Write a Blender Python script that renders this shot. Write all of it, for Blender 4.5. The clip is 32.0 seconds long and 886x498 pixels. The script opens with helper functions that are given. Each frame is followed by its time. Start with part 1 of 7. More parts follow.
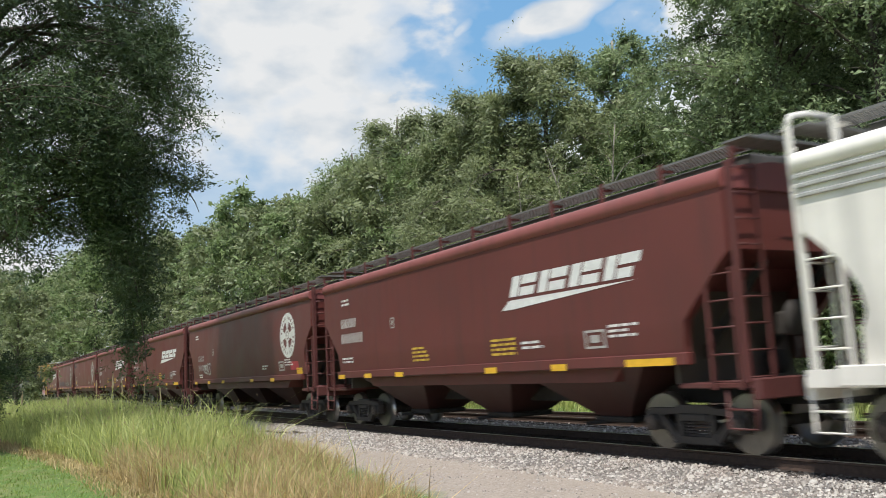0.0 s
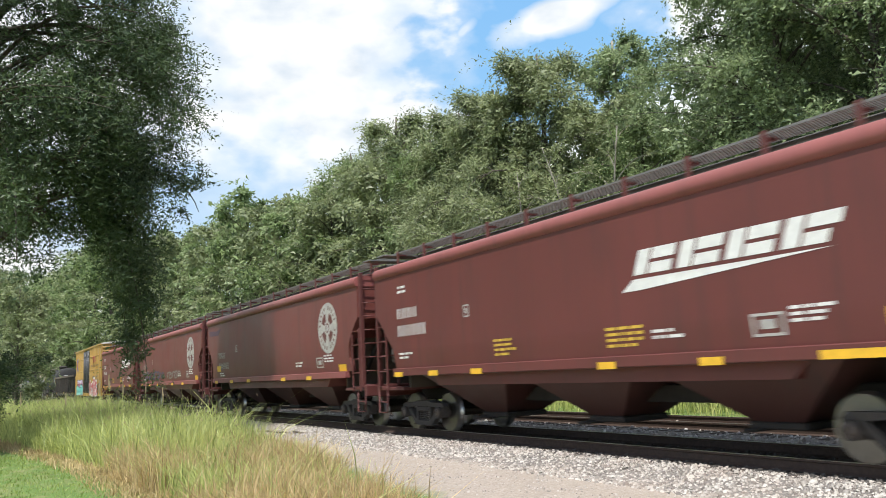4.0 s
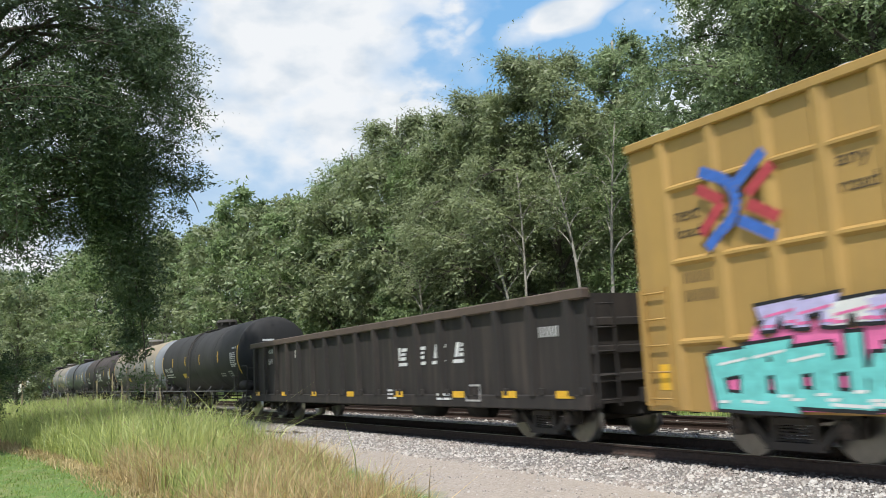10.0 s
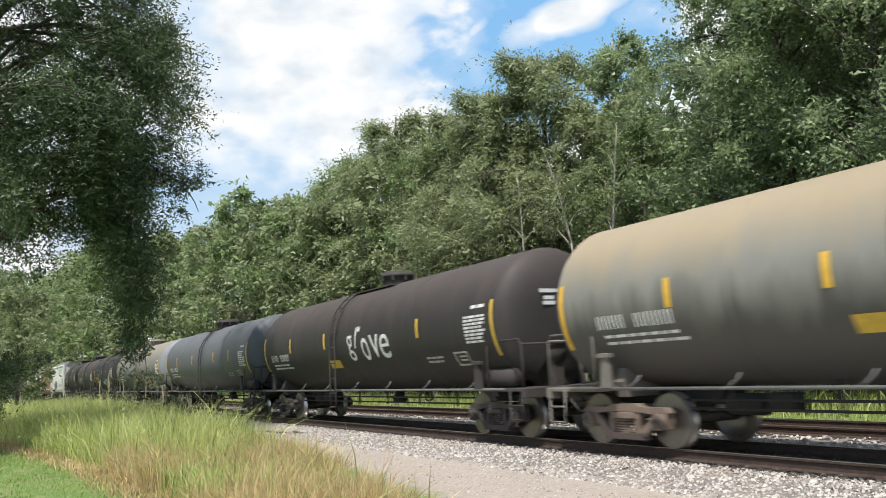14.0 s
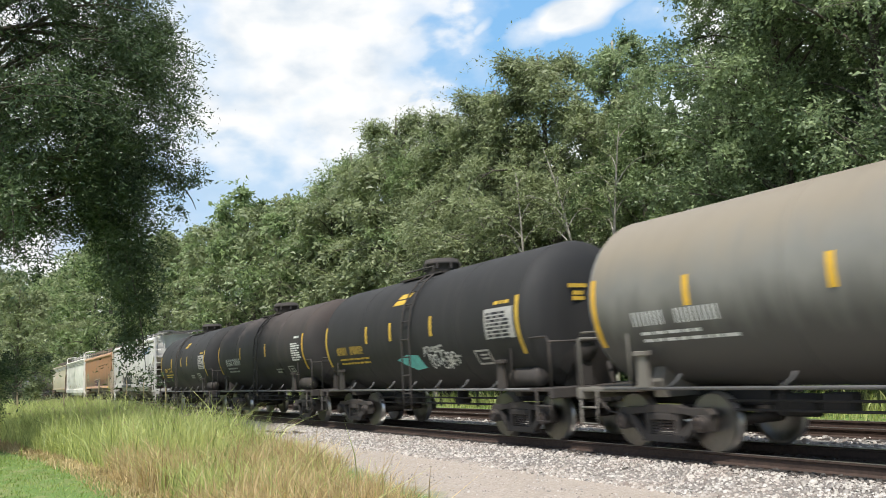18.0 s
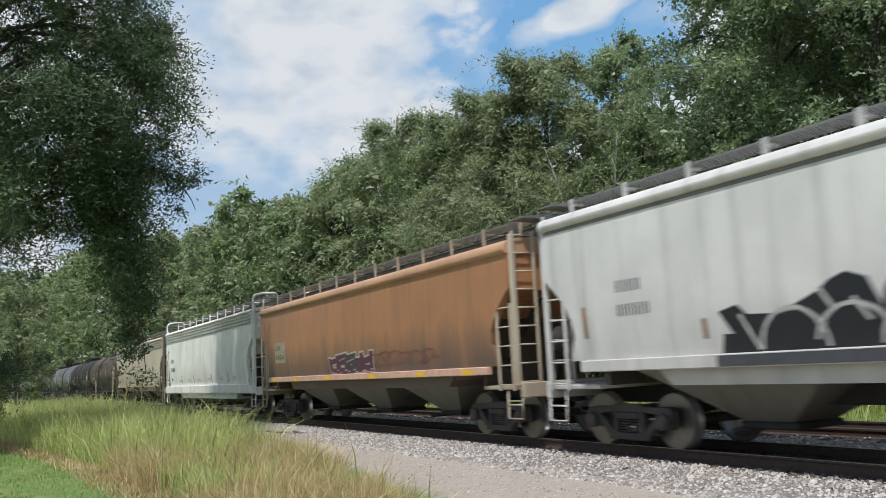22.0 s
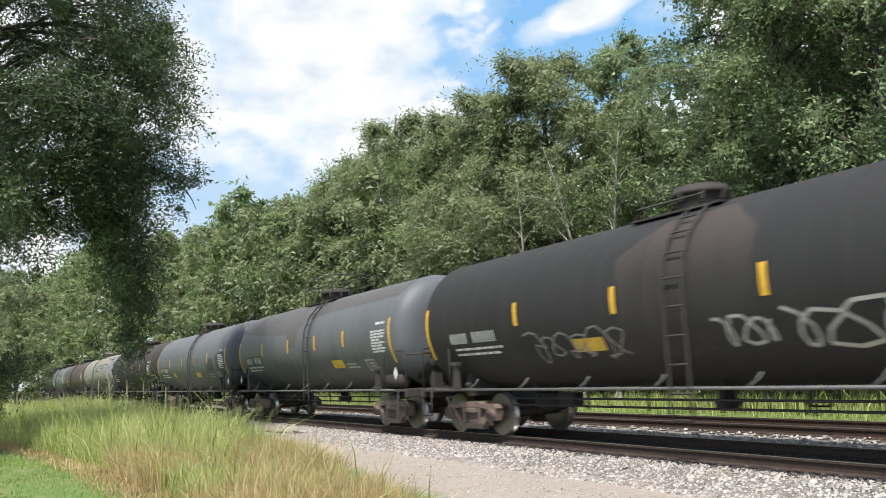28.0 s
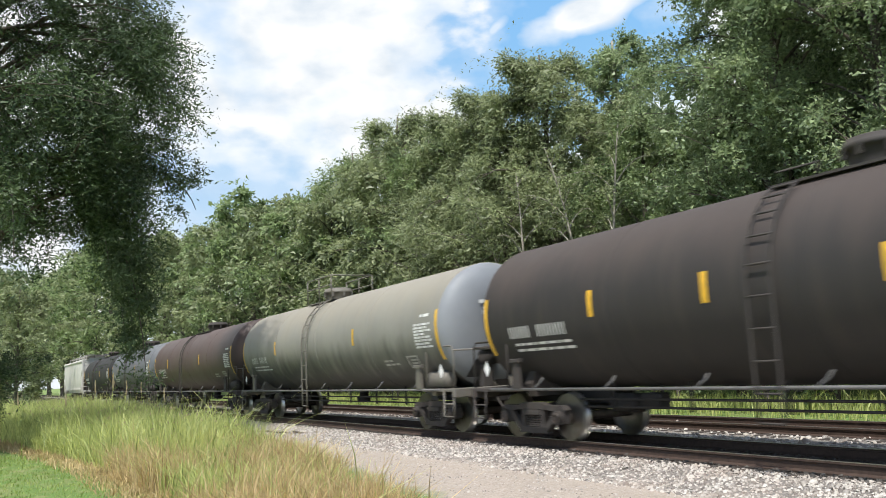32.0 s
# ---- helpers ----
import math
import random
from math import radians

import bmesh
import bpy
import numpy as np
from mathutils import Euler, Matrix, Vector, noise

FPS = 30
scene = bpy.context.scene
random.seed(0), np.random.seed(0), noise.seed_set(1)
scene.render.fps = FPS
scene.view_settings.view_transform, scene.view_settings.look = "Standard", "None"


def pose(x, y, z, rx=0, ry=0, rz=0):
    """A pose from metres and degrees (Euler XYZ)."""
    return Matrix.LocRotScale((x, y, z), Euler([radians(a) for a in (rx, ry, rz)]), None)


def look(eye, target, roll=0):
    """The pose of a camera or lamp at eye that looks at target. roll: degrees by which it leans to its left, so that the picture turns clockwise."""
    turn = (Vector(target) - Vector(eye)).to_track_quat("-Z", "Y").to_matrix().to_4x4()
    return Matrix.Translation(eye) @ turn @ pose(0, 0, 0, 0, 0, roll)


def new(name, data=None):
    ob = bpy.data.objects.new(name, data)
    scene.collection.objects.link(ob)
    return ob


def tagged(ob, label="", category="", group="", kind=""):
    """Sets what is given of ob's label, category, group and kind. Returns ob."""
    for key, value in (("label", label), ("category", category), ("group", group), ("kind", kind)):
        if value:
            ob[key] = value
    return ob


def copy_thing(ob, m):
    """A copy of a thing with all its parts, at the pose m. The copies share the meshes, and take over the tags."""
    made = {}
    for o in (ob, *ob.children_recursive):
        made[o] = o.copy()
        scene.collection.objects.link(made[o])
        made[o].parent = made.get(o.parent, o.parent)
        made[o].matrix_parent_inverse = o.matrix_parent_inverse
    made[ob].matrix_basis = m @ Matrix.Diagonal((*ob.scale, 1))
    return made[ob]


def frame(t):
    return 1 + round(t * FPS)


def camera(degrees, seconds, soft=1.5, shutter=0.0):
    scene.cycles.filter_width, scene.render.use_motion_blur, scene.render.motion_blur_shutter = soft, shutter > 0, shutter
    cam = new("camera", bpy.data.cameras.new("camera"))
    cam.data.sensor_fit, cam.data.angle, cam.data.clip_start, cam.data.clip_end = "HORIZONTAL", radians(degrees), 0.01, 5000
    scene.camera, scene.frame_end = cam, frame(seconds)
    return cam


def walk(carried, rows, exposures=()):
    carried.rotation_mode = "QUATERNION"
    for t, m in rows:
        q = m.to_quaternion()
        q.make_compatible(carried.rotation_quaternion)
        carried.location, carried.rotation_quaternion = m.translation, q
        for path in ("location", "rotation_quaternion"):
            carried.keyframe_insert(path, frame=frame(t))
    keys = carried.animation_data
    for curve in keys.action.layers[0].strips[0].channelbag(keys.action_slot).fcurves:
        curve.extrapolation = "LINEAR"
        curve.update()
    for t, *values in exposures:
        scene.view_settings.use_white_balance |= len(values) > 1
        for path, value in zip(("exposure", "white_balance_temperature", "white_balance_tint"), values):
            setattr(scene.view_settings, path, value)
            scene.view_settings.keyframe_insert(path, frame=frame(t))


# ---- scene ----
# Metres: x along the track in the train's direction, y across it, z up from the rail top.
EYE = (0.0, 0.0, 1.515)
YAW, PITCH, ROLL = radians(-60.13), radians(8.18), -2.95
TARGET = (math.sin(YAW) * math.cos(PITCH) * 10, math.cos(YAW) * math.cos(PITCH) * 10, EYE[2] + math.sin(PITCH) * 10)
TRACK = 11.008      # centre line of the near track
TRACK_FAR = 15.3    # centre line of the far track
SUN = Vector((0.35, -0.36, 0.865)).normalized()   # towards the sun

cam = camera(56.23, 32.0, soft=0.75, shutter=0.3)
walk(cam, [(0, look(EYE, TARGET, ROLL)), (32, look(EYE, TARGET, ROLL))],
     exposures=[(t, stops, kelvin, 9) for t, stops, kelvin in (
         (0, -0.02, 6400), (0.8, 0.3, 6400), (7, 0.35, 6400), (8, 0.22, 6300), (9, 0.02, 6150), (10, 0.12, 6250), (11, 0.35, 6400), (13, 0.35, 6450), (14, 0.28, 6450), (20, 0.28, 6400),
         (21, 0.10, 6300), (22, -0.16, 6100), (23, -0.10, 6150), (24, -0.35, 6150), (25, -0.42, 6150), (25.6, -0.35, 6200), (27.4, 0.32, 6400), (32, 0.31, 6400))])

# ---- light ----
world = bpy.data.worlds.new("sky")
scene.world = world
world.use_nodes = True
wn = world.node_tree.nodes
sky = wn.new("ShaderNodeTexSky")
sky.sky_type, sky.sun_disc = "NISHITA", False
sky.sun_elevation = math.asin(SUN.z)
sky.sun_rotation = math.atan2(SUN.x, SUN.y)
wn["Background"].inputs["Strength"].default_value = 0.15
world.node_tree.links.new(sky.outputs[0], wn["Background"].inputs["Color"])
sun = new("sun", bpy.data.lights.new("sun", "SUN"))
sun.data.energy, sun.data.angle, sun.data.color = 4.0, radians(0.6), (1.0, 0.96, 0.90)
sun.matrix_world = look((0, 0, 60), (-SUN.x * 50, -SUN.y * 50, 60 - SUN.z * 50))


# ---- materials ----
class Mat:
    """A node material and short ways to add nodes to it."""

    def __init__(self, name, rough=0.6, metal=0.0):
        self.m = bpy.data.materials.new(name)
        self.m.use_nodes = True
        self.t = self.m.node_tree
        self.b = self.t.nodes["Principled BSDF"]
        self.b.inputs["Roughness"].default_value = rough
        self.b.inputs["Metallic"].default_value = metal
        self.shift = False

    def n(self, kind, **values):
        nd = self.t.nodes.new(kind)
        for k, v in values.items():
            if k in nd.inputs:
                nd.inputs[k].default_value = v
        return nd

    def l(self, a, b):
        self.t.links.new(a, b)
        return b

    def coords(self, scale=(1, 1, 1), kind="Object"):
        tc = self.n("ShaderNodeTexCoord")
        mp = self.n("ShaderNodeMapping")
        mp.inputs["Scale"].default_value = scale
        self.l(tc.outputs[kind], mp.inputs["Vector"])
        if self.shift:
            oi = self.n("ShaderNodeObjectInfo")
            cx = self.n("ShaderNodeCombineXYZ")
            self.l(self.math("MULTIPLY", oi.outputs["Random"], 61.0), cx.inputs[0])
            self.l(self.math("MULTIPLY", oi.outputs["Random"], 23.0), cx.inputs[1])
            self.l(cx.outputs[0], mp.inputs["Location"])
        return mp.outputs["Vector"]

    def noise(self, scale, detail=5.0, rough=0.6, stretch=(1, 1, 1), kind="Object"):
        nz = self.n("ShaderNodeTexNoise", Scale=scale, Detail=detail, Roughness=rough)
        self.l(self.coords(stretch, kind), nz.inputs["Vector"])
        return nz.outputs["Fac"]

    def ramp(self, fac, stops):
        r = self.n("ShaderNodeValToRGB")
        while len(r.color_ramp.elements) < len(stops):
            r.color_ramp.elements.new(0.5)
        for e, (p, c) in zip(r.color_ramp.elements, stops):
            e.position = p
            e.color = (*c, 1) if len(c) == 3 else (c[0], c[0], c[0], 1)
        self.l(fac, r.inputs["Fac"])
        return r.outputs["Color"]

    def mix(self, fac, a, b, mode="MIX"):
        m = self.n("ShaderNodeMix")
        m.data_type, m.blend_type = "RGBA", mode
        for sock, v in ((m.inputs[0], fac), (m.inputs[6], a), (m.inputs[7], b)):
            if isinstance(v, (int, float)):
                sock.default_value = v
            elif isinstance(v, tuple):
                sock.default_value = (*v, 1)
            else:
                self.l(v, sock)
        return m.outputs[2]

    def math(self, op, a, b=0.0, clamp=False):
        m = self.n("ShaderNodeMath")
        m.operation, m.use_clamp = op, clamp
        for sock, v in ((m.inputs[0], a), (m.inputs[1], b)):
            if isinstance(v, (int, float)):
                sock.default_value = v
            else:
                self.l(v, sock)
        return m.outputs[0]

    def color(self, v):
        if isinstance(v, tuple):
            self.b.inputs["Base Color"].default_value = (*v, 1)
        else:
            self.l(v, self.b.inputs["Base Color"])
        return self

    def bump(self, fac, strength=0.3, dist=0.02):
        bp = self.n("ShaderNodeBump", Strength=strength, Distance=dist)
        self.l(fac, bp.inputs["Height"])
        self.l(bp.outputs["Normal"], self.b.inputs["Normal"])
        return self


def plain(name, rgb, rough=0.6, metal=0.0, var=0.15, scale=6.0):
    m = Mat(name, rough, metal)
    f = m.noise(scale, 6)
    lo = tuple(c * (1 - var) for c in rgb)
    hi = tuple(min(1, c * (1 + var)) for c in rgb)
    m.color(m.ramp(f, [(0.3, lo), (0.7, hi)]))
    m.bump(f, 0.08, 0.01)
    return m.m


def paint(name, rgb, dirt=(0.05, 0.045, 0.04), rough=0.55, rust=0.15, streak=0.5, low=0.0, top=None, top_amount=0.7, low_at=(0.36, 0.62)):
    """Weathered railcar paint: patches, vertical streaks, rust spots, a darker tone towards the bottom, stains that ran
    from the top.
    """
    m = Mat(name, rough)
    m.shift = True
    patch = m.noise(0.5, 5, 0.6)
    base = m.mix(m.ramp(patch, [(0.3, (0.0,)), (0.75, (1.0,))]), tuple(c * 0.82 for c in rgb), tuple(min(1, c * 1.12) for c in rgb))
    tc = m.n("ShaderNodeTexCoord")
    sp = m.n("ShaderNodeSeparateXYZ")
    m.l(tc.outputs["Object"], sp.inputs[0])
    if top:
        h = m.math("ADD", sp.outputs["Z"], m.math("MULTIPLY", m.noise(0.8, 5, 0.6, stretch=(1.6, 1, 0.4)), 1.4))
        base = m.mix(m.ramp(m.math("DIVIDE", h, 6.0), [(0.57, (0.0,)), (0.70, (top_amount,))]), base, top)
    st = m.noise(1.0, 4, 0.65, stretch=(3.2, 1.0, 0.22))
    base = m.mix(m.ramp(st, [(0.5, (0.0,)), (0.78, (streak,))]), base, dirt)
    fine = m.noise(14.0, 4, 0.7, stretch=(1, 1, 0.6))
    base = m.mix(m.ramp(fine, [(0.62, (0.0,)), (0.82, (rust,))]), base, (0.13, 0.05, 0.025))
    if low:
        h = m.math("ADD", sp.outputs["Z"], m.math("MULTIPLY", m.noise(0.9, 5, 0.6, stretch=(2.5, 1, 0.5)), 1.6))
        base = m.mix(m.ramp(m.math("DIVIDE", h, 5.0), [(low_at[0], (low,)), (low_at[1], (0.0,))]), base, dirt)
    m.color(base)
    m.l(m.ramp(patch, [(0.2, (rough - 0.12,)), (0.8, (min(1, rough + 0.15),))]), m.b.inputs["Roughness"])
    m.bump(m.noise(3.0, 3, 0.5), 0.12, 0.01)
    return m.m


def leaf_mat(name, dark, light, trans=0.35, patch=0.35, amount=0.5):
    m = Mat(name, 0.45)
    geo = m.n("ShaderNodeNewGeometry")
    c = m.ramp(geo.outputs["Random Per Island"], [(0.0, dark), (0.55, tuple((a + b) / 2 for a, b in zip(dark, light))), (1.0, light)])
    big = m.noise(patch, 4)
    c = m.mix(m.ramp(big, [(0.38, (0.0,)), (0.66, (amount,))]), c, light)
    c = m.mix(m.ramp(big, [(0.3, (amount,)), (0.46, (0.0,))]), c, dark)
    m.color(c)
    tr = m.n("ShaderNodeBsdfTranslucent")
    m.l(c, tr.inputs["Color"])
    mx = m.n("ShaderNodeMixShader")
    mx.inputs[0].default_value = trans
    m.l(m.b.outputs[0], mx.inputs[1])
    m.l(tr.outputs[0], mx.inputs[2])
    m.l(mx.outputs[0], m.t.nodes["Material Output"].inputs["Surface"])
    return m.m


MAT = {}
MAT["leaf_locust"] = leaf_mat("leaf_locust", (0.026, 0.052, 0.02), (0.145, 0.20, 0.088), 0.38)
MAT["leaf_willow"] = leaf_mat("leaf_willow", (0.068, 0.094, 0.037), (0.40, 0.45, 0.225), 0.42)
MAT["leaf_poplar"] = leaf_mat("leaf_poplar", (0.06, 0.102, 0.038), (0.42, 0.51, 0.265), 0.45)
MAT["leaf_maple"] = leaf_mat("leaf_maple", (0.062, 0.108, 0.037), (0.35, 0.44, 0.19), 0.45)
MAT["blade_green"] = leaf_mat("blade_green", (0.16, 0.23, 0.045), (0.78, 0.80, 0.32), 0.5, 1.3, 0.6)
MAT["blade_dry"] = leaf_mat("blade_dry", (0.30, 0.20, 0.085), (0.84, 0.66, 0.36), 0.4, 1.6, 0.5)
MAT["blade_lawn"] = leaf_mat("blade_lawn", (0.15, 0.25, 0.045), (0.42, 0.50, 0.15), 0.4)
MAT["seed_head"] = leaf_mat("seed_head", (0.32, 0.25, 0.15), (0.62, 0.52, 0.34), 0.4)


def bark():
    m = Mat("bark", 0.9)
    f = m.noise(5.0, 6, 0.7, stretch=(3, 3, 0.5))
    m.color(m.ramp(f, [(0.3, (0.05, 0.04, 0.03)), (0.7, (0.17, 0.145, 0.115))]))
    m.bump(f, 0.6, 0.03)
    return m.m


def pale_bark():
    m = Mat("pale_bark", 0.85)
    f = m.noise(4.0, 6, 0.7, stretch=(2, 2, 0.7))
    m.color(m.ramp(f, [(0.35, (0.17, 0.15, 0.12)), (0.65, (0.42, 0.39, 0.33))]))
    m.bump(f, 0.4, 0.02)
    return m.m


MAT["bark"], MAT["pale_bark"] = bark(), pale_bark()


def stone_mat(name="ballast_stone", k=1.0):
    m = Mat(name, 0.85)
    geo = m.n("ShaderNodeNewGeometry")
    c = m.ramp(geo.outputs["Random Per Island"], [(q, tuple(v * k for v in rgb)) for q, rgb in ((0.0, (0.15, 0.13, 0.115)), (0.35, (0.34, 0.31, 0.275)), (0.75, (0.54, 0.50, 0.445)), (1.0, (0.68, 0.635, 0.57)))])
    tint = m.noise(1.2, 4)
    m.color(m.mix(m.ramp(tint, [(0.4, (0.0,)), (0.75, (0.4,))]), c, (0.42 * k, 0.32 * k, 0.25 * k)))
    m.bump(m.noise(60.0, 4), 0.4, 0.01)
    return m.m


def ground_mat():
    """Lawn, dry verge, gravel road, ballast bed and rough grass, told apart by their place."""
    m = Mat("ground", 0.95)
    tc = m.n("ShaderNodeTexCoord")
    sp = m.n("ShaderNodeSeparateXYZ")
    m.l(tc.outputs["Object"], sp.inputs[0])
    x, y = sp.outputs["X"], sp.outputs["Y"]
    wob = m.math("MULTIPLY", m.math("SUBTRACT", m.noise(0.45, 5, 0.65), 0.5), 2.2)
    fine = m.noise(22.0, 8, 0.75)
    mid = m.noise(2.4, 6, 0.65)
    grass = m.mix(m.ramp(fine, [(0.3, (0.0,)), (0.7, (1.0,))]), (0.07, 0.14, 0.022), (0.20, 0.31, 0.07))
    grass = m.mix(m.ramp(mid, [(0.45, (0.0,)), (0.7, (0.65,))]), grass, (0.34, 0.28, 0.14))
    road = m.mix(m.ramp(fine, [(0.35, (0.0,)), (0.65, (1.0,))]), (0.33, 0.275, 0.225), (0.56, 0.485, 0.41))
    road = m.mix(m.ramp(mid, [(0.4, (0.0,)), (0.7, (0.5,))]), road, (0.40, 0.33, 0.26))
    bed = m.mix(m.ramp(m.noise(16.0, 6, 0.8), [(0.35, (0.0,)), (0.65, (1.0,))]), (0.12, 0.105, 0.09), (0.36, 0.33, 0.295))
    blackish = m.mix(m.ramp(m.noise(9.0, 6, 0.8), [(0.35, (0.0,)), (0.7, (1.0,))]), (0.03, 0.023, 0.018), (0.10, 0.078, 0.06))
    verge = m.math("SUBTRACT", m.math("ADD", y, wob), m.math("ADD", m.math("MULTIPLY", x, -0.15), 4.1))
    c = m.mix(m.ramp(verge, [(0.0, (0.0,)), (0.5, (1.0,))]), grass, road)
    c = m.mix(m.ramp(m.math("SUBTRACT", m.math("ADD", y, m.math("MULTIPLY", wob, 0.25)), 8.35), [(0.0, (0.0,)), (0.4, (1.0,))]), c, bed)
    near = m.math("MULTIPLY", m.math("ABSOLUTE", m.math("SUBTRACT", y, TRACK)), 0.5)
    c = m.mix(m.ramp(m.math("ADD", near, m.math("MULTIPLY", wob, 0.05)), [(0.56, (1.0,)), (0.65, (0.0,))]), c, blackish)
    far = m.math("SUBTRACT", m.math("ADD", y, m.math("MULTIPLY", wob, 0.5)), 19.1)
    c = m.mix(m.ramp(far, [(0.0, (0.0,)), (0.4, (1.0,))]), c, grass)
    m.color(c)
    m.bump(m.noise(28.0, 6, 0.8), 0.7, 0.04)
    return m.m


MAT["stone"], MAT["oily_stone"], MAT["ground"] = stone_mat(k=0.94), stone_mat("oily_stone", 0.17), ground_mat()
MAT["tie"] = plain("creosoted_wood", (0.05, 0.038, 0.03), 0.9, 0, 0.45, 9)
MAT["rail"] = plain("rusty_rail", (0.058, 0.036, 0.026), 0.85, 0.0, 0.3, 12)
MAT["rail_head"] = plain("worn_steel", (0.55, 0.53, 0.50), 0.28, 0.9, 0.1, 20)
MAT["steel_dark"] = paint("running_gear", (0.048, 0.041, 0.036), (0.10, 0.075, 0.055), rust=0.5, rough=0.8)
MAT["truck_rust"] = paint("cast_steel", (0.19, 0.14, 0.108), (0.07, 0.05, 0.04), rust=0.6, rough=0.85)
MAT["wheel"] = plain("wheel_steel", (0.085, 0.066, 0.054), 0.7, 0.15, 0.4, 7)
MAT["tread"] = plain("wheel_tread", (0.50, 0.48, 0.46), 0.3, 0.9, 0.1, 9)
MAT["under"] = plain("underframe", (0.022, 0.019, 0.017), 0.85, 0, 0.3, 5)
MAT["brown"] = paint("boxcar_red", (0.138, 0.034, 0.028), (0.07, 0.028, 0.024), low=0.22, rust=0.12, streak=0.6)
MAT["brown_faded"] = paint("sun_faded_red", (0.172, 0.048, 0.040), (0.09, 0.04, 0.034), low=0.22, rust=0.12, streak=0.55)
# ironwork in the body's brown, its weaker light put into the colour
MAT["brown_gear"] = paint("dirty_red_ironwork", (0.115, 0.034, 0.030), (0.05, 0.026, 0.022), rust=0.25, streak=0.5)
MAT["hatch"] = plain("dirty_hatch_covers", (0.085, 0.08, 0.076), 0.8, 0, 0.35, 4)
MAT["grating"] = plain("dull_grating_steel", (0.17, 0.168, 0.16), 0.7, 0.2, 0.25, 9)
MAT["rail_steel"] = plain("dusty_rail_steel", (0.15, 0.145, 0.14), 0.7, 0.2, 0.25, 9)
# paler copy of the body red, with the eaves' sunlight in its colour
MAT["brown_lip"] = paint("boxcar_red_faded", (0.25, 0.075, 0.068), (0.10, 0.045, 0.04), rust=0.08)
MAT["white_car"] = paint("white_hopper_paint", (0.68, 0.645, 0.60), (0.22, 0.205, 0.185), low=0.4, rust=0.08, streak=0.45)
MAT["white_new"] = paint("fresh_white_paint", (0.90, 0.85, 0.77), (0.34, 0.33, 0.31), low=0.2, rust=0.05, streak=0.55)
MAT["cream"] = paint("cream_hopper_paint", (0.55, 0.465, 0.345), (0.20, 0.145, 0.10), low=0.5, rust=0.16, streak=0.35)
MAT["orange"] = paint("orange_hopper_paint", (0.42, 0.20, 0.09), (0.10, 0.08, 0.066), low=0.9, rust=0.18, streak=0.4, low_at=(0.46, 0.68))
MAT["orange_lip"] = paint("faded_orange_paint", (0.50, 0.285, 0.16), (0.16, 0.12, 0.09), rust=0.1, streak=0.3)
MAT["yellow_box"] = paint("yellow_boxcar_paint", (0.43, 0.262, 0.074), (0.22, 0.14, 0.06), rust=0.05, streak=0.25)
MAT["black_door"] = paint("black_door_paint", (0.022, 0.022, 0.024), (0.06, 0.055, 0.05), rust=0.03, streak=0.3)
MAT["gondola"] = paint("black_gondola_paint", (0.027, 0.0225, 0.019), (0.085, 0.064, 0.05), rough=0.8, rust=0.45, streak=0.7)
MAT["tank_black"] = paint("black_tank_paint", (0.022, 0.021, 0.0205), (0.06, 0.052, 0.046), rough=0.72, rust=0.12, streak=0.35)
MAT["tank_dark"] = paint("faded_dark_tank_paint", (0.031, 0.027, 0.025), (0.075, 0.058, 0.046), rough=0.72, rust=0.25, streak=0.45, top=(0.085, 0.06, 0.05), top_amount=0.5)
MAT["tank_brown"] = paint("rusty_brown_tank_paint", (0.082, 0.052, 0.043), (0.040, 0.031, 0.028), rust=0.5, streak=0.5, low=0.5)
# grey, tan and cream shells blend to a darker tone in the lower half
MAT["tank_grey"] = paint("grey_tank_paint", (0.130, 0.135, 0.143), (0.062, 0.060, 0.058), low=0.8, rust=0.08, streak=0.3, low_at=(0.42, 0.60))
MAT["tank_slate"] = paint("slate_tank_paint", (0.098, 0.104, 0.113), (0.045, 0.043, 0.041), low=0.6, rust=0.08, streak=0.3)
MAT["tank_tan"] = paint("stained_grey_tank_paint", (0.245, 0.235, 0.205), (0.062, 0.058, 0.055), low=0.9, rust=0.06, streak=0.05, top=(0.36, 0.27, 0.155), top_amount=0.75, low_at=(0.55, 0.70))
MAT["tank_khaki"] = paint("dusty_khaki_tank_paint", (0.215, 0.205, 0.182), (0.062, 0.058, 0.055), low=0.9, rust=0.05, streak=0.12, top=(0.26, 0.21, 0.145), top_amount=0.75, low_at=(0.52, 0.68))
MAT["head_grey"] = paint("grey_tank_head_paint", (0.225, 0.235, 0.248), (0.10, 0.10, 0.10), low=0.5, rust=0.04, streak=0.15, low_at=(0.36, 0.5))
MAT["tank_overpaint"] = paint("dark_overpaint", (0.098, 0.090, 0.086), (0.06, 0.052, 0.048), rust=0.15, streak=0.6)
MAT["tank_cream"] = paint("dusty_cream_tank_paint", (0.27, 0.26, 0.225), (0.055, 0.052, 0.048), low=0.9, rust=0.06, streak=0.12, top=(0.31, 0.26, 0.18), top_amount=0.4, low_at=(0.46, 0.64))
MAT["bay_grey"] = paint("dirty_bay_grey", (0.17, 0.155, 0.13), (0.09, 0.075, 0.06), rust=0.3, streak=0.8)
MAT["bay_brown"] = paint("dirty_bay_brown", (0.06, 0.022, 0.018), (0.035, 0.024, 0.02), rust=0.3, streak=0.7)
MAT["bay_dark"] = paint("dirty_bay_dark", (0.085, 0.066, 0.05), (0.04, 0.033, 0.028), rust=0.3, streak=0.7)
MAT["white"] = plain("white_marking", (0.72, 0.71, 0.68), 0.6, 0, 0.12, 9)
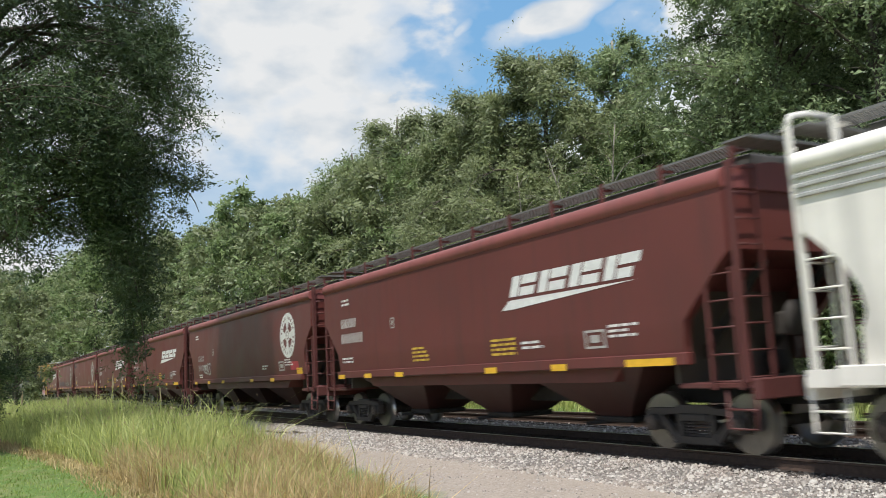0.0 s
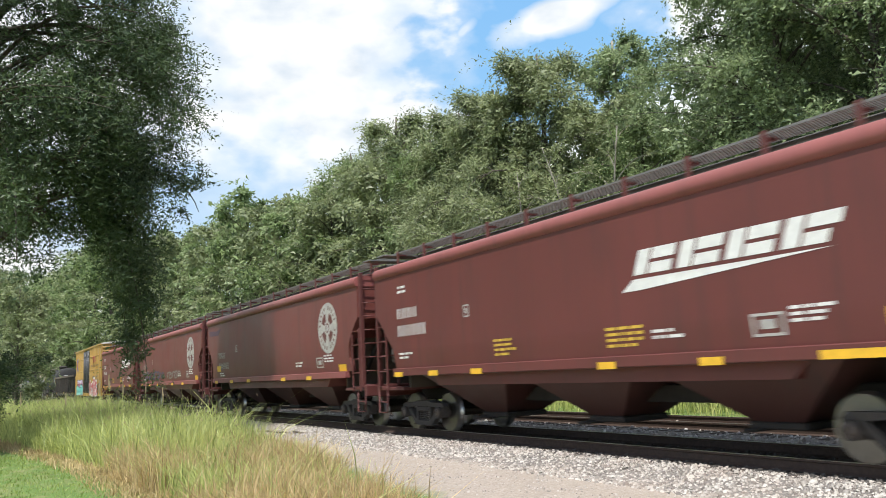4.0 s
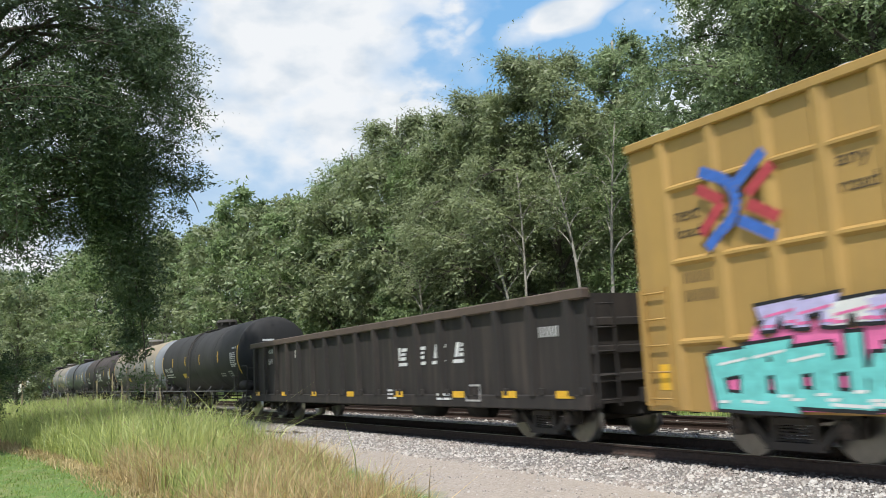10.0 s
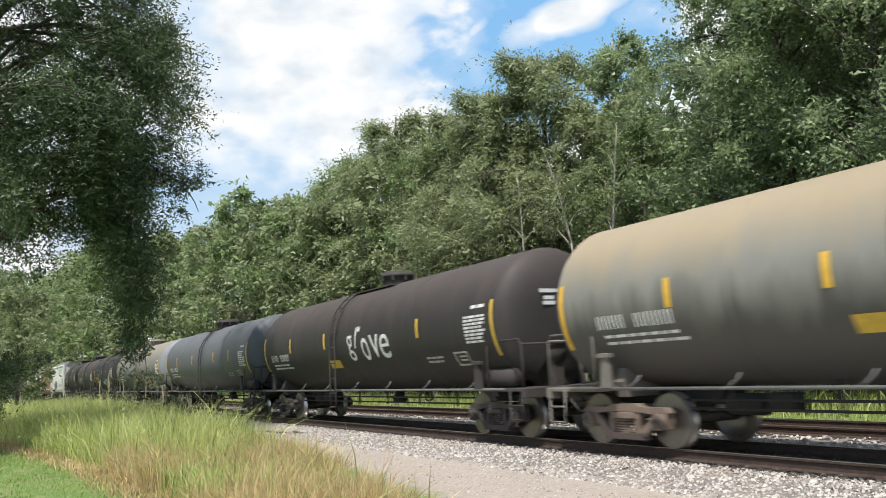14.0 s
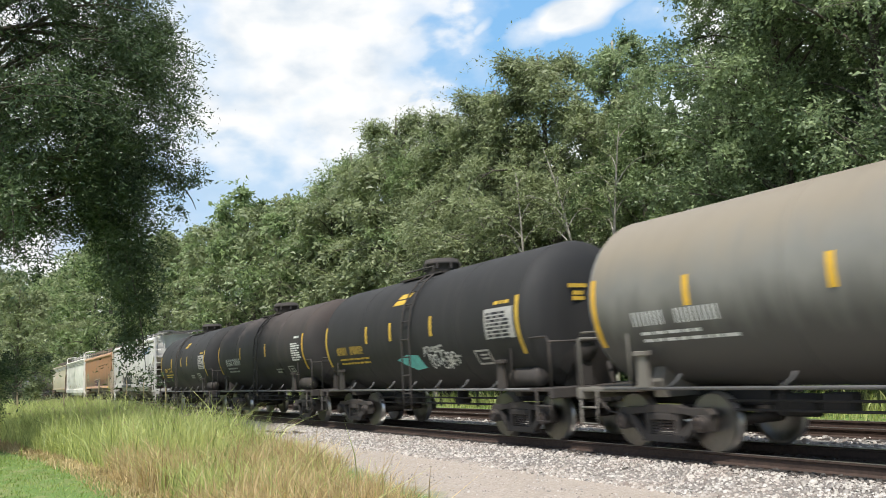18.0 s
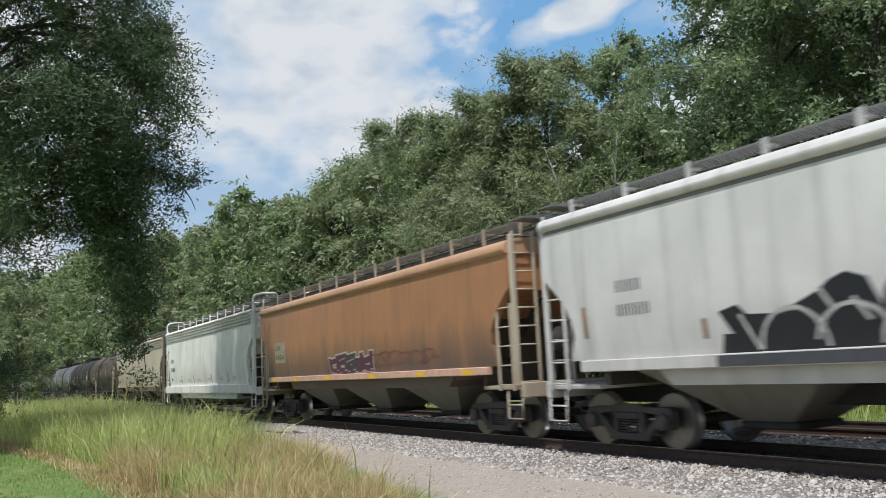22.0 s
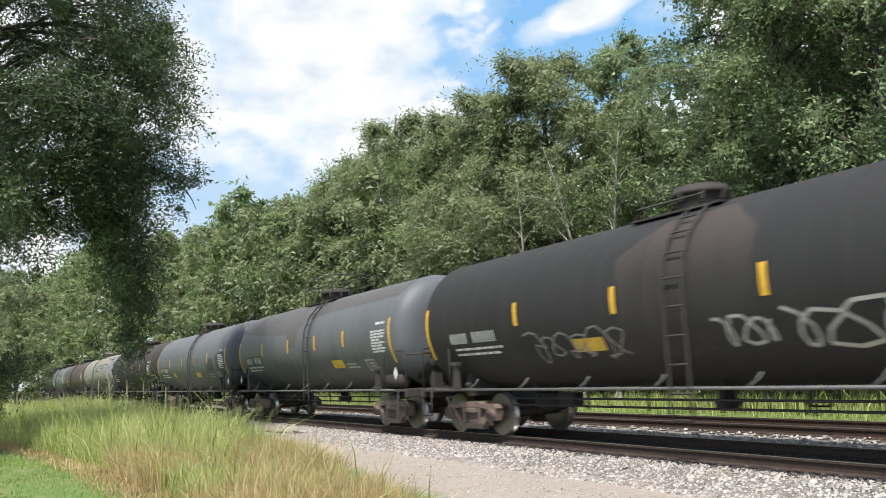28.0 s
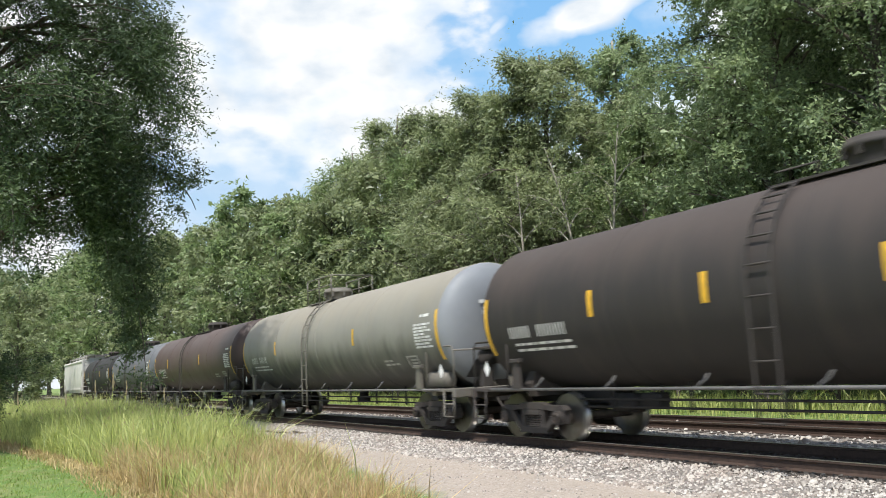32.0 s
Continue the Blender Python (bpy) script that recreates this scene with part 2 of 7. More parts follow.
MAT["chord_rust"] = paint("rusty_top_chord", (0.12, 0.085, 0.065), (0.05, 0.04, 0.034), rust=0.5, rough=0.8)
# grey ribs: the shadow lines below them are put into their colour
MAT["rib_dust"] = plain("dusty_rib_paint", (0.40, 0.39, 0.37), 0.7, 0, 0.2, 5)
MAT["bar_grey"] = plain("greased_bar_steel", (0.10, 0.10, 0.105), 0.5, 0.3, 0.2, 9)
MAT["mark_grey"] = plain("dusty_marking", (0.42, 0.40, 0.37), 0.7, 0, 0.2, 9)
MAT["yellow"] = plain("yellow_reflector", (0.75, 0.43, 0.03), 0.5, 0, 0.15, 9)
for key, rgb in (("pink", (0.75, 0.16, 0.36)), ("teal", (0.16, 0.56, 0.52)), ("dusty_pink", (0.36, 0.27, 0.22)), ("khaki", (0.34, 0.30, 0.19)), ("lilac", (0.50, 0.45, 0.68)), ("red", (0.42, 0.05, 0.06)),
                 ("ink", (0.012, 0.012, 0.015)), ("slate_blue", (0.10, 0.15, 0.19)), ("rose", (0.55, 0.16, 0.20)), ("blue", (0.05, 0.14, 0.48)), ("sky_blue", (0.09, 0.27, 0.52)), ("salmon", (0.60, 0.36, 0.26)),
                 ("orange_red", (0.65, 0.12, 0.03)), ("plum", (0.10, 0.035, 0.06)), ("charcoal", (0.055, 0.055, 0.06)), ("faded_blue", (0.075, 0.065, 0.125)), ("blue_stain", (0.085, 0.045, 0.07)), ("faded_white", (0.24, 0.22, 0.205)), ("mark_yellow", (0.62, 0.40, 0.05))):
    MAT[key] = plain(key + "_spray", rgb, 0.6, 0, 0.2, 7)


# ---- building blocks ----
def part(name, bm, material, parent, label=""):
    """Links a bmesh as one mesh object under a thing or a part."""
    me = bpy.data.meshes.new(name)
    bm.to_mesh(me)
    bm.free()
    return part_mesh(name, me, material, parent, label)


def part_mesh(name, me, material, parent, label=""):
    for m in material if isinstance(material, (list, tuple)) else (material,):
        me.materials.append(MAT[m] if isinstance(m, str) else m)
    ob = new(name, me)
    if parent is not None:
        ob.parent = parent
    if label:
        ob["label"] = label
    return ob


def box(bm, x0, x1, y0, y1, z0, z1, bevel=0.0, mi=0):
    """Adds a block, with its edges taken off if bevel is given."""
    vs = [bm.verts.new(p) for p in ((x0, y0, z0), (x1, y0, z0), (x1, y1, z0), (x0, y1, z0), (x0, y0, z1), (x1, y0, z1), (x1, y1, z1), (x0, y1, z1))]
    fs = [bm.faces.new([vs[i] for i in f]) for f in ((3, 2, 1, 0), (4, 5, 6, 7), (0, 1, 5, 4), (1, 2, 6, 5), (2, 3, 7, 6), (3, 0, 4, 7))]
    for f in fs:
        f.material_index = mi
    if bevel:
        es = list({e for f in fs for e in f.edges})
        for f in bmesh.ops.bevel(bm, geom=es, offset=bevel, segments=1, affect="EDGES")["faces"]:
            f.material_index = mi
    return vs


def tube(bm, points, r, sides=6, r1=None, cap=True, mi=0):
    """A round bar along a line of points, tapering from r to r1."""
    pts = [Vector(p) for p in points]
    r1 = r if r1 is None else r1
    rings = []
    for i, p in enumerate(pts):
        d = (pts[min(i + 1, len(pts) - 1)] - pts[max(i - 1, 0)]).normalized()
        a = d.orthogonal().normalized() if abs(d.z) > 0.95 else d.cross(Vector((0, 0, 1))).normalized()
        b = d.cross(a)
        rr = r + (r1 - r) * i / max(1, len(pts) - 1)
        rings.append([bm.verts.new(p + (a * math.cos(k * 2 * math.pi / sides) + b * math.sin(k * 2 * math.pi / sides)) * rr) for k in range(sides)])
    for i in range(len(rings) - 1):
        for k in range(sides):
            f = bm.faces.new((rings[i][k], rings[i][(k + 1) % sides], rings[i + 1][(k + 1) % sides], rings[i + 1][k]))
            f.smooth, f.material_index = True, mi
    if cap:
        bm.faces.new(rings[0][::-1]).material_index = mi
        bm.faces.new(rings[-1]).material_index = mi


def prism(bm, profile, a, b, axis="x", mi=0, smooth=False):
    """Extrudes a closed outline from a to b along an axis. axis x: outline in (y, z); axis y: outline in (x, z)."""
    def at(p, v):
        return (v, p[0], p[1]) if axis == "x" else (p[0], v, p[1]) if axis == "y" else (p[0], p[1], v)
    r0 = [bm.verts.new(at(p, a)) for p in profile]
    r1 = [bm.verts.new(at(p, b)) for p in profile]
    n = len(profile)
    for k in range(n):
        f = bm.faces.new((r0[k], r0[(k + 1) % n], r1[(k + 1) % n], r1[k]))
        f.material_index, f.smooth = mi, smooth
    for ring in (r0[::-1], r1):
        bm.faces.new([bm.verts.new(v.co) for v in ring] if smooth else ring).material_index = mi
    bmesh.ops.recalc_face_normals(bm, faces=bm.faces[:])


def lathe(bm, profile, centre, axis="y", sides=24, mi=0, smooth=True):
    """Turns an outline of (along, radius) round an axis through centre."""
    c = Vector(centre)
    rings = []
    for s, r in profile:
        ring = []
        for k in range(sides):
            a = 2 * math.pi * k / sides
            u, v = r * math.cos(a), r * math.sin(a)
            ring.append(bm.verts.new(c + Vector((u, s, v) if axis == "y" else (s, u, v) if axis == "x" else (u, v, s))))
        rings.append(ring)
    for i in range(len(rings) - 1):
        for k in range(sides):
            f = bm.faces.new((rings[i][k], rings[i][(k + 1) % sides], rings[i + 1][(k + 1) % sides], rings[i + 1][k]))
            f.material_index, f.smooth = mi, smooth
    for ring in (rings[0], rings[-1]):      # the caps have corners of their own, so the rim stays crisp
        bm.faces.new([bm.verts.new(v.co) for v in ring]).material_index = mi
    bmesh.ops.recalc_face_normals(bm, faces=bm.faces[:])


def fast_mesh(name, verts, faces_per, smooth=False):
    """A mesh out of numpy corners: verts (n, k, 3), each row one face of k corners."""
    n, k, _ = verts.shape
    me = bpy.data.meshes.new(name)
    me.vertices.add(n * k)
    me.vertices.foreach_set("co", verts.astype(np.float32).ravel())
    me.loops.add(n * k)
    me.loops.foreach_set("vertex_index", np.arange(n * k, dtype=np.int32))
    me.polygons.add(n)
    me.polygons.foreach_set("loop_start", np.arange(0, n * k, k, dtype=np.int32))
    me.update(calc_edges=True)
    return me


def indexed_mesh(name, verts, faces):
    """A mesh out of numpy corners (n, 3) and faces (m, k)."""
    m, k = faces.shape
    me = bpy.data.meshes.new(name)
    me.vertices.add(len(verts))
    me.vertices.foreach_set("co", verts.astype(np.float32).ravel())
    me.loops.add(m * k)
    me.loops.foreach_set("vertex_index", faces.astype(np.int32).ravel())
    me.polygons.add(m)
    me.polygons.foreach_set("loop_start", np.arange(0, m * k, k, dtype=np.int32))
    me.update(calc_edges=True)
    return me


# ---- ground ----
def ground_z(y):
    """Height of the ground across the line: verge, shoulder, two tracks on one bed, rough grass."""
    return np.interp(y, [-3000, 6.0, 8.0, 8.6, 9.5, 17.3, 18.6, 24, 3000], [-0.38, -0.36, -0.34, -0.30, -0.185, -0.185, -0.36, -0.30, -0.30])


def make_ground():
    xs = np.concatenate([[-3000, -1500, -800, -500, -350], np.arange(-260, -60, 4.0), np.arange(-60, 6, 0.5), [8, 14, 30, 80, 300, 900, 3000]])
    ys = np.concatenate([[-3000, -900, -300, -100, -40, -15], np.arange(-8, 24, 0.4), [26, 32, 50, 100, 300, 900, 3000]])
    gx, gy = np.meshgrid(xs, ys, indexing="ij")
    rng = np.random.RandomState(3)
    gz = ground_z(gy) + np.where(gy < 8.2, rng.normal(0, 0.012, gx.shape), rng.normal(0, 0.004, gx.shape))
    v = np.stack([gx, gy, gz], -1).reshape(-1, 3)
    ny = len(ys)
    i, j = np.meshgrid(np.arange(len(xs) - 1), np.arange(ny - 1), indexing="ij")
    a = (i * ny + j).ravel()
    f = np.stack([a, a + ny, a + ny + 1, a + 1], 1)
    me = indexed_mesh("ground", v, f)
    ob = part_mesh("ground", me, "ground", None)
    tagged(ob, "lawn, gravel road, ballast bed and rough grass along the railway", "ground", kind="structure")


make_ground()


def stones(name, n, x0, x1, y0, y1, size, seed, label, dense=1.6, lift=0.0, mat="stone"):
    """Loose angular stones strewn on the ground, nearer ones more closely."""
    rng = np.random.RandomState(seed)
    # a small eight-cornered stone
    bv = np.array([(-1, -.8, -.7), (.9, -1, -.6), (1, .8, -.7), (-.8, 1, -.6), (-.7, -.6, .7), (.6, -.7, .8), (.8, .6, .6), (-.6, .7, .8)], float) * 0.6
    bf = np.array([(4, 5, 6, 7), (0, 1, 5, 4), (1, 2, 6, 5), (2, 3, 7, 6), (3, 0, 4, 7)])
    u = rng.rand(n) ** dense
    x = x1 + (x0 - x1) * u
    y = y0 + (y1 - y0) * rng.rand(n)
    s = size * np.exp(rng.normal(0, 0.28, n))
    v = bv[None] * (1 + rng.normal(0, 0.22, (n, 8, 3))) * s[:, None, None] * np.stack([np.ones(n), 0.65 + 0.5 * rng.rand(n), 0.7 + 0.4 * rng.rand(n)], 1)[:, None, :]
    a, b = rng.rand(n) * 6.28, rng.normal(0, 0.5, n)
    ca, sa, cb, sb = np.cos(a), np.sin(a), np.cos(b), np.sin(b)
    vx, vy, vz = v[..., 0], v[..., 1], v[..., 2]
    vy, vz = vy * cb[:, None] - vz * sb[:, None], vy * sb[:, None] + vz * cb[:, None]
    vx, vy = vx * ca[:, None] - vy * sa[:, None], vx * sa[:, None] + vy * ca[:, None]
    z = ground_z(y) + lift + s * 0.12
    v = np.stack([vx + x[:, None], vy + y[:, None], vz + z[:, None]], -1).reshape(-1, 3)
    f = (bf[None] + (np.arange(n) * 8)[:, None, None]).reshape(-1, 4)
    ob = part_mesh(name, indexed_mesh(name, v, f), mat, None)
    tagged(ob, label, "ballast", kind="stuff")


stones("ballast_shoulder", 27000, -60, -3, 8.3, 9.95, 0.031, 5, "pale grey crushed stone ballast beside the rails")
stones("oily_ballast", 9000, -50, -3, 9.8, 12.4, 0.038, 9, "blackish stones between and beside the rails", mat="oily_stone")
stones("road_gravel", 9000, -36, -4, 5.0, 8.6, 0.016, 6, "small loose gravel on the dirt road")
stones("far_ballast", 9000, -50, -4, 12.5, 19.2, 0.045, 7, "pale ballast round the far track")


def make_track(name, y, label, ties=True):
    """One track: two rails and the ties under them."""
    root = tagged(new(name), label, "railway track", kind="structure")
    root.location = (0, y, 0)
    for side in (-0.755, 0.755):
        bm = bmesh.new()
        prism(bm, [(side - 0.07, -0.18), (side + 0.07, -0.18), (side + 0.07, -0.165), (side + 0.012, -0.14), (side + 0.01, -0.045), (side + 0.036, -0.035),
                   (side + 0.036, -0.004), (side - 0.036, -0.004), (side - 0.036, -0.035), (side - 0.01, -0.045), (side - 0.012, -0.14), (side - 0.07, -0.165)], -900, 500)
        rail = part("rail", bm, "rail", root)
        bm = bmesh.new()
        box(bm, -900, 500, side - 0.03, side + 0.03, -0.0035, 0.0)
        part("rail_head", bm, "rail_head", rail, "worn bright running surface")
    rng = random.Random(int(y * 10))
    shared = None
    for i in range(150):
        if shared is None:
            bm = bmesh.new()
            box(bm, -0.115, 0.115, -1.3, 1.3, -0.36, -0.172, 0.012)
            box(bm, -0.15, 0.15, -0.86, -0.65, -0.174, -0.166)
            box(bm, -0.15, 0.15, 0.65, 0.86, -0.174, -0.166)
            ob = part("tie", bm, "tie", root)
            shared = ob.data
        else:
            ob = new("tie", shared)
            ob.parent = root
        ob.location = (-3 - i * 0.53 + rng.uniform(-0.02, 0.02), rng.uniform(-0.03, 0.03), rng.uniform(-0.006, 0.004))
        ob.rotation_euler = (0, 0, rng.uniform(-0.02, 0.02))
    return root


make_track("near_track", TRACK, "rusty steel rails on dark creosoted ties in blackish ballast")
make_track("far_track", TRACK_FAR, "rusty rails of the second track on dark ties")


# ---- grass ----
def blades(name, xy, h, width, mat, label, seed, bend=0.5, category="grass"):
    """Bent tapering grass blades rooted at the points xy."""
    rng = np.random.RandomState(seed)
    n = len(xy)
    x, y = xy[:, 0], xy[:, 1]
    z = ground_z(y) - 0.02
    tuft = np.sin(x * 2.3 + 1.7 * np.sin(y * 1.9)) * np.sin(y * 2.7 + 1.3 * np.sin(x * 1.4)) + 0.6 * np.sin(x * 6.1 + y * 2.2) * np.sin(y * 5.3 - x * 1.7)
    h = h * np.exp(rng.normal(0, 0.2, n)) * (1 + 0.16 * tuft)
    a = rng.rand(n) * 6.283
    lean = np.abs(rng.normal(0.12, bend, n)) * h
    dx, dy = np.cos(a) * lean + 0.10 * h, np.sin(a) * lean
    w = width * (0.6 + 0.8 * rng.rand(n))
    fa = rng.rand(n) * 6.283
    wx, wy = np.cos(fa) * w, np.sin(fa) * w
    rows = []
    for k, (tz, td, tw) in enumerate(((0, 0, 0.8), (0.62, 0.36, 1.0), (1.0, 1.0, 0.06))):
        cx, cy, cz = x + dx * td, y + dy * td, z + h * tz * (1 - 0.12 * td)
        rows.append((np.stack([cx - wx * tw, cy - wy * tw, cz], 1), np.stack([cx + wx * tw, cy + wy * tw, cz], 1)))
    v = np.stack([p for r in rows for p in r], 1).reshape(-1, 3)
    f = (np.array([(0, 1, 3, 2), (2, 3, 5, 4)])[None] + (np.arange(n) * 6)[:, None, None]).reshape(-1, 4)
    ob = part_mesh(name, indexed_mesh(name, v, f), mat, None)
    return tagged(ob, label, category, kind="stuff")


def heads(xy, h, size, mat, label, seed):
    """Seed heads on thin stems: a slim spindle of six faces that nods to one side."""
    rng = np.random.RandomState(seed)
    n = len(xy)
    base = np.stack([xy[:, 0], xy[:, 1], ground_z(xy[:, 1])], 1)
    hh = h * np.exp(rng.normal(0.12, 0.16, n))
    tip = base + np.stack([rng.normal(0.1, 0.12, n), rng.normal(0, 0.12, n), hh], 1)
    nod = np.stack([rng.normal(0.4, 0.5, n), rng.normal(0, 0.5, n), rng.normal(0.5, 0.5, n)], 1)
    nod /= np.linalg.norm(nod, axis=1)[:, None]
    side = np.cross(nod, rng.normal(0, 1, (n, 3)))
    side /= np.linalg.norm(side, axis=1)[:, None] + 1e-6
    other = np.cross(nod, side)
    L, w = size * 2.2 * (0.7 + 0.6 * rng.rand(n))[:, None], size * 0.28
    st = np.array([0.003, 0.0, 0.0])
    v = np.stack([base - st, base + st, tip, tip + nod * L * 0.5 + side * w, tip + nod * L * 0.5 - side * w, tip + nod * L * 0.5 + other * w, tip + nod * L], 1).reshape(-1, 3)
    f = (np.array([(0, 1, 2), (2, 3, 5), (2, 5, 4), (2, 4, 3), (6, 5, 3), (6, 4, 5), (6, 3, 4)])[None] + (np.arange(n) * 7)[:, None, None]).reshape(-1, 3)
    tagged(part_mesh("seed_heads", indexed_mesh("seed_heads", v, f), mat, None), label, "grass", kind="stuff")


def scatter(n, seed, test, x0, x1, y0, y1, clump=0.0, power=1.0):
    """n points in a rectangle, kept where test(x, y, random) holds; more of them near x1."""
    rng = np.random.RandomState(seed)
    out = []
    while sum(len(o) for o in out) < n:
        m = n * 2
        x = x1 + (x0 - x1) * rng.rand(m) ** power
        y = y0 + (y1 - y0) * rng.rand(m)
        if clump:
            x, y = x + rng.normal(0, clump, m), y + rng.normal(0, clump, m)
        k = test(x, y, rng.rand(m))
        out.append(np.stack([x[k], y[k]], 1))
    return np.concatenate(out)[:n]


def verge_edge(x):
    """Where the tall grass ends towards the gravel."""
    return np.interp(-x, [0, 8, 11.4, 15, 20, 26, 33, 45, 70], [3.2, 4.4, 5.1, 5.7, 6.1, 6.4, 6.9, 7.5, 8.2])


def lawn_edge(x):
    """Where the mown lawn ends towards the tall grass."""
    return np.interp(-x, [0, 10, 15, 20, 24, 31, 45, 90], [2.6, 2.6, 2.6, 2.5, 2.2, 1.3, -0.6, -4.0])


def make_grass():
    inside = lambda x, y, r: (y < verge_edge(x) - 0.5 * r ** 2) & (y > lawn_edge(x) + 0.7 * r ** 2)
    tall = scatter(32000, 11, lambda x, y, r: inside(x, y, r) & (x < -18.5 + (r - 0.5) * 7), -75, -17, -4, 8.6, 0.15, 1.5)
    blades("tall_grass", tall, 1.0, 0.011, "blade_green", "tall bright green verge grass gone to seed", 21)
    mixd = scatter(28000, 12, lambda x, y, r: inside(x, y, r) & (x > -30 + r * 5) & (r > (x + 24) / 24), -30, -8, 1.5, 8.2, 0.12, 0.9)
    heads(tall[::22], 0.95, 0.045, "seed_head", "brown nodding seed heads above the tall grass", 26)
    blades("verge_grass", mixd, 0.60, 0.0065, "blade_green", "knee-high green verge grass", 22)
    dry = scatter(15000, 13, lambda x, y, r: inside(x, y, r) & (x > -21.5 + r * 6) & (np.sin(x * 1.1 + 2 * np.sin(y * 0.9)) + np.sin(y * 2.1 + x * 0.6) > 1.6 * r - 0.9), -28, -8, 1.8, 8.2, 0.12, 0.9)
    blades("dry_grass", dry, 0.62, 0.006, "blade_dry", "straw-coloured dry grass stems in the verge", 23)
    lawn = scatter(24000, 14, lambda x, y, r: y < lawn_edge(x) + 0.8 * r, -40, -9, -4, 3.2, 0, 0.8)
    blades("lawn", lawn, 0.075, 0.0075, "blade_lawn", "short mown green lawn", 24, 0.7)
    stub = scatter(9000, 16, lambda x, y, r: np.abs(y - lawn_edge(x) - 0.1) < 0.75 * r, -36, -10, -1, 3.6, 0, 0.9)
    blades("stubble", stub, 0.16, 0.009, "blade_dry", "tan cut stubble between lawn and tall grass", 28, 0.8)
    far = scatter(9000, 15, lambda x, y, r: y > 19.1 + 0.9 * r, -75, -6, 18.5, 24, 0.1, 1.2)
    blades("rough_grass", far, 0.55, 0.014, "blade_green", "rank green grass below the trees", 25)


make_grass()


# ---- trees ----
def bezier(p0, p1, p2, n):
    t = np.linspace(0, 1, n)[:, None]
    return (1 - t) ** 2 * p0 + 2 * t * (1 - t) * p1 + t ** 2 * p2


def tree_meshes(seed, h, r, base, leaves, leaf, droop=0.2, limbs=18, aspect=2.2, spread=0.45, trunk_r=None, lean=0.0, sub_n=5, hangs=(), reach=None, thin=0.55):
    """Bark and leaf meshes of one tree: h high, crown of radius r from the height base upwards; reach: heights and the crown's greatest radius there."""
    rng = np.random.RandomState(seed)
    bm = bmesh.new()
    tr = trunk_r or h * 0.016
    top = np.array([lean * h * 0.25 + rng.normal(0, 0.3), rng.normal(0, 0.3), h * 0.93])
    mid = np.array([rng.normal(0, 0.4), rng.normal(0, 0.4), h * 0.5])
    trunk = bezier(np.zeros(3), mid, top, 9)
    tube(bm, trunk, tr, 8, tr * 0.18)
    tube(bm, [(0, 0, -0.5), (0, 0, 0.05), (0, 0, 0.6)], tr * 1.5, 8, tr * 1.0)
    spots = []
    for i in range(limbs):
        u = (i + rng.rand() * 0.7) / limbs
        z0 = base * 0.75 + (h * 0.88 - base * 0.75) * u
        k = z0 / (h * 0.93) * 8
        a = trunk[int(min(k, 7))] + (trunk[int(min(k, 7)) + 1] - trunk[int(min(k, 7))]) * (k - int(min(k, 7)))
        az = i * 2.39996 + rng.normal(0, 0.35)
        prof = r * (math.sin(math.pi * min(1, 0.22 + 0.72 * u)) ** 0.7) * rng.uniform(0.7, 1.15)
        d = np.array([math.cos(az), math.sin(az), 0])
        rise = (0.55 - 0.2 * u) * prof + 0.5
        end = a + d * prof + np.array([0, 0, rise - droop * prof * 1.6])
        ctl = a + d * prof * 0.5 + np.array([0, 0, rise * 1.0])
        limb = bezier(a, ctl, end, 6)
        lr = tr * (0.42 - 0.24 * u)
        tube(bm, limb, lr, 5, lr * 0.25, cap=False)
        for s in range(sub_n):
            q = 0.3 + 0.7 * (s + rng.rand()) / sub_n
            b = bezier(a, ctl, end, 21)[int(q * 20)]
            sd = d * 0.5 + rng.normal(0, 0.75, 3)
            sd[2] = sd[2] * 0.5 + 0.25 - droop
            sl = prof * rng.uniform(0.28, 0.5)
            e = b + sd * sl + np.array([0, 0, -droop * sl])
            c = b + sd * sl * 0.5 + np.array([0, 0, 0.2 * sl])
            tube(bm, bezier(b, c, e, 4), lr * 0.3, 3, lr * 0.08, cap=False)
            spots.append(bezier(b, c, e, 11)[[4, 6, 8, 10]])
        spots.append(limb[1:])
    for az, z0, out, drop, count in hangs:      # single long hanging branches
        a = trunk[int(z0 / (h * 0.93) * 8)]
        d = np.array([math.cos(az), math.sin(az), 0])
        path = bezier(a, a + d * out * 0.9 + np.array([0, 0, 1.0]), a + d * out + np.array([0, 0, -drop]), 14)
        tube(bm, path, tr * 0.3, 5, tr * 0.04, cap=False)
        for _ in range(count):
            spots.append(path[6:] + rng.normal(0, 0.3, path[6:].shape))
    me_t = bpy.data.meshes.new("trunk")
    bm.to_mesh(me_t)
    bm.free()
    # leaves stand in tufts of short arching twigs, lit on the tuft's outer side
    spots = np.concatenate(spots)
    spots = spots[rng.rand(len(spots)) < thin] + rng.normal(0, spread * 0.3, 3)
    per = 8
    n = leaves // per
    pick = rng.randint(0, len(spots), n)
    swell = np.exp(rng.normal(0, 0.3, len(spots)))[pick]
    heart = spots[pick]
    root = heart + rng.normal(0, spread * 0.26, (n, 3)) * swell[:, None]
    out = heart * np.array([1, 1, 0.0])
    out /= np.linalg.norm(out, axis=1)[:, None] + 0.3
    way = out * 0.4 + rng.normal(0, 0.7, (n, 3))
    way[:, 2] += 0.30 - droop * 1.3
    way /= np.linalg.norm(way, axis=1)[:, None]
    size = spread * 1.75 * (0.5 + 0.8 * rng.rand(n)) * swell
    t = (np.arange(per)[None] + rng.rand(n, per)) / per
    sag = np.array([0, 0, -0.2 - droop * 1.3])
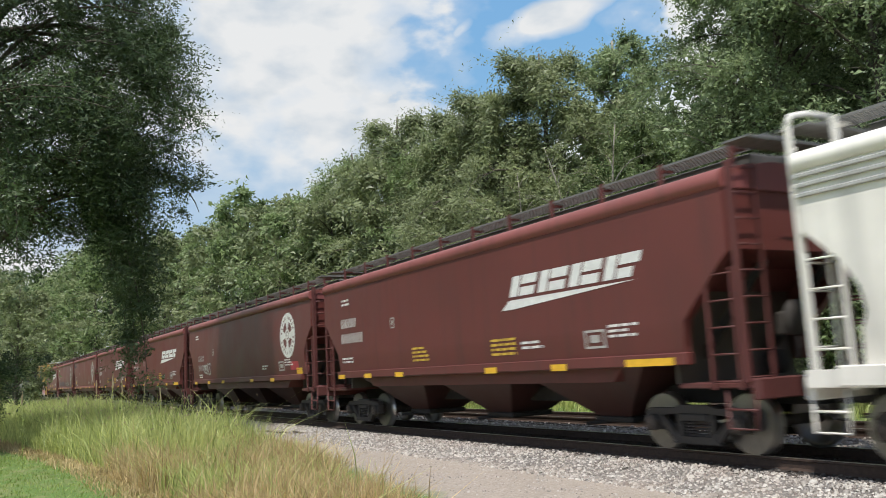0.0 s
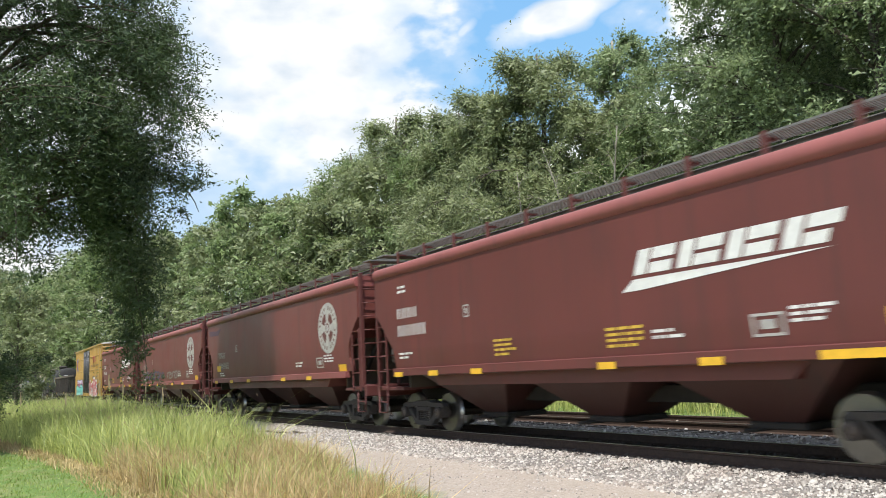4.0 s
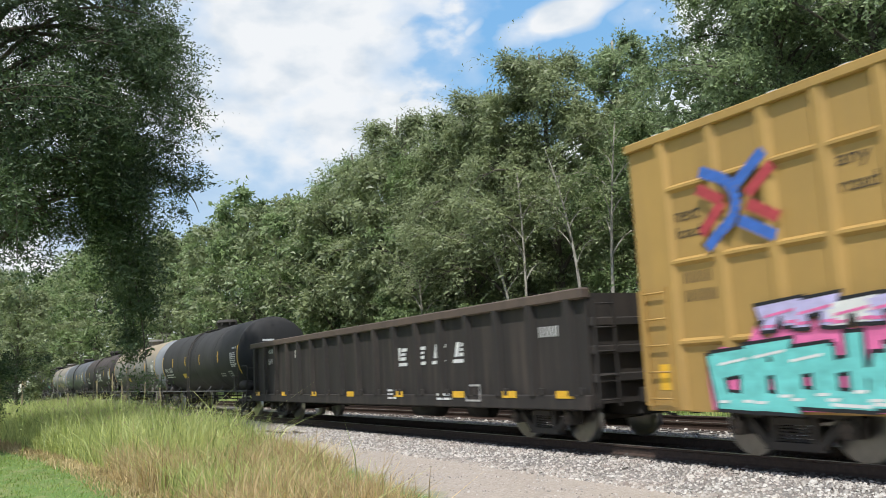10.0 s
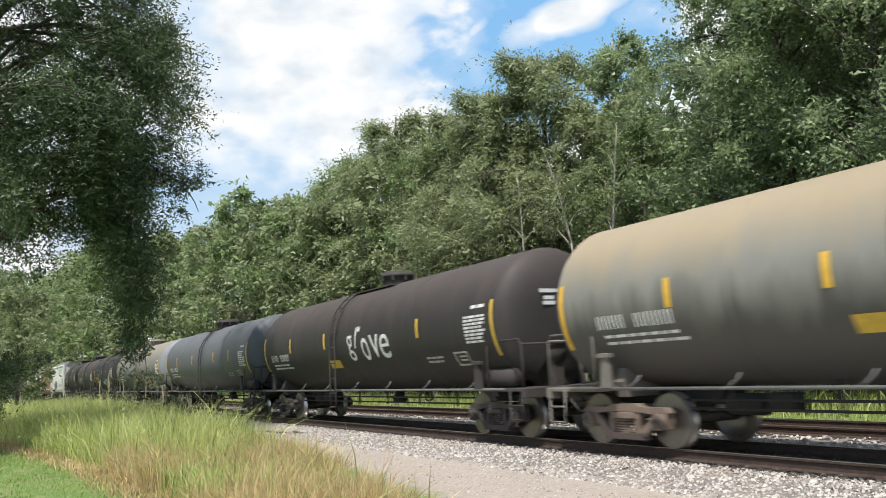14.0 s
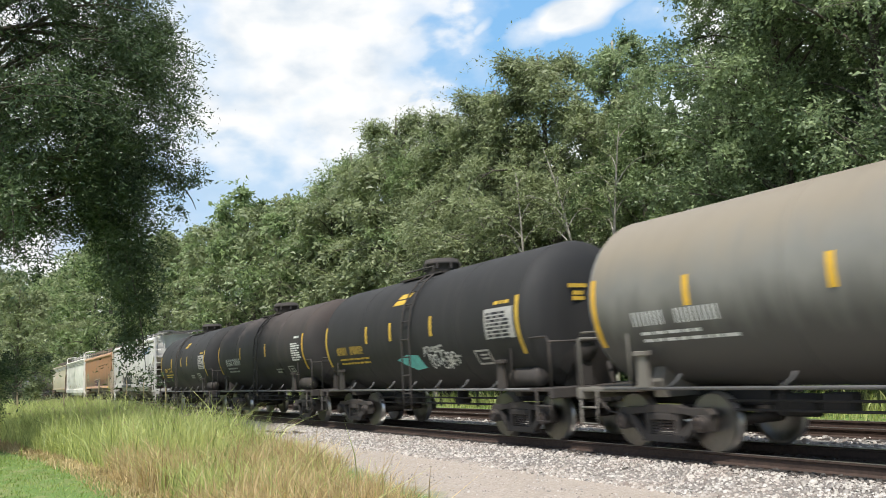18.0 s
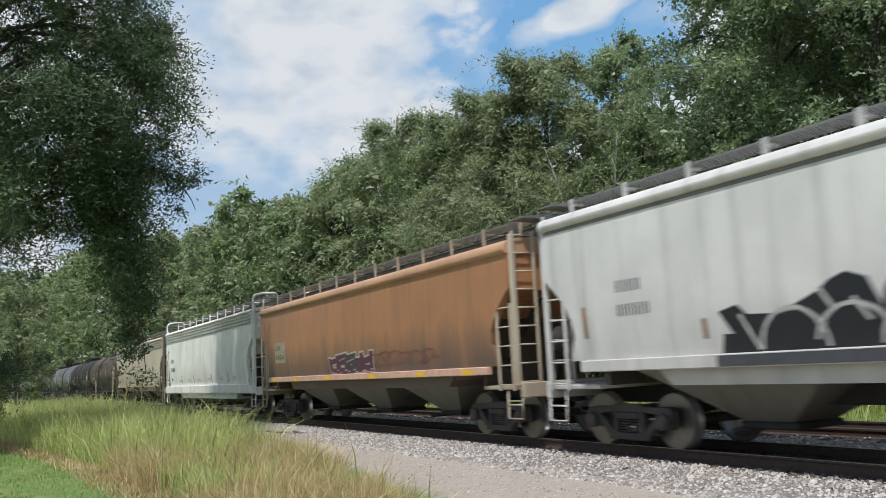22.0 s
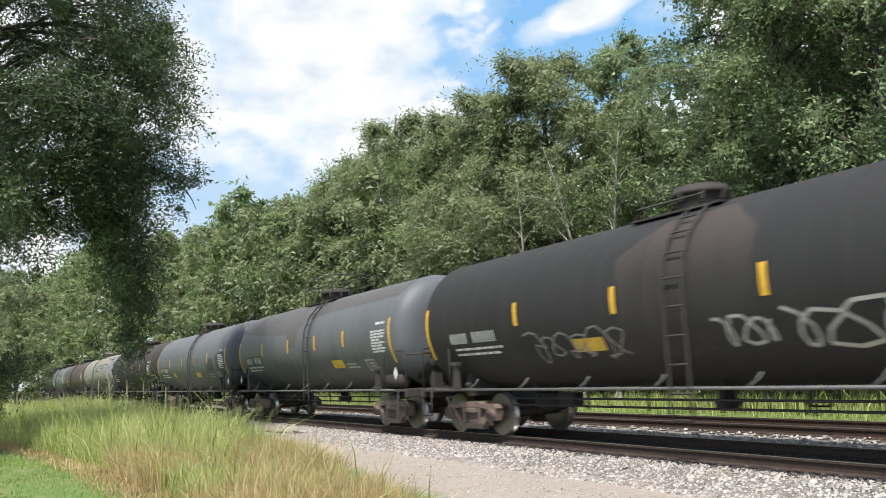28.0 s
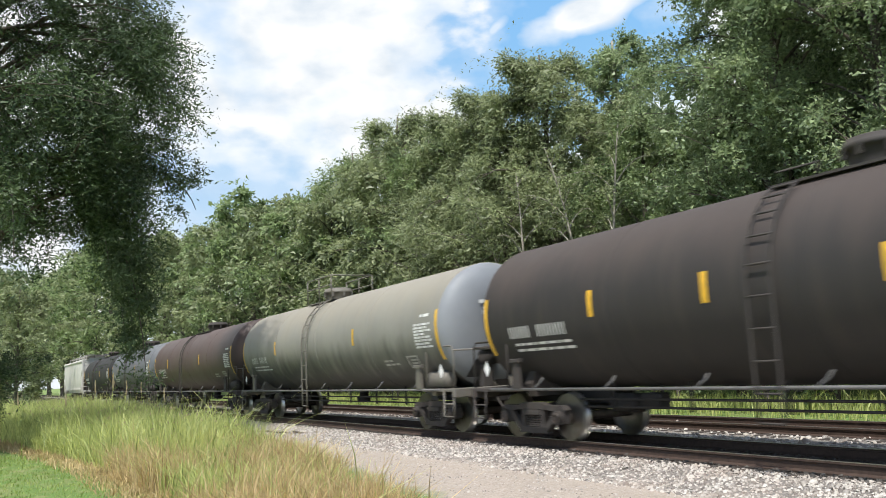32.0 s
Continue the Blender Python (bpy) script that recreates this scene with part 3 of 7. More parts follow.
    p = root[:, None] + (way * size[:, None])[:, None] * t[..., None] + sag * (size[:, None] * t ** 2)[..., None] + rng.normal(0, spread * 0.08, (n, per, 3))
    tang = way[:, None] + 2 * sag * t[..., None]
    tang /= np.linalg.norm(tang, axis=2)[..., None]
    face = p - heart[:, None]
    face = face / (np.linalg.norm(face, axis=2)[..., None] + 0.1) + np.array([0, 0, 0.55]) + rng.normal(0, 0.3, (n, per, 3))
    side = np.cross(tang, face)
    side /= np.linalg.norm(side, axis=2)[..., None] + 1e-6
    sign = np.where(np.arange(per) % 2, 1.0, -1.0)[None, :, None]
    ax = tang * 0.6 + side * sign * 0.7 + rng.normal(0, 0.22, (n, per, 3))
    p, ax, face = p.reshape(-1, 3), ax.reshape(-1, 3), face.reshape(-1, 3)
    if reach:
        az = np.arctan2(p[:, 1], p[:, 0])
        ragged = 0.95 + 0.09 * np.sin(az * 5 + p[:, 2] * 1.3 + seed) + 0.07 * np.sin(az * 11 - p[:, 2] * 2.9) + 0.05 * np.sin(p[:, 2] * 5.3 + az * 3)
        keep = np.hypot(p[:, 0], p[:, 1]) < np.interp(p[:, 2], *reach) * ragged
        p, ax, face = p[keep], ax[keep], face[keep]
    keep = p[:, 2] > 0.3
    p, ax, face = p[keep], ax[keep], face[keep]
    ax /= np.linalg.norm(ax, axis=1)[:, None]
    sd = np.cross(ax, face)
    sd /= np.linalg.norm(sd, axis=1)[:, None] + 1e-6
    L = leaf * np.exp(rng.normal(0, 0.25, len(p)))[:, None]
    W = L / aspect
    return me_t, fast_mesh("crown", np.stack([p - sd * W * 0.35, p + ax * L * 0.45 + sd * W * 0.65, p + ax * L], 1), 3)


def plant_tree(kind, meshes, bark_mat, leaf_mat_key, label, places, group):
    first = None
    for x, y, z, s, rz, sz in places:
        if first is None:
            root = tagged(new(kind), label, "tree" if "tree" in kind or kind in ("willow", "poplar") else "shrub", group)
            part_mesh("trunk", meshes[0], bark_mat, root)
            part_mesh("crown", meshes[1], leaf_mat_key, root)
            first = root
        else:
            root = copy_thing(first, Matrix())
        root.location = (x, y, z)
        root.rotation_euler = (0, 0, rz)
        root.scale = (s, s, s * sz)
    return first


# Tree line behind the far track: place, size, turn.
def tree_line():
    rng = random.Random(8)
    sets = {
        "willow_tree": (tree_meshes(101, 17, 3.9, 2.5, 76000, 0.18, 0.22, 30, 2.5, 0.44, thin=0.5), "bark", "leaf_willow", "grey-green willow with loose hanging foliage"),
        "poplar_tree": (tree_meshes(102, 18, 2.6, 1.5, 46000, 0.16, 0.02, 32, 1.6, 0.40), "pale_bark", "leaf_poplar", "pale-barked poplar with silvery fluttering leaves"),
        "tall_poplar_tree": (tree_meshes(107, 26, 4.1, 1.5, 150000, 0.145, 0.06, 58, 1.8, 0.42, 0.2, 0.0, 6, reach=([0, 6, 14, 20, 26, 30], [6.2, 6.2, 5.8, 5.2, 3.6, 1.5]), thin=0.6), "bark", "leaf_poplar", "tall poplar with silvery fluttering leaves"),
        "ash_tree": (tree_meshes(103, 16, 3.5, 2.0, 60000, 0.175, 0.08, 28, 2.2, 0.42), "bark", "leaf_maple", "dense green broadleaf tree of the wood"),
        "field_maple_tree": (tree_meshes(106, 16, 4.0, 1.5, 16000, 0.33, 0.12, 22, 2.0, 0.55, sub_n=4), "bark", "leaf_maple", "dense green tree farther along the wood"),
        "box_elder_tree": (tree_meshes(104, 14, 4.0, 1.0, 16000, 0.30, 0.15, 22, 2.0, 0.52, sub_n=4), "bark", "leaf_willow", "rounded bushy tree at the wood's edge"),
    }
    spots = {k: [] for k in sets}

    def add(kind, x, y, h, sz=1.0):
        nominal = {"tall_poplar_tree": 26, "willow_tree": 17, "poplar_tree": 18, "ash_tree": 16, "box_elder_tree": 14, "field_maple_tree": 16}[kind]
        spots[kind].append((x, y, -0.35, h / nominal, rng.uniform(0, 6.28), sz))

    # the wood's edge from near to far: kind, x, y, height
    for kind, x, y, h in (("tall_poplar_tree", -18.9, 25.6, 27), ("tall_poplar_tree", -14.9, 25.0, 26), ("tall_poplar_tree", -9.6, 25.2, 27), ("tall_poplar_tree", -23.0, 31.5, 29), ("tall_poplar_tree", -16.5, 31, 28), ("poplar_tree", -24.6, 31.5, 19), ("ash_tree", -24.9, 28.6, 13.5), ("poplar_tree", -31.6, 28.6, 20.0),
                          ("ash_tree", -27.6, 26.4, 13.6), ("willow_tree", -32.6, 25.6, 19.3), ("willow_tree", -36.6, 25.2, 18.5), ("willow_tree", -40.8, 25.6, 18.5), ("ash_tree", -44.2, 25.2, 17.4), ("box_elder_tree", -46.8, 24.5, 17.5),
                          ("willow_tree", -52.2, 25.5, 21.4), ("ash_tree", -59.2, 26.5, 20.6), ("box_elder_tree", -58.5, 24, 16.3), ("field_maple_tree", -64.5, 24, 17.8), ("box_elder_tree", -71, 24, 18.9), ("field_maple_tree", -78, 23.5, 20.6), ("box_elder_tree", -86, 23.5, 20.1),
                          ("field_maple_tree", -95, 23.5, 20.8), ("box_elder_tree", -105, 23, 21.5), ("field_maple_tree", -118, 23, 23.4), ("box_elder_tree", -133, 22, 23.7), ("field_maple_tree", -150, 21, 29.5), ("box_elder_tree", -170, 21, 30.9),
                          ("field_maple_tree", -195, 20, 29.3), ("box_elder_tree", -225, 20, 32.9), ("field_maple_tree", -265, 20, 36.6), ("box_elder_tree", -315, 20, 40.3),
                          ("box_elder_tree", -60, 2.6, 9.0), ("box_elder_tree", -76, 0.5, 12.2), ("box_elder_tree", -95, 2.0, 15.1), ("field_maple_tree", -150, -2, 22.8), ("box_elder_tree", -230, 0, 35.8)):
        add(kind, x, y, h)
    for i in range(11):      # second row, deeper in the wood
        x = -38 - i * 7.0
        h = 13.0 if x > -66 else 15.5
        add(rng.choice(["field_maple_tree", "box_elder_tree"]), x + rng.uniform(-2, 2), rng.uniform(31, 36), h * rng.uniform(0.9, 1.05))
    for k, (meshes, b, l, label) in sets.items():
        plant_tree(k, meshes, b, l, label, spots[k], "trees of the wood behind the tracks")
    # deep wood behind the front rows: a thick stand of leaves with no gaps to the sky
    rg = np.random.RandomState(77)
    n = 80000
    c = np.stack([rg.uniform(-135, 35, n), rg.uniform(36, 46, n), rg.rand(n) ** 1.2 * 13.0 - 0.3], 1)
    c[:, 2] *= 0.8 + 0.25 * np.sin(c[:, 0] * 0.31) * np.cos(c[:, 0] * 0.13) + 0.8 * np.exp(-((c[:, 0] + 42) / 16) ** 2) + 0.6 * np.exp(-((c[:, 0] + 88) / 18) ** 2)
    q = rg.normal(0, 1, (n, 3, 3)) * 0.26
    tagged(part_mesh("deep_wood", fast_mesh("deep_wood", c[:, None, :] + q, 3), "leaf_locust", None), "dark massed foliage deep in the wood", "woodland", kind="stuff")
    shrub = tree_meshes(105, 4.2, 2.1, 0.3, 6400, 0.15, 0.15, 14, 1.8, 0.36, 0.05, 0, 4)
    places = []
    for i in range(26):
        places.append((-8 - i * 3.6 + rng.uniform(-1, 1), rng.uniform(21.6, 23.4), -0.35, rng.uniform(0.75, 1.25), rng.uniform(0, 6.28), rng.uniform(0.8, 1.2)))
    plant_tree("wild_shrub", shrub, "bark", "leaf_maple", "tangled green shrub below the trees", places, "shrubs at the wood's edge")


tree_line()


def birches():
    """Slender pale trunks that lean out of the wood's edge."""
    for x, y, h, lean, seed in ((-31.5, 21.6, 10.5, -0.75, 301), (-31.0, 21.8, 11.5, -0.1, 302), (-27.2, 22.0, 12.0, -0.3, 303), (-25.4, 22.2, 12.5, 0.15, 304), (-39.5, 21.8, 9.5, -0.3, 305)):
        m = tree_meshes(seed, h, 1.7, h * 0.6, 2000, 0.13, 0.12, 9, 1.8, 0.30, 0.11, lean)
        plant_tree("birch_tree", m, "pale_bark", "leaf_willow", "slender birch with a bare pale trunk", [(x, y, -0.35, 1.0, 0.6, 1.0)], "birches at the wood's edge")


birches()


def near_tree():
    """The big drooping tree on the camera's side of the track, with the dark shrub under it."""
    rg = random.Random(21)
    hangs = [(rg.uniform(0, 6.28), rg.uniform(9.5, 13.0), rg.uniform(3.4, 5.0), rg.uniform(2.0, 3.8), 4) for _ in range(20)]
    hangs += [(1.57 + rg.uniform(-0.16, 0.16), rg.uniform(10.2, 11.0), out, d, 9) for out, d in ((4.9, 6.9), (4.7, 6.2), (4.95, 5.4), (4.5, 6.5))]
    hangs += [(1.57 + rg.uniform(-0.6, 0.6), z, rg.uniform(5.2, 6.6), d, 7) for z, d in ((11.0, 1.4), (11.6, 1.8), (12.6, 2.6), (13.4, 3.6), (14.0, 3.2), (15.2, 3.2), (16.2, 3.0), (13.0, 2.0), (17.0, 2.6))]
    m = tree_meshes(201, 19, 5.2, 7.0, 300000, 0.135, 0.16, 64, 2.6, 0.44, 0.30, 0, 8, hangs,
                    ([0, 3, 5.5, 8, 9.5, 11, 13, 15.3, 19, 24], [5.2, 5.3, 5.7, 7.2, 8.5, 8.5, 7.7, 7.3, 6.4, 4.6]), thin=0.8)
    root = plant_tree("locust_tree", m, "bark", "leaf_locust", "dark green drooping locust tree on the verge", [(-30, 0.2, -0.36, 1.0, 0.0, 1.0)], "")
    m = tree_meshes(202, 5.0, 2.8, 0.3, 26000, 0.10, 0.1, 16, 1.9, 0.38, 0.06, 0, 4)
    plant_tree("dark_shrub", m, "bark", "leaf_locust", "dark shrub in the shade of the verge tree", [(-29.5, -0.6, -0.36, 0.72, 0.4, 1.0), (-35, -0.6, -0.36, 0.85, 2.0, 1.0)], "shrubs under the verge tree")
    return root


near_tree()


def tall_weed(x, y, h, seed, label):
    """A single stalk with narrow leaves and a plumed top."""
    rng = np.random.RandomState(seed)
    root = tagged(new("tall_weed"), label, "weed", "tall weeds in the verge")
    root.location = (x, y, -0.37)
    bm = bmesh.new()
    top = (rng.normal(0, 0.08), rng.normal(0, 0.08), h)
    tube(bm, [(0, 0, 0), (top[0] * 0.4, top[1] * 0.4, h * 0.5), top], 0.012, 5, 0.004)
    part("stalk", bm, "blade_green", root)
    n = int(h * 26)
    z = rng.uniform(0.12, 0.95, n) * h
    a = rng.rand(n) * 6.283
    L = 0.24 * (1.15 - z / h)
    d = np.stack([np.cos(a), np.sin(a), rng.uniform(-0.2, 0.6, n)], 1)
    sd = np.stack([-np.sin(a), np.cos(a), np.zeros(n)], 1) * 0.022
    c = np.stack([top[0] * z / h, top[1] * z / h, z], 1)
    v = np.stack([c, c + d * L[:, None] * 0.5 + sd, c + d * L[:, None], c + d * L[:, None] * 0.5 - sd], 1)
    part_mesh("foliage", fast_mesh("foliage", v, 4), "blade_green", root)
    bm = bmesh.new()
    lathe(bm, [(-0.14, 0.005), (-0.08, 0.014), (0.0, 0.02), (0.08, 0.017), (0.16, 0.010), (0.24, 0.004)], top, "z", 7, smooth=False)
    for q in bm.verts:
        q.co += Vector(rng.normal(0, 0.008, 3))
    part("plume", bm, "seed_head", root, "brownish feathery plume")


for k, (x, y, h) in enumerate(((-23.8, 3.25, 1.95), (-23.3, 3.45, 1.75), (-24.6, 3.1, 1.8), (-25.5, 1.3, 1.6), (-26.5, 0.5, 1.65), (-22.5, 4.3, 1.5), (-27, 4.6, 1.7), (-24.9, 2.2, 1.5))):
    tall_weed(x, y, h, 400 + k, "tall leafy weed with a plumed top")


def fallen_branch(x, y, length, turn, seed):
    """Dark dead wood lying on the gravel."""
    rng = random.Random(seed)
    bm = bmesh.new()
    pts = [(-length / 2 + length * k / 5, rng.uniform(-0.05, 0.05), 0.03 + rng.uniform(0, 0.04)) for k in range(6)]
    tube(bm, pts, 0.035, 6, 0.012)
    for k in range(3):
        p = pts[1 + k]
        tube(bm, [p, (p[0] + 0.25, p[1] + rng.uniform(-0.25, 0.25), 0.05), (p[0] + 0.45, p[1] + rng.uniform(-0.35, 0.35), 0.03)], 0.015, 5, 0.005)
    ob = tagged(part("fallen_branch", bm, "bark", None), "dark dead branch lying on the gravel", "branch", "dead branches on the gravel")
    ob.matrix_world = pose(x, y, float(ground_z(y)), 0, 0, turn)


for k, (x, y, l, t) in enumerate(((-26.3, 8.7, 1.4, 12), (-25.2, 8.9, 1.1, -8), (-27.5, 8.6, 1.0, 30))):
    fallen_branch(x, y, l, t, 500 + k)


# ---- sky backdrop ----
def cloud_sheet():
    """A shell of drifting cloud, far off; blue sky shows through its gaps."""
    n_az, n_el, R = 60, 30, 3600.0
    az = np.linspace(radians(-150), radians(30), n_az)
    el = np.linspace(radians(-3), radians(62), n_el)
    A, E = np.meshgrid(az, el, indexing="ij")
    v = np.stack([np.sin(A) * np.cos(E), np.cos(A) * np.cos(E), np.sin(E)], -1).reshape(-1, 3) * R
    i, j = np.meshgrid(np.arange(n_az - 1), np.arange(n_el - 1), indexing="ij")
    a = (i * n_el + j).ravel()
    me = indexed_mesh("cloud_backdrop", v, np.stack([a, a + n_el, a + n_el + 1, a + 1], 1))
    uv = me.uv_layers.new(name="sheet")
    ang = np.stack([np.degrees(A).ravel(), np.degrees(E).ravel()], 1)
    li = np.empty(len(me.loops), np.int32)
    me.loops.foreach_get("vertex_index", li)
    uv.data.foreach_set("uv", ang[li].astype(np.float32).ravel())
    m = Mat("cloud")
    tc = m.n("ShaderNodeTexCoord")

    def blob(a, e, ra, re, turn=0.0):
        mp = m.n("ShaderNodeMapping")
        mp.vector_type = "TEXTURE"
        mp.inputs["Location"].default_value = (a, e, 0)
        mp.inputs["Rotation"].default_value = (0, 0, radians(turn))
        mp.inputs["Scale"].default_value = (ra, re, 1)
        m.l(tc.outputs["UV"], mp.inputs["Vector"])
        ln = m.n("ShaderNodeVectorMath")
        ln.operation = "LENGTH"
        m.l(mp.outputs["Vector"], ln.inputs[0])
        return ln.outputs["Value"]

    def uvnoise(scale, detail, sx=1.0, sy=1.0, off=0.0):
        mp = m.n("ShaderNodeMapping")
        mp.inputs["Scale"].default_value = (sx, sy, 1)
        mp.inputs["Location"].default_value = (off, 0, 0)
        m.l(tc.outputs["UV"], mp.inputs["Vector"])
        nz = m.n("ShaderNodeTexNoise", Scale=scale, Detail=detail, Roughness=0.46)
        m.l(mp.outputs["Vector"], nz.inputs["Vector"])
        return nz.outputs["Fac"]

    n1 = uvnoise(0.12, 6, 1.0, 1.5)
    n2 = uvnoise(0.30, 5, 1.0, 1.7, 3.7)
    wob = m.math("MULTIPLY", m.math("SUBTRACT", n2, 0.5), 1.3)
    # clear gap in the cover, and the streak of cloud that lies in it
    gap = m.math("ADD", blob(-52.5, 21.5, 10.0, 8.0, 10), wob)
    cover = m.ramp(gap, [(0.50, (0.0,)), (0.8, (0.28,)), (1.2, (1.0,))])
    streak = m.ramp(m.math("ADD", blob(-51.6, 23.1, 5.2, 1.35, 12), m.math("MULTIPLY", wob, 0.8)), [(0.55, (1.0,)), (1.1, (0.0,))])
    wisp = m.ramp(m.math("ADD", blob(-58.2, 22.8, 1.4, 0.55, 40), wob), [(0.4, (0.6,)), (1.1, (0.0,))])
    thin = m.ramp(n1, [(0.30, (0.45,)), (0.48, (1.0,))])
    low = m.ramp(m.math("ADD", blob(-77.0, 11.5, 11.0, 5.5, 0), wob), [(0.4, (0.65,)), (1.1, (0.0,))])
    mask = m.math("MULTIPLY", cover, thin)
    mask = m.math("MULTIPLY", mask, m.math("SUBTRACT", 1.0, low))
    mask = m.math("MAXIMUM", m.math("MAXIMUM", mask, streak), wisp)
    white = m.ramp(n2, [(0.22, (0.72, 0.80, 0.89)), (0.42, (0.93, 0.96, 0.99)), (0.55, (1.05, 1.05, 1.05))])
    height = m.n("ShaderNodeSeparateXYZ")
    m.l(tc.outputs["UV"], height.inputs[0])
    blue = m.ramp(m.math("DIVIDE", height.outputs["Y"], 45.0), [(0.0, (0.55, 0.72, 0.90)), (0.35, (0.33, 0.62, 0.95)), (0.8, (0.19, 0.47, 0.90))])
    em = m.n("ShaderNodeEmission", Strength=0.80)
    m.l(m.mix(mask, blue, white), em.inputs["Color"])
    m.l(em.outputs[0], m.t.nodes["Material Output"].inputs["Surface"])
    ob = part_mesh("cloud_backdrop", me, m.m, None)
    tagged(ob, "bright white summer clouds with blue gaps", "clouds", kind="structure")
    return ob


clouds = cloud_sheet()


# ---- train ----
# Coupler lines along the train, at 16 s, from the front car backwards.
COUPLERS = [230.5, 212.95, 196.1, 177.95, 160.95, 144.15, 126.05, 108.1, 91.3, 71.2, 49.7, 31.75, 13.95, -4.15, -21.7, -39.62, -52.35, -65.05, -77.8, -94.6, -112.3, -129.5,
            -147.4, -163.85, -180.45, -196.55, -213.55, -231.4, -249.2, -267.5, -284.5, -302.0, -320.0]
CARS = []
AXLES = []


def travelled(t):
    """How far the train has come at t seconds, counted from its place at 16 s."""
    return 13.6213 * (t - 16) - 0.010172 * (t - 16) ** 2


def make_car(i, name, label, category):
    car = tagged(new(name), label, category, "cars of the freight train")
    car["at"] = (COUPLERS[i] + COUPLERS[i + 1]) / 2
    CARS.append(car)
    return car, (COUPLERS[i] - COUPLERS[i + 1]) / 2


def clone(ob, parent, loc):
    """A part with its own pieces, put under another thing; the meshes are shared."""
    c = ob.copy()
    scene.collection.objects.link(c)
    c.parent, c.location = parent, loc
    for ch in ob.children:
        k = ch.copy()
        scene.collection.objects.link(k)
        k.parent = c
        AXLES.append(k)
    return c


TRUCKS = {}


def truck(parent, x, mat="steel_dark"):
    """A two-axle truck: cast side frames with springs, bolster, and two wheelsets that turn."""
    if mat in TRUCKS:
        return clone(TRUCKS[mat], parent, (x, 0, 0))
    bm = bmesh.new()
    for s in (-1, 1):
        y0, y1 = sorted((s * 0.92, s * 1.08))
        prism(bm, [(-1.08, 0.60), (-0.98, 0.69), (-0.45, 0.69), (-0.3, 0.74), (0.3, 0.74), (0.45, 0.69), (0.98, 0.69), (1.08, 0.60), (0.75, 0.57), (0.35, 0.61), (-0.35, 0.61), (-0.75, 0.57)], y0, y1, "y")
        for e in (-1, 1):
            prism(bm, [(e * 0.72, 0.58), (e * 0.84, 0.52), (e * 0.46, 0.17), (e * 0.36, 0.25)], y0 + 0.01, y1 - 0.01, "y")
            prism(bm, [(e * 0.28, 0.20), (e * 0.38, 0.20), (e * 0.38, 0.63), (e * 0.28, 0.63)], y0 + 0.015, y1 - 0.015, "y")
            prism(bm, [(e * 0.76, 0.34), (e * 1.02, 0.34), (e * 1.05, 0.60), (e * 0.73, 0.60)], y0, y1, "y")
            lathe(bm, [(0, 0.14), (s * 0.12, 0.135)], (e * 0.889, s * 1.05, 0.457), "y", 14)
        prism(bm, [(-0.48, 0.14), (0.48, 0.14), (0.44, 0.25), (-0.44, 0.25)], y0, y1, "y")
        for k in range(4):
            x0 = -0.21 + k * 0.14
            for z in range(5):
                lathe(bm, [(0.0, 0.055), (0.028, 0.055)], (x0, s * 0.99, 0.262 + z * 0.046), "z", 8, smooth=False)
        box(bm, -0.27, 0.27, y0 - 0.02, y1 + 0.02, 0.49, 0.60, 0.015)
    box(bm, -0.24, 0.24, -1.0, 1.0, 0.50, 0.70, 0.02)
    box(bm, -0.06, 0.06, -0.7, 0.7, 0.30, 0.42)
    ob = part("truck", bm, mat, parent)
    ob.location = (x, 0, 0)
    for e in (-1, 1):
        bm = bmesh.new()
        lathe(bm, [(-1.14, 0.05), (-1.14, 0.085), (1.14, 0.085), (1.14, 0.05)], (0, 0, 0), "y", 12)
        for s in (-1, 1):
            lathe(bm, [(s * 0.83, 0.16), (s * 0.80, 0.18), (s * 0.77, 0.37), (s * 0.825, 0.40), (s * 0.83, 0.452)], (0, 0, 0), "y", 32)
            lathe(bm, [(s * 0.83, 0.452), (s * 0.72, 0.457), (s * 0.70, 0.482), (s * 0.682, 0.482), (s * 0.682, 0.40), (s * 0.72, 0.36), (s * 0.70, 0.15)], (0, 0, 0), "y", 32, mi=1)
            for k in range(3):
                a = k * 2.0944
                cx, cz = 0.07 * math.cos(a), 0.07 * math.sin(a)
                box(bm, cx - 0.02, cx + 0.02, min(s * 1.13, s * 1.20), max(s * 1.13, s * 1.20), cz - 0.02, cz + 0.02)
            lathe(bm, [(s * 1.12, 0.12), (s * 1.175, 0.11), (s * 1.18, 0.02)], (0, 0, 0), "y", 12)
        ws = part("wheelset", bm, ("wheel", "tread"), ob, "steel wheels with bright worn treads")
        ws.location = (e * 0.889, 0, 0.457)
        AXLES.append(ws)
    TRUCKS[mat] = ob
    return ob


SHARED = {}


def share(key, name, parent, loc, build, mat, label="", turn=0.0):
    """A repeated part: built at the first call, then linked again on the same mesh."""
    if key not in SHARED:
        bm = bmesh.new()
        build(bm)
        ob = part(name, bm, mat, parent, label)
        SHARED[key] = ob.data
    else:
        ob = new(name, SHARED[key])
        ob.parent = parent
        if label:
            ob["label"] = label
    ob.location = loc
    ob.rotation_euler = (0, 0, turn)
    return ob


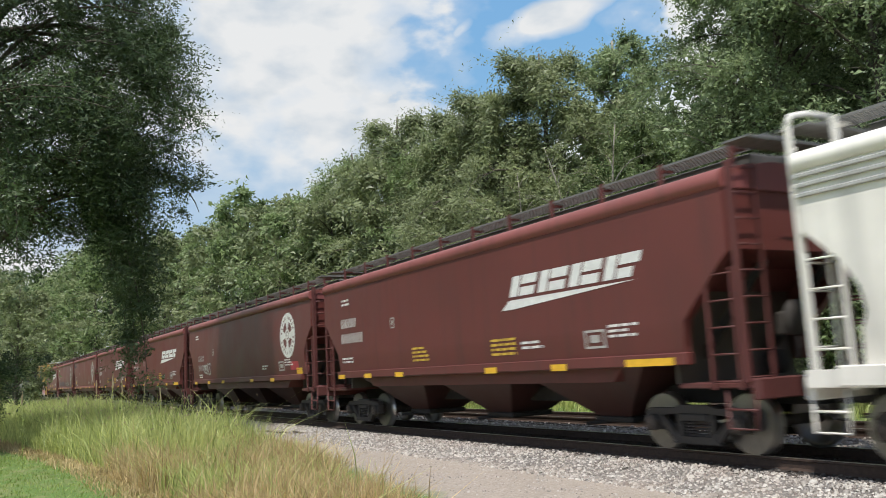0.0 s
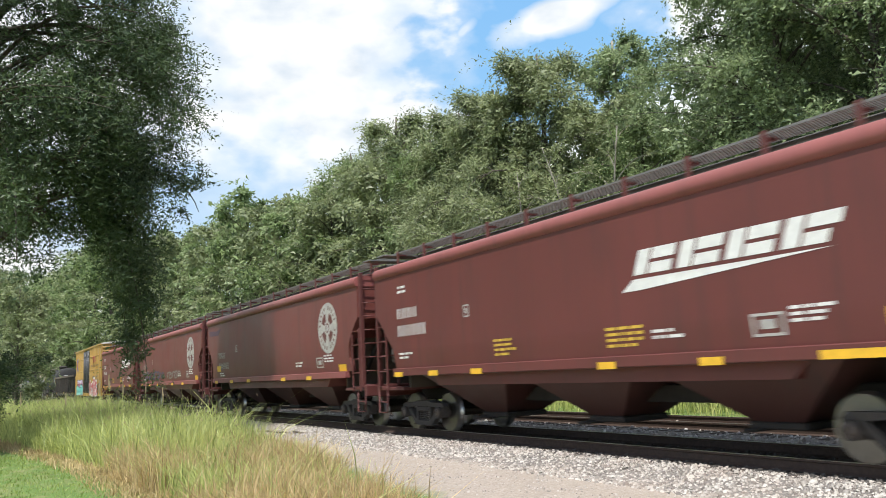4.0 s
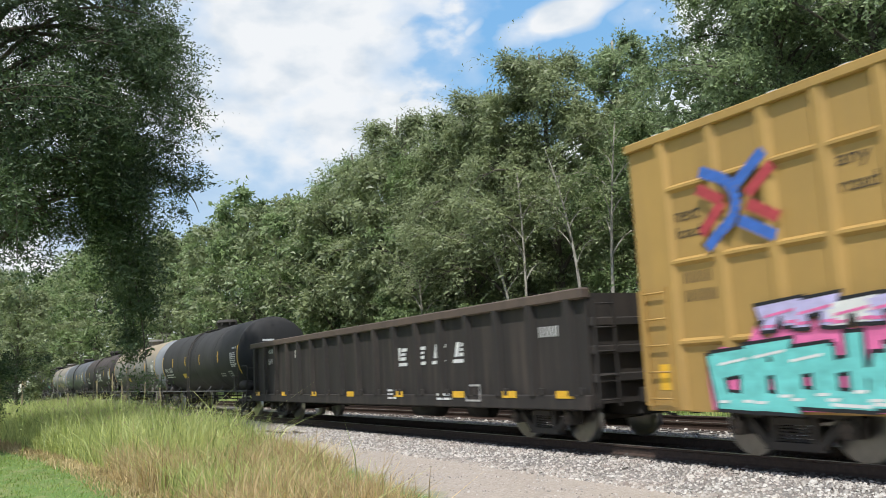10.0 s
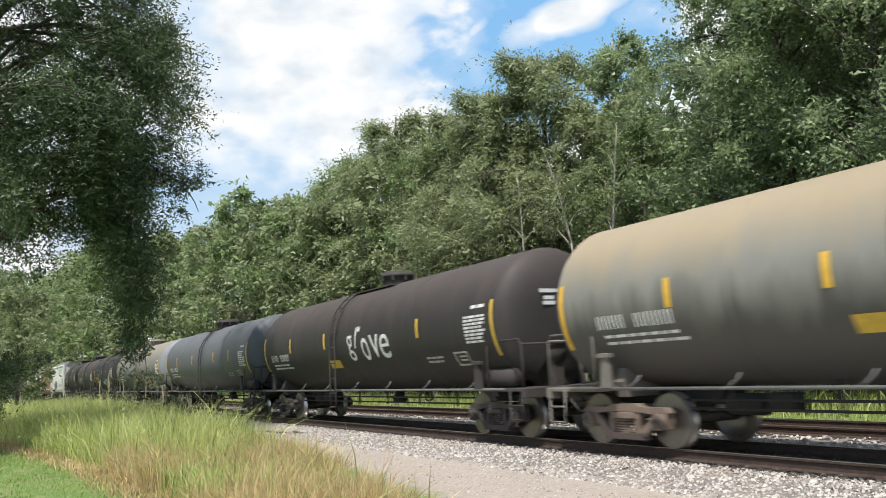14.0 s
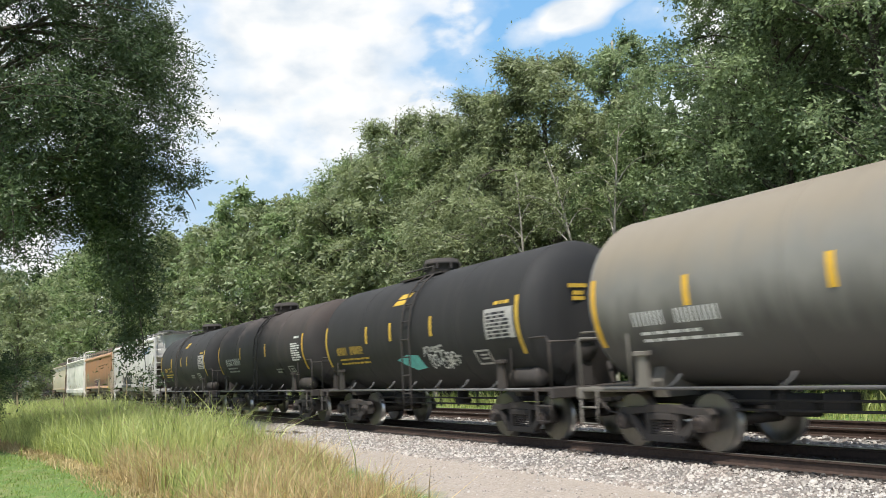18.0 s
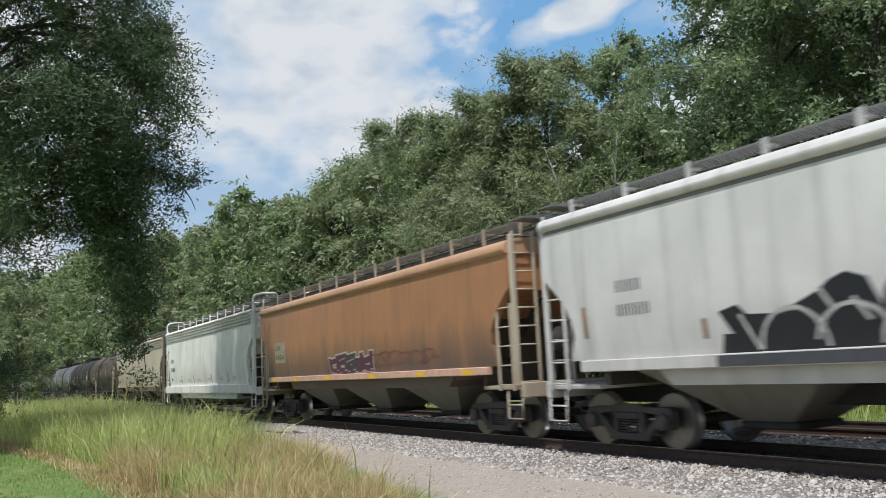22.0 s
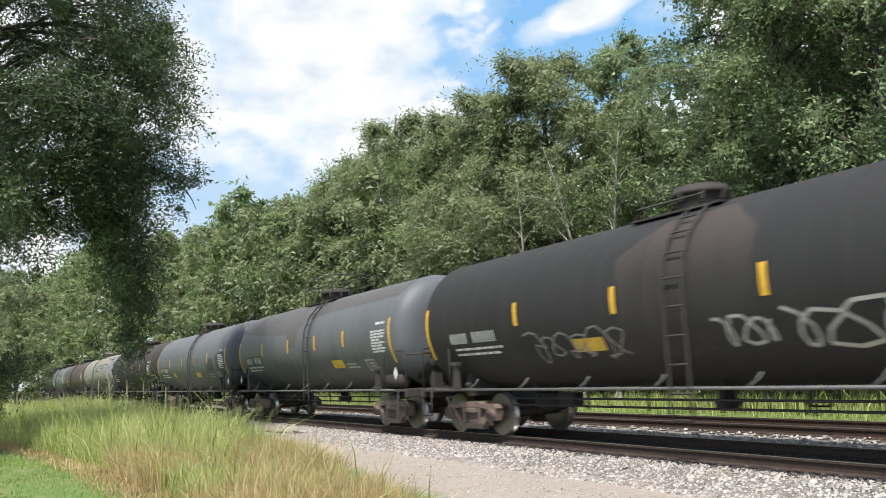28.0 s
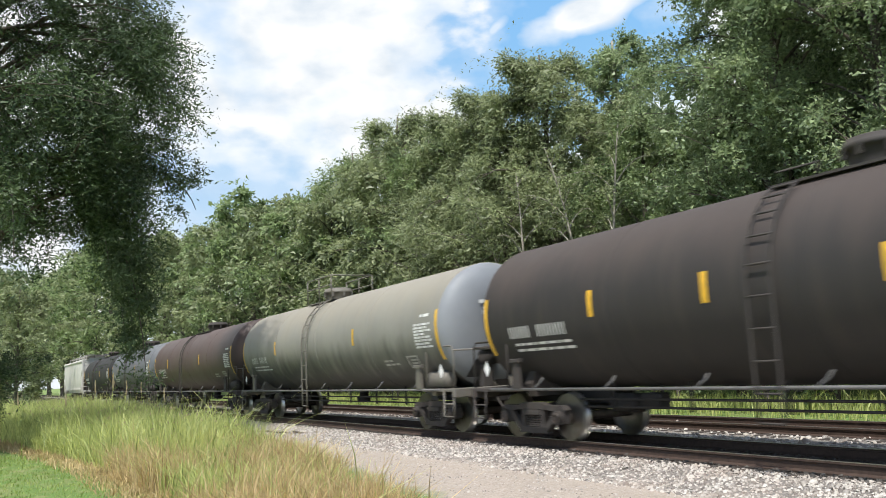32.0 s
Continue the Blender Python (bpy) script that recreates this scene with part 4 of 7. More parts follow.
def coupler(car, half):
    def build(bm):
        box(bm, -0.75, -0.14, -0.07, 0.07, -0.08, 0.08, 0.02)
        box(bm, -0.18, 0.10, -0.16, 0.11, -0.13, 0.13, 0.03)
        box(bm, 0.0, 0.14, 0.02, 0.15, -0.15, 0.15, 0.03)
        tube(bm, [(-0.5, -0.28, 0.0), (-0.3, -0.30, -0.18), (-0.1, -0.29, -0.34), (0.12, -0.28, -0.36)], 0.025, 6)
    for e in (-1, 1):
        share("coupler", "coupler", car, (e * (half - 0.02), 0, 0.87), build, "steel_dark", "knuckle coupler with air hose", 0 if e > 0 else math.pi)


def ladder(car, mat, x, y, z0, z1, along="y", width=0.46, name="ladder", stile=0.022, pitch=0.38):
    """An upright ladder; along: the way its rungs run."""
    bm = bmesh.new()
    dx, dy = (width, 0) if along == "x" else (0, width)
    for k in (0, 1):
        cx, cy = x + dx * k, y + dy * k
        box(bm, cx - stile, cx + stile, cy - stile, cy + stile, z0, z1)
    n = int((z1 - z0 - 0.1) / pitch)
    for k in range(n + 1):
        z = z0 + 0.12 + k * (z1 - z0 - 0.2) / max(1, n)
        tube(bm, [(x, y, z), (x + dx, y + dy, z)], 0.016, 5)
    return part(name, bm, mat, car)


# -- markings --
def flat(y=-1.6):
    return lambda x, z: y


def round_side(r, zc):
    return lambda x, z: -math.sqrt(max(0.01, r * r - (z - zc) ** 2))


def lay(bm, polys, surf, lift=0.005, mi=0):
    """Lays outlines in (x, z) on the side of a car, cut into strips so that they follow its curve."""
    t = bmesh.new()
    for poly in polys:
        t.faces.new([t.verts.new((x, 0, z)) for x, z in poly])
    if not t.faces:
        t.free()
        return
    zs = [v.co.z for v in t.verts]
    z = math.floor(min(zs) / 0.09) * 0.09 + 0.09
    while z < max(zs):
        bmesh.ops.bisect_plane(t, geom=t.verts[:] + t.edges[:] + t.faces[:], plane_co=(0, 0, z), plane_no=(0, 0, 1))
        z += 0.09
    bmesh.ops.triangulate(t, faces=[f for f in t.faces if len(f.verts) > 4])
    made = {v: bm.verts.new((v.co.x, surf(v.co.x, v.co.z) - lift, v.co.z)) for v in t.verts}
    for f in t.faces:
        g = bm.faces.new([made[v] for v in f.verts])
        g.material_index = mi
        g.normal_update()
        if g.normal.y > 0:
            g.normal_flip()
    t.free()


def decal(name, polys, mat, parent, surf, lift=0.005, label=""):
    """Painted marks on the side of a car."""
    bm = bmesh.new()
    lay(bm, polys, surf, lift)
    return part(name, bm, mat, parent, label)


def rect(x0, x1, z0, z1, slant=0.0):
    return [(x0, z0), (x1, z0), (x1 + slant, z1), (x0 + slant, z1)]


def number_bars(parent, x, z, n, h, surf, mat="white", w=None, name="number_marking", gap=0.28):
    w = w or h * 0.62
    polys = []
    for k in range(n):
        q = x + k * w * (1 + gap)
        polys += [rect(q, q + w * 0.24, z, z + h), rect(q + w * 0.62, q + w * 0.86, z, z + h)]
    return decal(name, polys, mat, parent, surf)


def text_lines(parent, x0, x1, z1, n, h, surf, mat="white", seed=1, name="small_print", gap=0.9):
    """A block of small print as plain bars."""
    r = random.Random(seed)
    polys = []
    for k in range(n):
        z = z1 - k * h * (1 + gap)
        x = x0
        end = x0 + (x1 - x0) * r.uniform(0.6, 1.0)
        while x < end:
            w = r.uniform(0.08, 0.32)
            polys.append(rect(x, min(x + w, x1), z - h, z))
            x += w + 0.05
    return decal(name, polys, mat, parent, surf)


def slab_logo(parent, x, z, w, h, surf, mat="white", wedge=True):
    """The railway's mark as four slanted slabs over a wedge."""
    s = h * 0.42
    polys = []
    lw = w / 4.1
    for k in range(4):
        x0 = x + k * lw * 1.04
        a, b = lw * 0.30, lw * (0.90 if k < 3 else 0.78)
        polys += [rect(x0, x0 + a, z, z + h, s), rect(x0 + a + 0.05, x0 + b, z, z + h * 0.42, s * 0.42), rect(x0 + a + 0.05 + s * 0.56, x0 + lw * 0.92 + s * 0.56, z + h * 0.56, z + h, s * 0.44)]
    if wedge:
        polys.append([(x - 0.30, z - h * 0.62), (x + 0.1, z - h * 0.62), (x + w * 0.98, z - h * 0.14), (x - 0.02, z - h * 0.16)])
    return decal("company_mark", polys, mat, parent, surf, 0.006, "white slanted slabs over a tapering wedge" if wedge else "")


def round_mark(parent, x, z, r, surf, mat="white"):
    """A round emblem: a pale disc with four dark quarters that leave a broad cross, and a ring of dark print."""
    def sector(q0, q1, t0, t1, n):
        out = []
        for k in range(n):
            a, b = t0 + (t1 - t0) * k / n, t0 + (t1 - t0) * (k + 1) / n
            out.append([(x + r * q * math.cos(t), z + r * q * math.sin(t)) for q, t in ((q0, a), (q1, a), (q1, b), (q0, b))])
        return out
    disc = decal("round_emblem", sector(0.02, 1.0, 0, 2 * math.pi, 28), mat, parent, surf, 0.006, "round white emblem with a cross")
    quarters = []
    for k in range(4):
        quarters += sector(0.30, 0.62, k * math.pi / 2 + 0.34, (k + 1) * math.pi / 2 - 0.34, 3)
    quarters += sector(0.14, 0.19, 0, 2 * math.pi, 14)
    decal("emblem_cross", quarters, "brown", disc, surf, 0.010, "dark quarters of the emblem")
    ring = []
    for k in range(24):
        if k % 12 not in (0, 6):
            ring += sector(0.72, 0.86, (k + 0.25) * math.pi / 12, (k + 0.62) * math.pi / 12, 1)
    decal("emblem_print", ring, "brown", disc, surf, 0.010)
    return disc


def letters(parent, text, x, z, h, w, surf, mat, name="lettering", shear=0.0, jitter=0.0, wave=0.0, seed=1):
    """A line of words in the built-in font, laid on the side of a car."""
    cu = bpy.data.curves.new("letters", "FONT")
    cu.body, cu.size, cu.shear = text, 1.0, shear
    ob = bpy.data.objects.new("letters", cu)
    scene.collection.objects.link(ob)
    bpy.context.view_layer.update()
    me = bpy.data.meshes.new_from_object(ob.evaluated_get(bpy.context.evaluated_depsgraph_get()))
    bpy.data.objects.remove(ob)
    co = np.empty(len(me.vertices) * 3, np.float32)
    me.vertices.foreach_get("co", co)
    co = co.reshape(-1, 3)
    lo, hi = co.min(0), co.max(0)
    u = (co[:, 0] - lo[0]) / (hi[0] - lo[0])
    px = x + u * w
    pz = z + (co[:, 1] - lo[1]) / (hi[1] - lo[1]) * h + wave * np.sin(u * 5)
    me.vertices.foreach_set("co", np.stack([px, px * 0, pz], 1).astype(np.float32).ravel())
    bm = bmesh.new()
    bm.from_mesh(me)
    for k in range(1, int(h / 0.09) + 1):      # strips that follow a curved side
        bmesh.ops.bisect_plane(bm, geom=bm.verts[:] + bm.edges[:] + bm.faces[:], plane_co=(0, 0, z + k * 0.09), plane_no=(0, 0, 1))
    for q in bm.verts:
        q.co.y = surf(q.co.x, q.co.z) - 0.008
    bm.to_mesh(me)
    bm.free()
    return part_mesh(name, me, mat, parent)


def soft_block(rng, x0, x1, z0, z1, grow=0.0, n=14):
    """A swollen block with rounded, uneven corners."""
    cx, cz, w, h = (x0 + x1) / 2, (z0 + z1) / 2, (x1 - x0) / 2 + grow, (z1 - z0) / 2 + grow
    out = []
    for k in range(n):
        a = 2 * math.pi * (k + 0.5) / n
        ca, sa = math.cos(a), math.sin(a)
        q = 1.0 / (abs(ca) ** 5 + abs(sa) ** 5) ** 0.2 * rng.uniform(0.95, 1.05)
        out.append((cx + w * ca * q, cz + h * sa * q))
    return out


def block_graffiti(car, x0, surf, seed):
    """Five fat red letters edged in white, with pale and dark counters, over smoky grey patches."""
    rng = random.Random(seed)
    smoke = []
    for k in range(34):
        x = x0 - 0.35 + 5.9 * rng.random()
        z = (1.95 if x < x0 + 1.6 else 2.25) + rng.uniform(-0.25, 0.28) if k < 22 else rng.uniform(0.8, 2.2)
        x = x if k < 22 else x0 + rng.uniform(4.9, 5.7)
        w = rng.uniform(0.14, 0.42)
        smoke.append(rect(x, x + w, z - rng.uniform(0.1, 0.3), z))
    base = None
    for k, poly in enumerate(smoke):
        ob = decal("smoky_patch" if base else "graffiti", [poly], "charcoal", base or car, surf, 0.002 + k * 0.00006, "" if base else "big red and white block graffiti over grey smoke")
        base = base or ob
    for k, (a, b, z0, z1, holes) in enumerate(((0.0, 0.95, 0.80, 2.02, ((0.36, 0.62, 0.78, 1.12), (0.34, 0.66, 1.38, 1.62))), (1.02, 1.72, 0.76, 1.72, ((1.34, 1.74, 1.10, 1.36),)), (1.78, 2.5, 0.72, 1.86, ((1.72, 2.0, 0.72, 1.25), (2.3, 2.56, 0.72, 1.3))),
                                               (2.55, 3.75, 0.72, 2.18, ((2.98, 3.36, 1.08, 1.48), (2.96, 3.4, 1.68, 1.9))), (3.82, 4.95, 0.74, 1.96, ((3.82, 4.2, 1.02, 1.25), (4.4, 4.92, 1.42, 1.62))))):
        r0 = random.Random(seed + k)
        bm = bmesh.new()
        lay(bm, [soft_block(r0, x0 + a, x0 + b, z0, z1, 0.09)], surf, 0.006 + k * 0.0002, 0)
        lay(bm, [soft_block(r0, x0 + a, x0 + b, z0, z1)], surf, 0.009 + k * 0.0002, 1)
        for j, (ha, hb, za, zb) in enumerate(holes):
            lay(bm, [soft_block(r0, x0 + ha, x0 + hb, za, zb, 0.06, 10)], surf, 0.012 + k * 0.0002, 0)
            lay(bm, [soft_block(r0, x0 + ha, x0 + hb, za, zb, 0, 10)], surf, 0.0145 + k * 0.0002, 2 if (j + k) % 2 else 3)
        low = z0 + (z1 - z0) * 0.28
        lay(bm, [[(x0 + a + 0.05, z0 + 0.06), (x0 + b - 0.06, z0 + 0.05), (x0 + b - 0.1, low), (x0 + a + 0.1, low - 0.12)]], surf, 0.0105 + k * 0.0002, 4)
        part("sprayed_letter", bm, ("white", "red", "slate_blue", "white", "rose"), base)
    return base


def graffiti(car, x0, x1, z0, z1, n, fills, outline, surf, seed, halo=None, slots=None, name="graffiti", label=""):
    """Spray-painted block letters: halo, outline, fills and dark slots, one over the other."""
    rng = random.Random(seed)
    w = (x1 - x0) / n
    cells = []
    for k in range(n):
        cells.append((x0 + k * w + rng.uniform(-0.04, 0.04), x0 + (k + 1) * w * 1.0 + rng.uniform(0.0, 0.12), z0 + rng.uniform(0, 0.08) * (z1 - z0), z1 - rng.uniform(0, 0.22) * (z1 - z0)))
    base = None
    if halo:
        # one ragged cloud of paint behind the letters
        m = n * 6
        cloud = [(x0 - 0.2 + (x1 - x0 + 0.45) * k / m, z1 + 0.12 + rng.uniform(-0.1, 0.2) - 0.5 * abs(2 * k / m - 1) ** 3) for k in range(m + 1)]
        base = decal(name, [[(x0 - 0.15, z0)] + cloud + [(x1 + 0.25, z0)]], halo, car, surf, 0.004, label)
    for i, c in enumerate(cells):
        bm = bmesh.new()
        cw, ch = c[1] - c[0], c[3] - c[2]
        rl = random.Random(seed * 7 + i)
        t = cw * 0.36
        lean = rl.uniform(-0.25, 0.3) * cw
        strokes = [rect(c[0], c[0] + t, c[2], c[3] - rl.uniform(0, 0.2) * ch, lean), rect(c[1] - t, c[1], c[2] + rl.uniform(0, 0.15) * ch, c[3], -lean * 0.6)]
        kind = rl.randrange(3)
        if kind != 0:
            strokes.append([(c[0], c[3] - t * 0.9), (c[1], c[3] - t * 0.5), (c[1] + 0.08, c[3] + 0.06), (c[0] - 0.06, c[3])])
        if kind != 1:
            strokes.append([(c[0], c[2]), (c[1] + 0.08, c[2] - 0.03), (c[1], c[2] + t * 0.8), (c[0] + t, c[2] + t)])
        z = c[2] + ch * rl.uniform(0.35, 0.55)
        strokes.append([(c[0] + t * 0.4, z), (c[1], z + ch * 0.1), (c[1] - t * 0.3, z + ch * 0.1 + t * 0.7), (c[0], z + t * 0.7)])
        for q, st in enumerate(strokes):
            mx, mz = sum(p[0] for p in st) / 4, sum(p[1] for p in st) / 4
            grown = [(px + 0.05 * (1 if px > mx else -1), pz + 0.05 * (1 if pz > mz else -1)) for px, pz in st]
            lay(bm, [grown], surf, 0.007 + q * 0.0006, 0)
            lay(bm, [st], surf, 0.011 + q * 0.0006, 1)
            if q < 3:
                lay(bm, [[(mx + (px - mx) * 0.8, mz + (pz - mz) * 0.8) if k < 2 else (mx + (st[3 - k][0] - mx) * 0.8 + 0.03, mz + (st[3 - k][1] - mz) * 0.8 + 0.04) for k, (px, pz) in enumerate(st)]], surf, 0.0155 + q * 0.0006, 2)
        ob = part("sprayed_letter" if base else name, bm, (outline, fills[i % len(fills)], slots or outline), base or car, "" if base else label)
        base = base or ob
    return base


def line(pts, width):
    """Painted strips along a run of points."""
    polys = []
    for (ax, az), (bx, bz) in zip(pts, pts[1:]):
        dx, dz = bx - ax, bz - az
        q = width / 2 / (math.hypot(dx, dz) + 1e-6)
        polys.append([(ax + dz * q, az - dx * q), (bx + dz * q, bz - dx * q), (bx - dz * q, bz + dx * q), (ax - dz * q, az + dx * q)])
    return polys


def arch(x, z, w, h, a0=0.0, a1=180.0, n=12):
    """Points along an elliptic arc, degrees from the x axis."""
    return [(x + w * math.cos(radians(a0 + (a1 - a0) * k / n)), z + h * math.sin(radians(a0 + (a1 - a0) * k / n))) for k in range(n + 1)]


def scribble(car, x0, x1, z0, z1, n, mat, surf, seed, width=0.05, name="sprayed_tag", label=""):
    """A tag sprayed in one running line."""
    rng = random.Random(seed)
    pts = []
    amp, ph = 1.0, 0.0
    for k in range(n * 9 + 1):
        u = k / (n * 9)
        if k % 9 == 0:
            amp, ph = rng.uniform(0.45, 1.0), ph + rng.uniform(-1.2, 1.2)
        a = u * n * 2 * math.pi + ph
        pts.append((x0 + (x1 - x0) * u + 0.55 * (x1 - x0) / n * amp * math.sin(a * (1.0 if k % 18 < 9 else 2.0)), (z0 + z1) / 2 + (z1 - z0) / 2 * math.cos(a) * amp + rng.uniform(-0.02, 0.02)))
    return decal(name, line(pts, width), mat, car, surf, 0.009, label)


def reflectors(car, xs, z, surf, w=0.45, h=0.12):
    for x in xs:
        decal("reflector", [rect(x - w / 2, x + w / 2, z, z + h)], "yellow", car, surf, 0.006)


# -- covered hoppers --
def bulge(z, curved):
    """How far the side sheet lies from the middle plane (negative: towards the camera's side)."""
    if not curved:
        return -1.6 + 0.05 * max(0.0, (2.0 - z)) / 0.6
    return -1.60 + 0.10 * max(0.0, (2.7 - z) / 1.3) ** 2 + 0.025 * max(0.0, (z - 2.9) / 1.1) ** 2


def car_side(curved):
    return lambda x, z: bulge(z, curved)


def hopper(i, name, label, mat, lip, eave=(3.93, 4.2), sill=(1.38, 1.57), curved=False, ribs=False, rail_mat=None, skirt=False, cage=False, board="grating", bays=3, gear=None, bay_mat="bay_brown", board_z=None, sill_mat=None):
    car, half = make_car(i, name, label, "hopper car")
    a = half - 0.62
    gear = gear or mat
    rail_mat = rail_mat or gear
    e0, e1 = eave
    zb = board_z or e1 + 0.44
    # hopper volume between the side sheets, with its sloping ends
    bm = bmesh.new()
    prism(bm, [(-a + 0.02, e0), (a - 0.02, e0), (a - 0.02, 3.02), (a - 1.0, 2.86), (a - 2.9, sill[0] - 0.25), (-a + 2.9, sill[0] - 0.25), (-a + 1.0, 2.86), (-a + 0.02, 3.02)], -1.40, 1.40, "y")
    part("hopper_body", bm, mat, car)
    # side sheets, cut back below at the ends
    if curved:
        cut = [(a, e0), (a, 3.05), (a - 0.18, 2.9), (a - 0.5, 2.6), (a - 0.72, 2.25), (a - 0.76, 1.95), (a - 0.66, 1.72), (a - 0.6, sill[1])]
    else:
        cut = [(a, e0), (a, 2.98), (a - 0.14, 2.86), (a - 0.95, 2.05), (a - 1.02, 1.66), (a - 1.02, sill[1])]
    outline = cut + [(-x, z) for x, z in reversed(cut)]
    levels = sorted({round(z, 3) for _, z in cut} | {round(sill[1] + k * (e0 - sill[1]) / 16, 3) for k in range(17)})
    cut_z, cut_x = [z for _, z in reversed(cut)], [x for x, _ in reversed(cut)]
    for s in (-1, 1):
        bm = bmesh.new()
        rows = []
        for z in levels:
            xe = float(np.interp(z, cut_z, cut_x))
            yo = -s * bulge(z, curved)
            rows.append([(-xe, yo, z), (xe, yo, z), (xe, s * 1.42, z), (-xe, s * 1.42, z)])
        # the outer face has corners of its own, so that its shading does not turn towards the ends
        outer = [[bm.verts.new(p) for p in r[:2]] for r in rows]
        rest = [[bm.verts.new(p) for p in r] for r in rows]
        for q0, q1, r0, r1 in zip(outer, outer[1:], rest, rest[1:]):
            bm.faces.new((q0[0], q0[1], q1[1], q1[0]) if s < 0 else (q0[1], q0[0], q1[0], q1[1])).smooth = True
            for k in range(1, 4):
                f = (r0[k], r0[(k + 1) % 4], r1[(k + 1) % 4], r1[k])
                bm.faces.new(f if s < 0 else f[::-1])
        bm.faces.new(rest[0][::-1] if s < 0 else rest[0])
        bm.faces.new(rest[-1] if s < 0 else rest[-1][::-1])
        part("side_sheet", bm, mat, car)
        bm = bmesh.new()
        y0, y1 = sorted((s * 1.46, s * 1.635))
        box(bm, -a + (0.3 if skirt else 0.95), a - (0.3 if skirt else 0.95), y0, y1, sill[0], sill[1], 0.015)
        if skirt:
            box(bm, -a - 0.15, a + 0.15, y0 + 0.02, y1 - 0.02, sill[0] - 0.01, sill[1] - 0.05)
        part("side_sill", bm, sill_mat or (lip if skirt else mat), car)
    # roof with rolled eaves
    bm = bmesh.new()
    half_prof = [(-1.60, e0 - 0.01), (-1.645, e0 + 0.03), (-1.665, e0 + 0.09), (-1.66, e1 - 0.12), (-1.64, e1 - 0.07), (-1.60, e1 - 0.025), (-1.54, e1 + 0.01), (-1.46, e1 + 0.03), (-0.45, e1 + 0.17)]
    if e1 - e0 > 0.3:
        half_prof = [(-1.60, e0 - 0.01), (-1.655, e0 + 0.03), (-1.665, e0 + 0.08), (-1.64, e0 + 0.16), (-1.58, e0 + 0.25), (-1.48, e1 - 0.12), (-1.3, e1 - 0.03), (-0.45, e1 + 0.03)]
    prism(bm, half_prof + [(-y, z) for y, z in reversed(half_prof)], -a - 0.02, a + 0.02, "x", smooth=True)
    roof = part("roof", bm, lip, car)
    bm = bmesh.new()
    box(bm, -a + 0.35, a - 0.35, -0.46, 0.46, min(e1 + 0.1, zb - 0.3), zb - 0.02, 0.03)
    part("hatch_trough", bm, "hatch", roof, "dark hatch covers in a row")
    if ribs:
        for k in range(3):
            for s in (-1, 1):
                bm = bmesh.new()
                z = e0 - 0.08 - k * 0.13
                y0, y1 = sorted((s * 1.595, s * 1.64))
                box(bm, -a, a, y0, y1, z - 0.03, z + 0.03, 0.012)
                part("eave_rib", bm, "rib_dust", roof)
    # running boards on brackets
    for s in (-1, 1):
        bm = bmesh.new()
        y0, y1 = sorted((s * 0.48, s * 1.0))
        for k in range(8):
            y = y0 + 0.012 + k * (y1 - y0 - 0.024) / 7
            box(bm, -half + 0.25, half - 0.25, y - 0.011, y + 0.011, zb, zb + 0.04)
        for k in range(int(2 * half / 0.3)):
            x = -half + 0.3 + k * 0.3
            box(bm, x - 0.008, x + 0.008, y0, y1, zb + 0.012, zb + 0.03)
        rb = part("running_board", bm, board, car, "grey steel grating walkway")
        n = int(2 * a / 1.45)
        for k in range(n + 1):
            x = -a + 0.25 + k * (2 * a - 0.5) / n
            share("bracket" + rail_mat + str(s), "bracket", rb, (x, s * 1.0, zb), lambda b: (box(b, -0.05, 0.05, -0.015, 0.015, -0.30, 0.07), box(b, -0.04, 0.04, -0.25 if s > 0 else 0.0, 0.0 if s > 0 else 0.25, -0.06, -0.02)), rail_mat)
    for e in (-1, 1):
        bm = bmesh.new()
        x0, x1 = sorted((e * (half - 0.75), e * (half - 0.25)))
        box(bm, x0, x1, -1.35, 1.35, zb - 0.04, zb - 0.005)
        part("end_board", bm, board, car)
    # bays
    centres = [-3.85, 0, 3.85] if bays == 3 else [-4.3, -1.45, 1.45, 4.3]
    wt = 1.88 if bays == 3 else 1.4
    for c in centres:
        bm = bmesh.new()
        top = [bm.verts.new(p) for p in ((c - wt, -1.46, sill[0] + 0.05), (c + wt, -1.46, sill[0] + 0.05), (c + wt, 1.46, sill[0] + 0.05), (c - wt, 1.46, sill[0] + 0.05))]
        low = [bm.verts.new(p) for p in ((c - 0.42, -0.5, 0.46), (c + 0.42, -0.5, 0.46), (c + 0.42, 0.5, 0.46), (c - 0.42, 0.5, 0.46))]
        for k in range(4):
            bm.faces.new((low[k], low[(k + 1) % 4], top[(k + 1) % 4], top[k]))
        bm.faces.new(top)
        bm.faces.new(low[::-1])
        bay = part("hopper_bay", bm, bay_mat, car)
        bm = bmesh.new()
        box(bm, c - 0.52, c + 0.52, -0.56, 0.56, 0.36, 0.47, 0.02)
        tube(bm, [(c - 0.3, -0.95, 0.36), (c - 0.3, 0.95, 0.36)], 0.04, 6)
        part("outlet_gate", bm, "under", bay)
    bm = bmesh.new()
    box(bm, -half + 0.35, half - 0.35, -0.26, 0.26, 0.72, 1.02, 0.02)
    part("centre_sill", bm, "under", car)
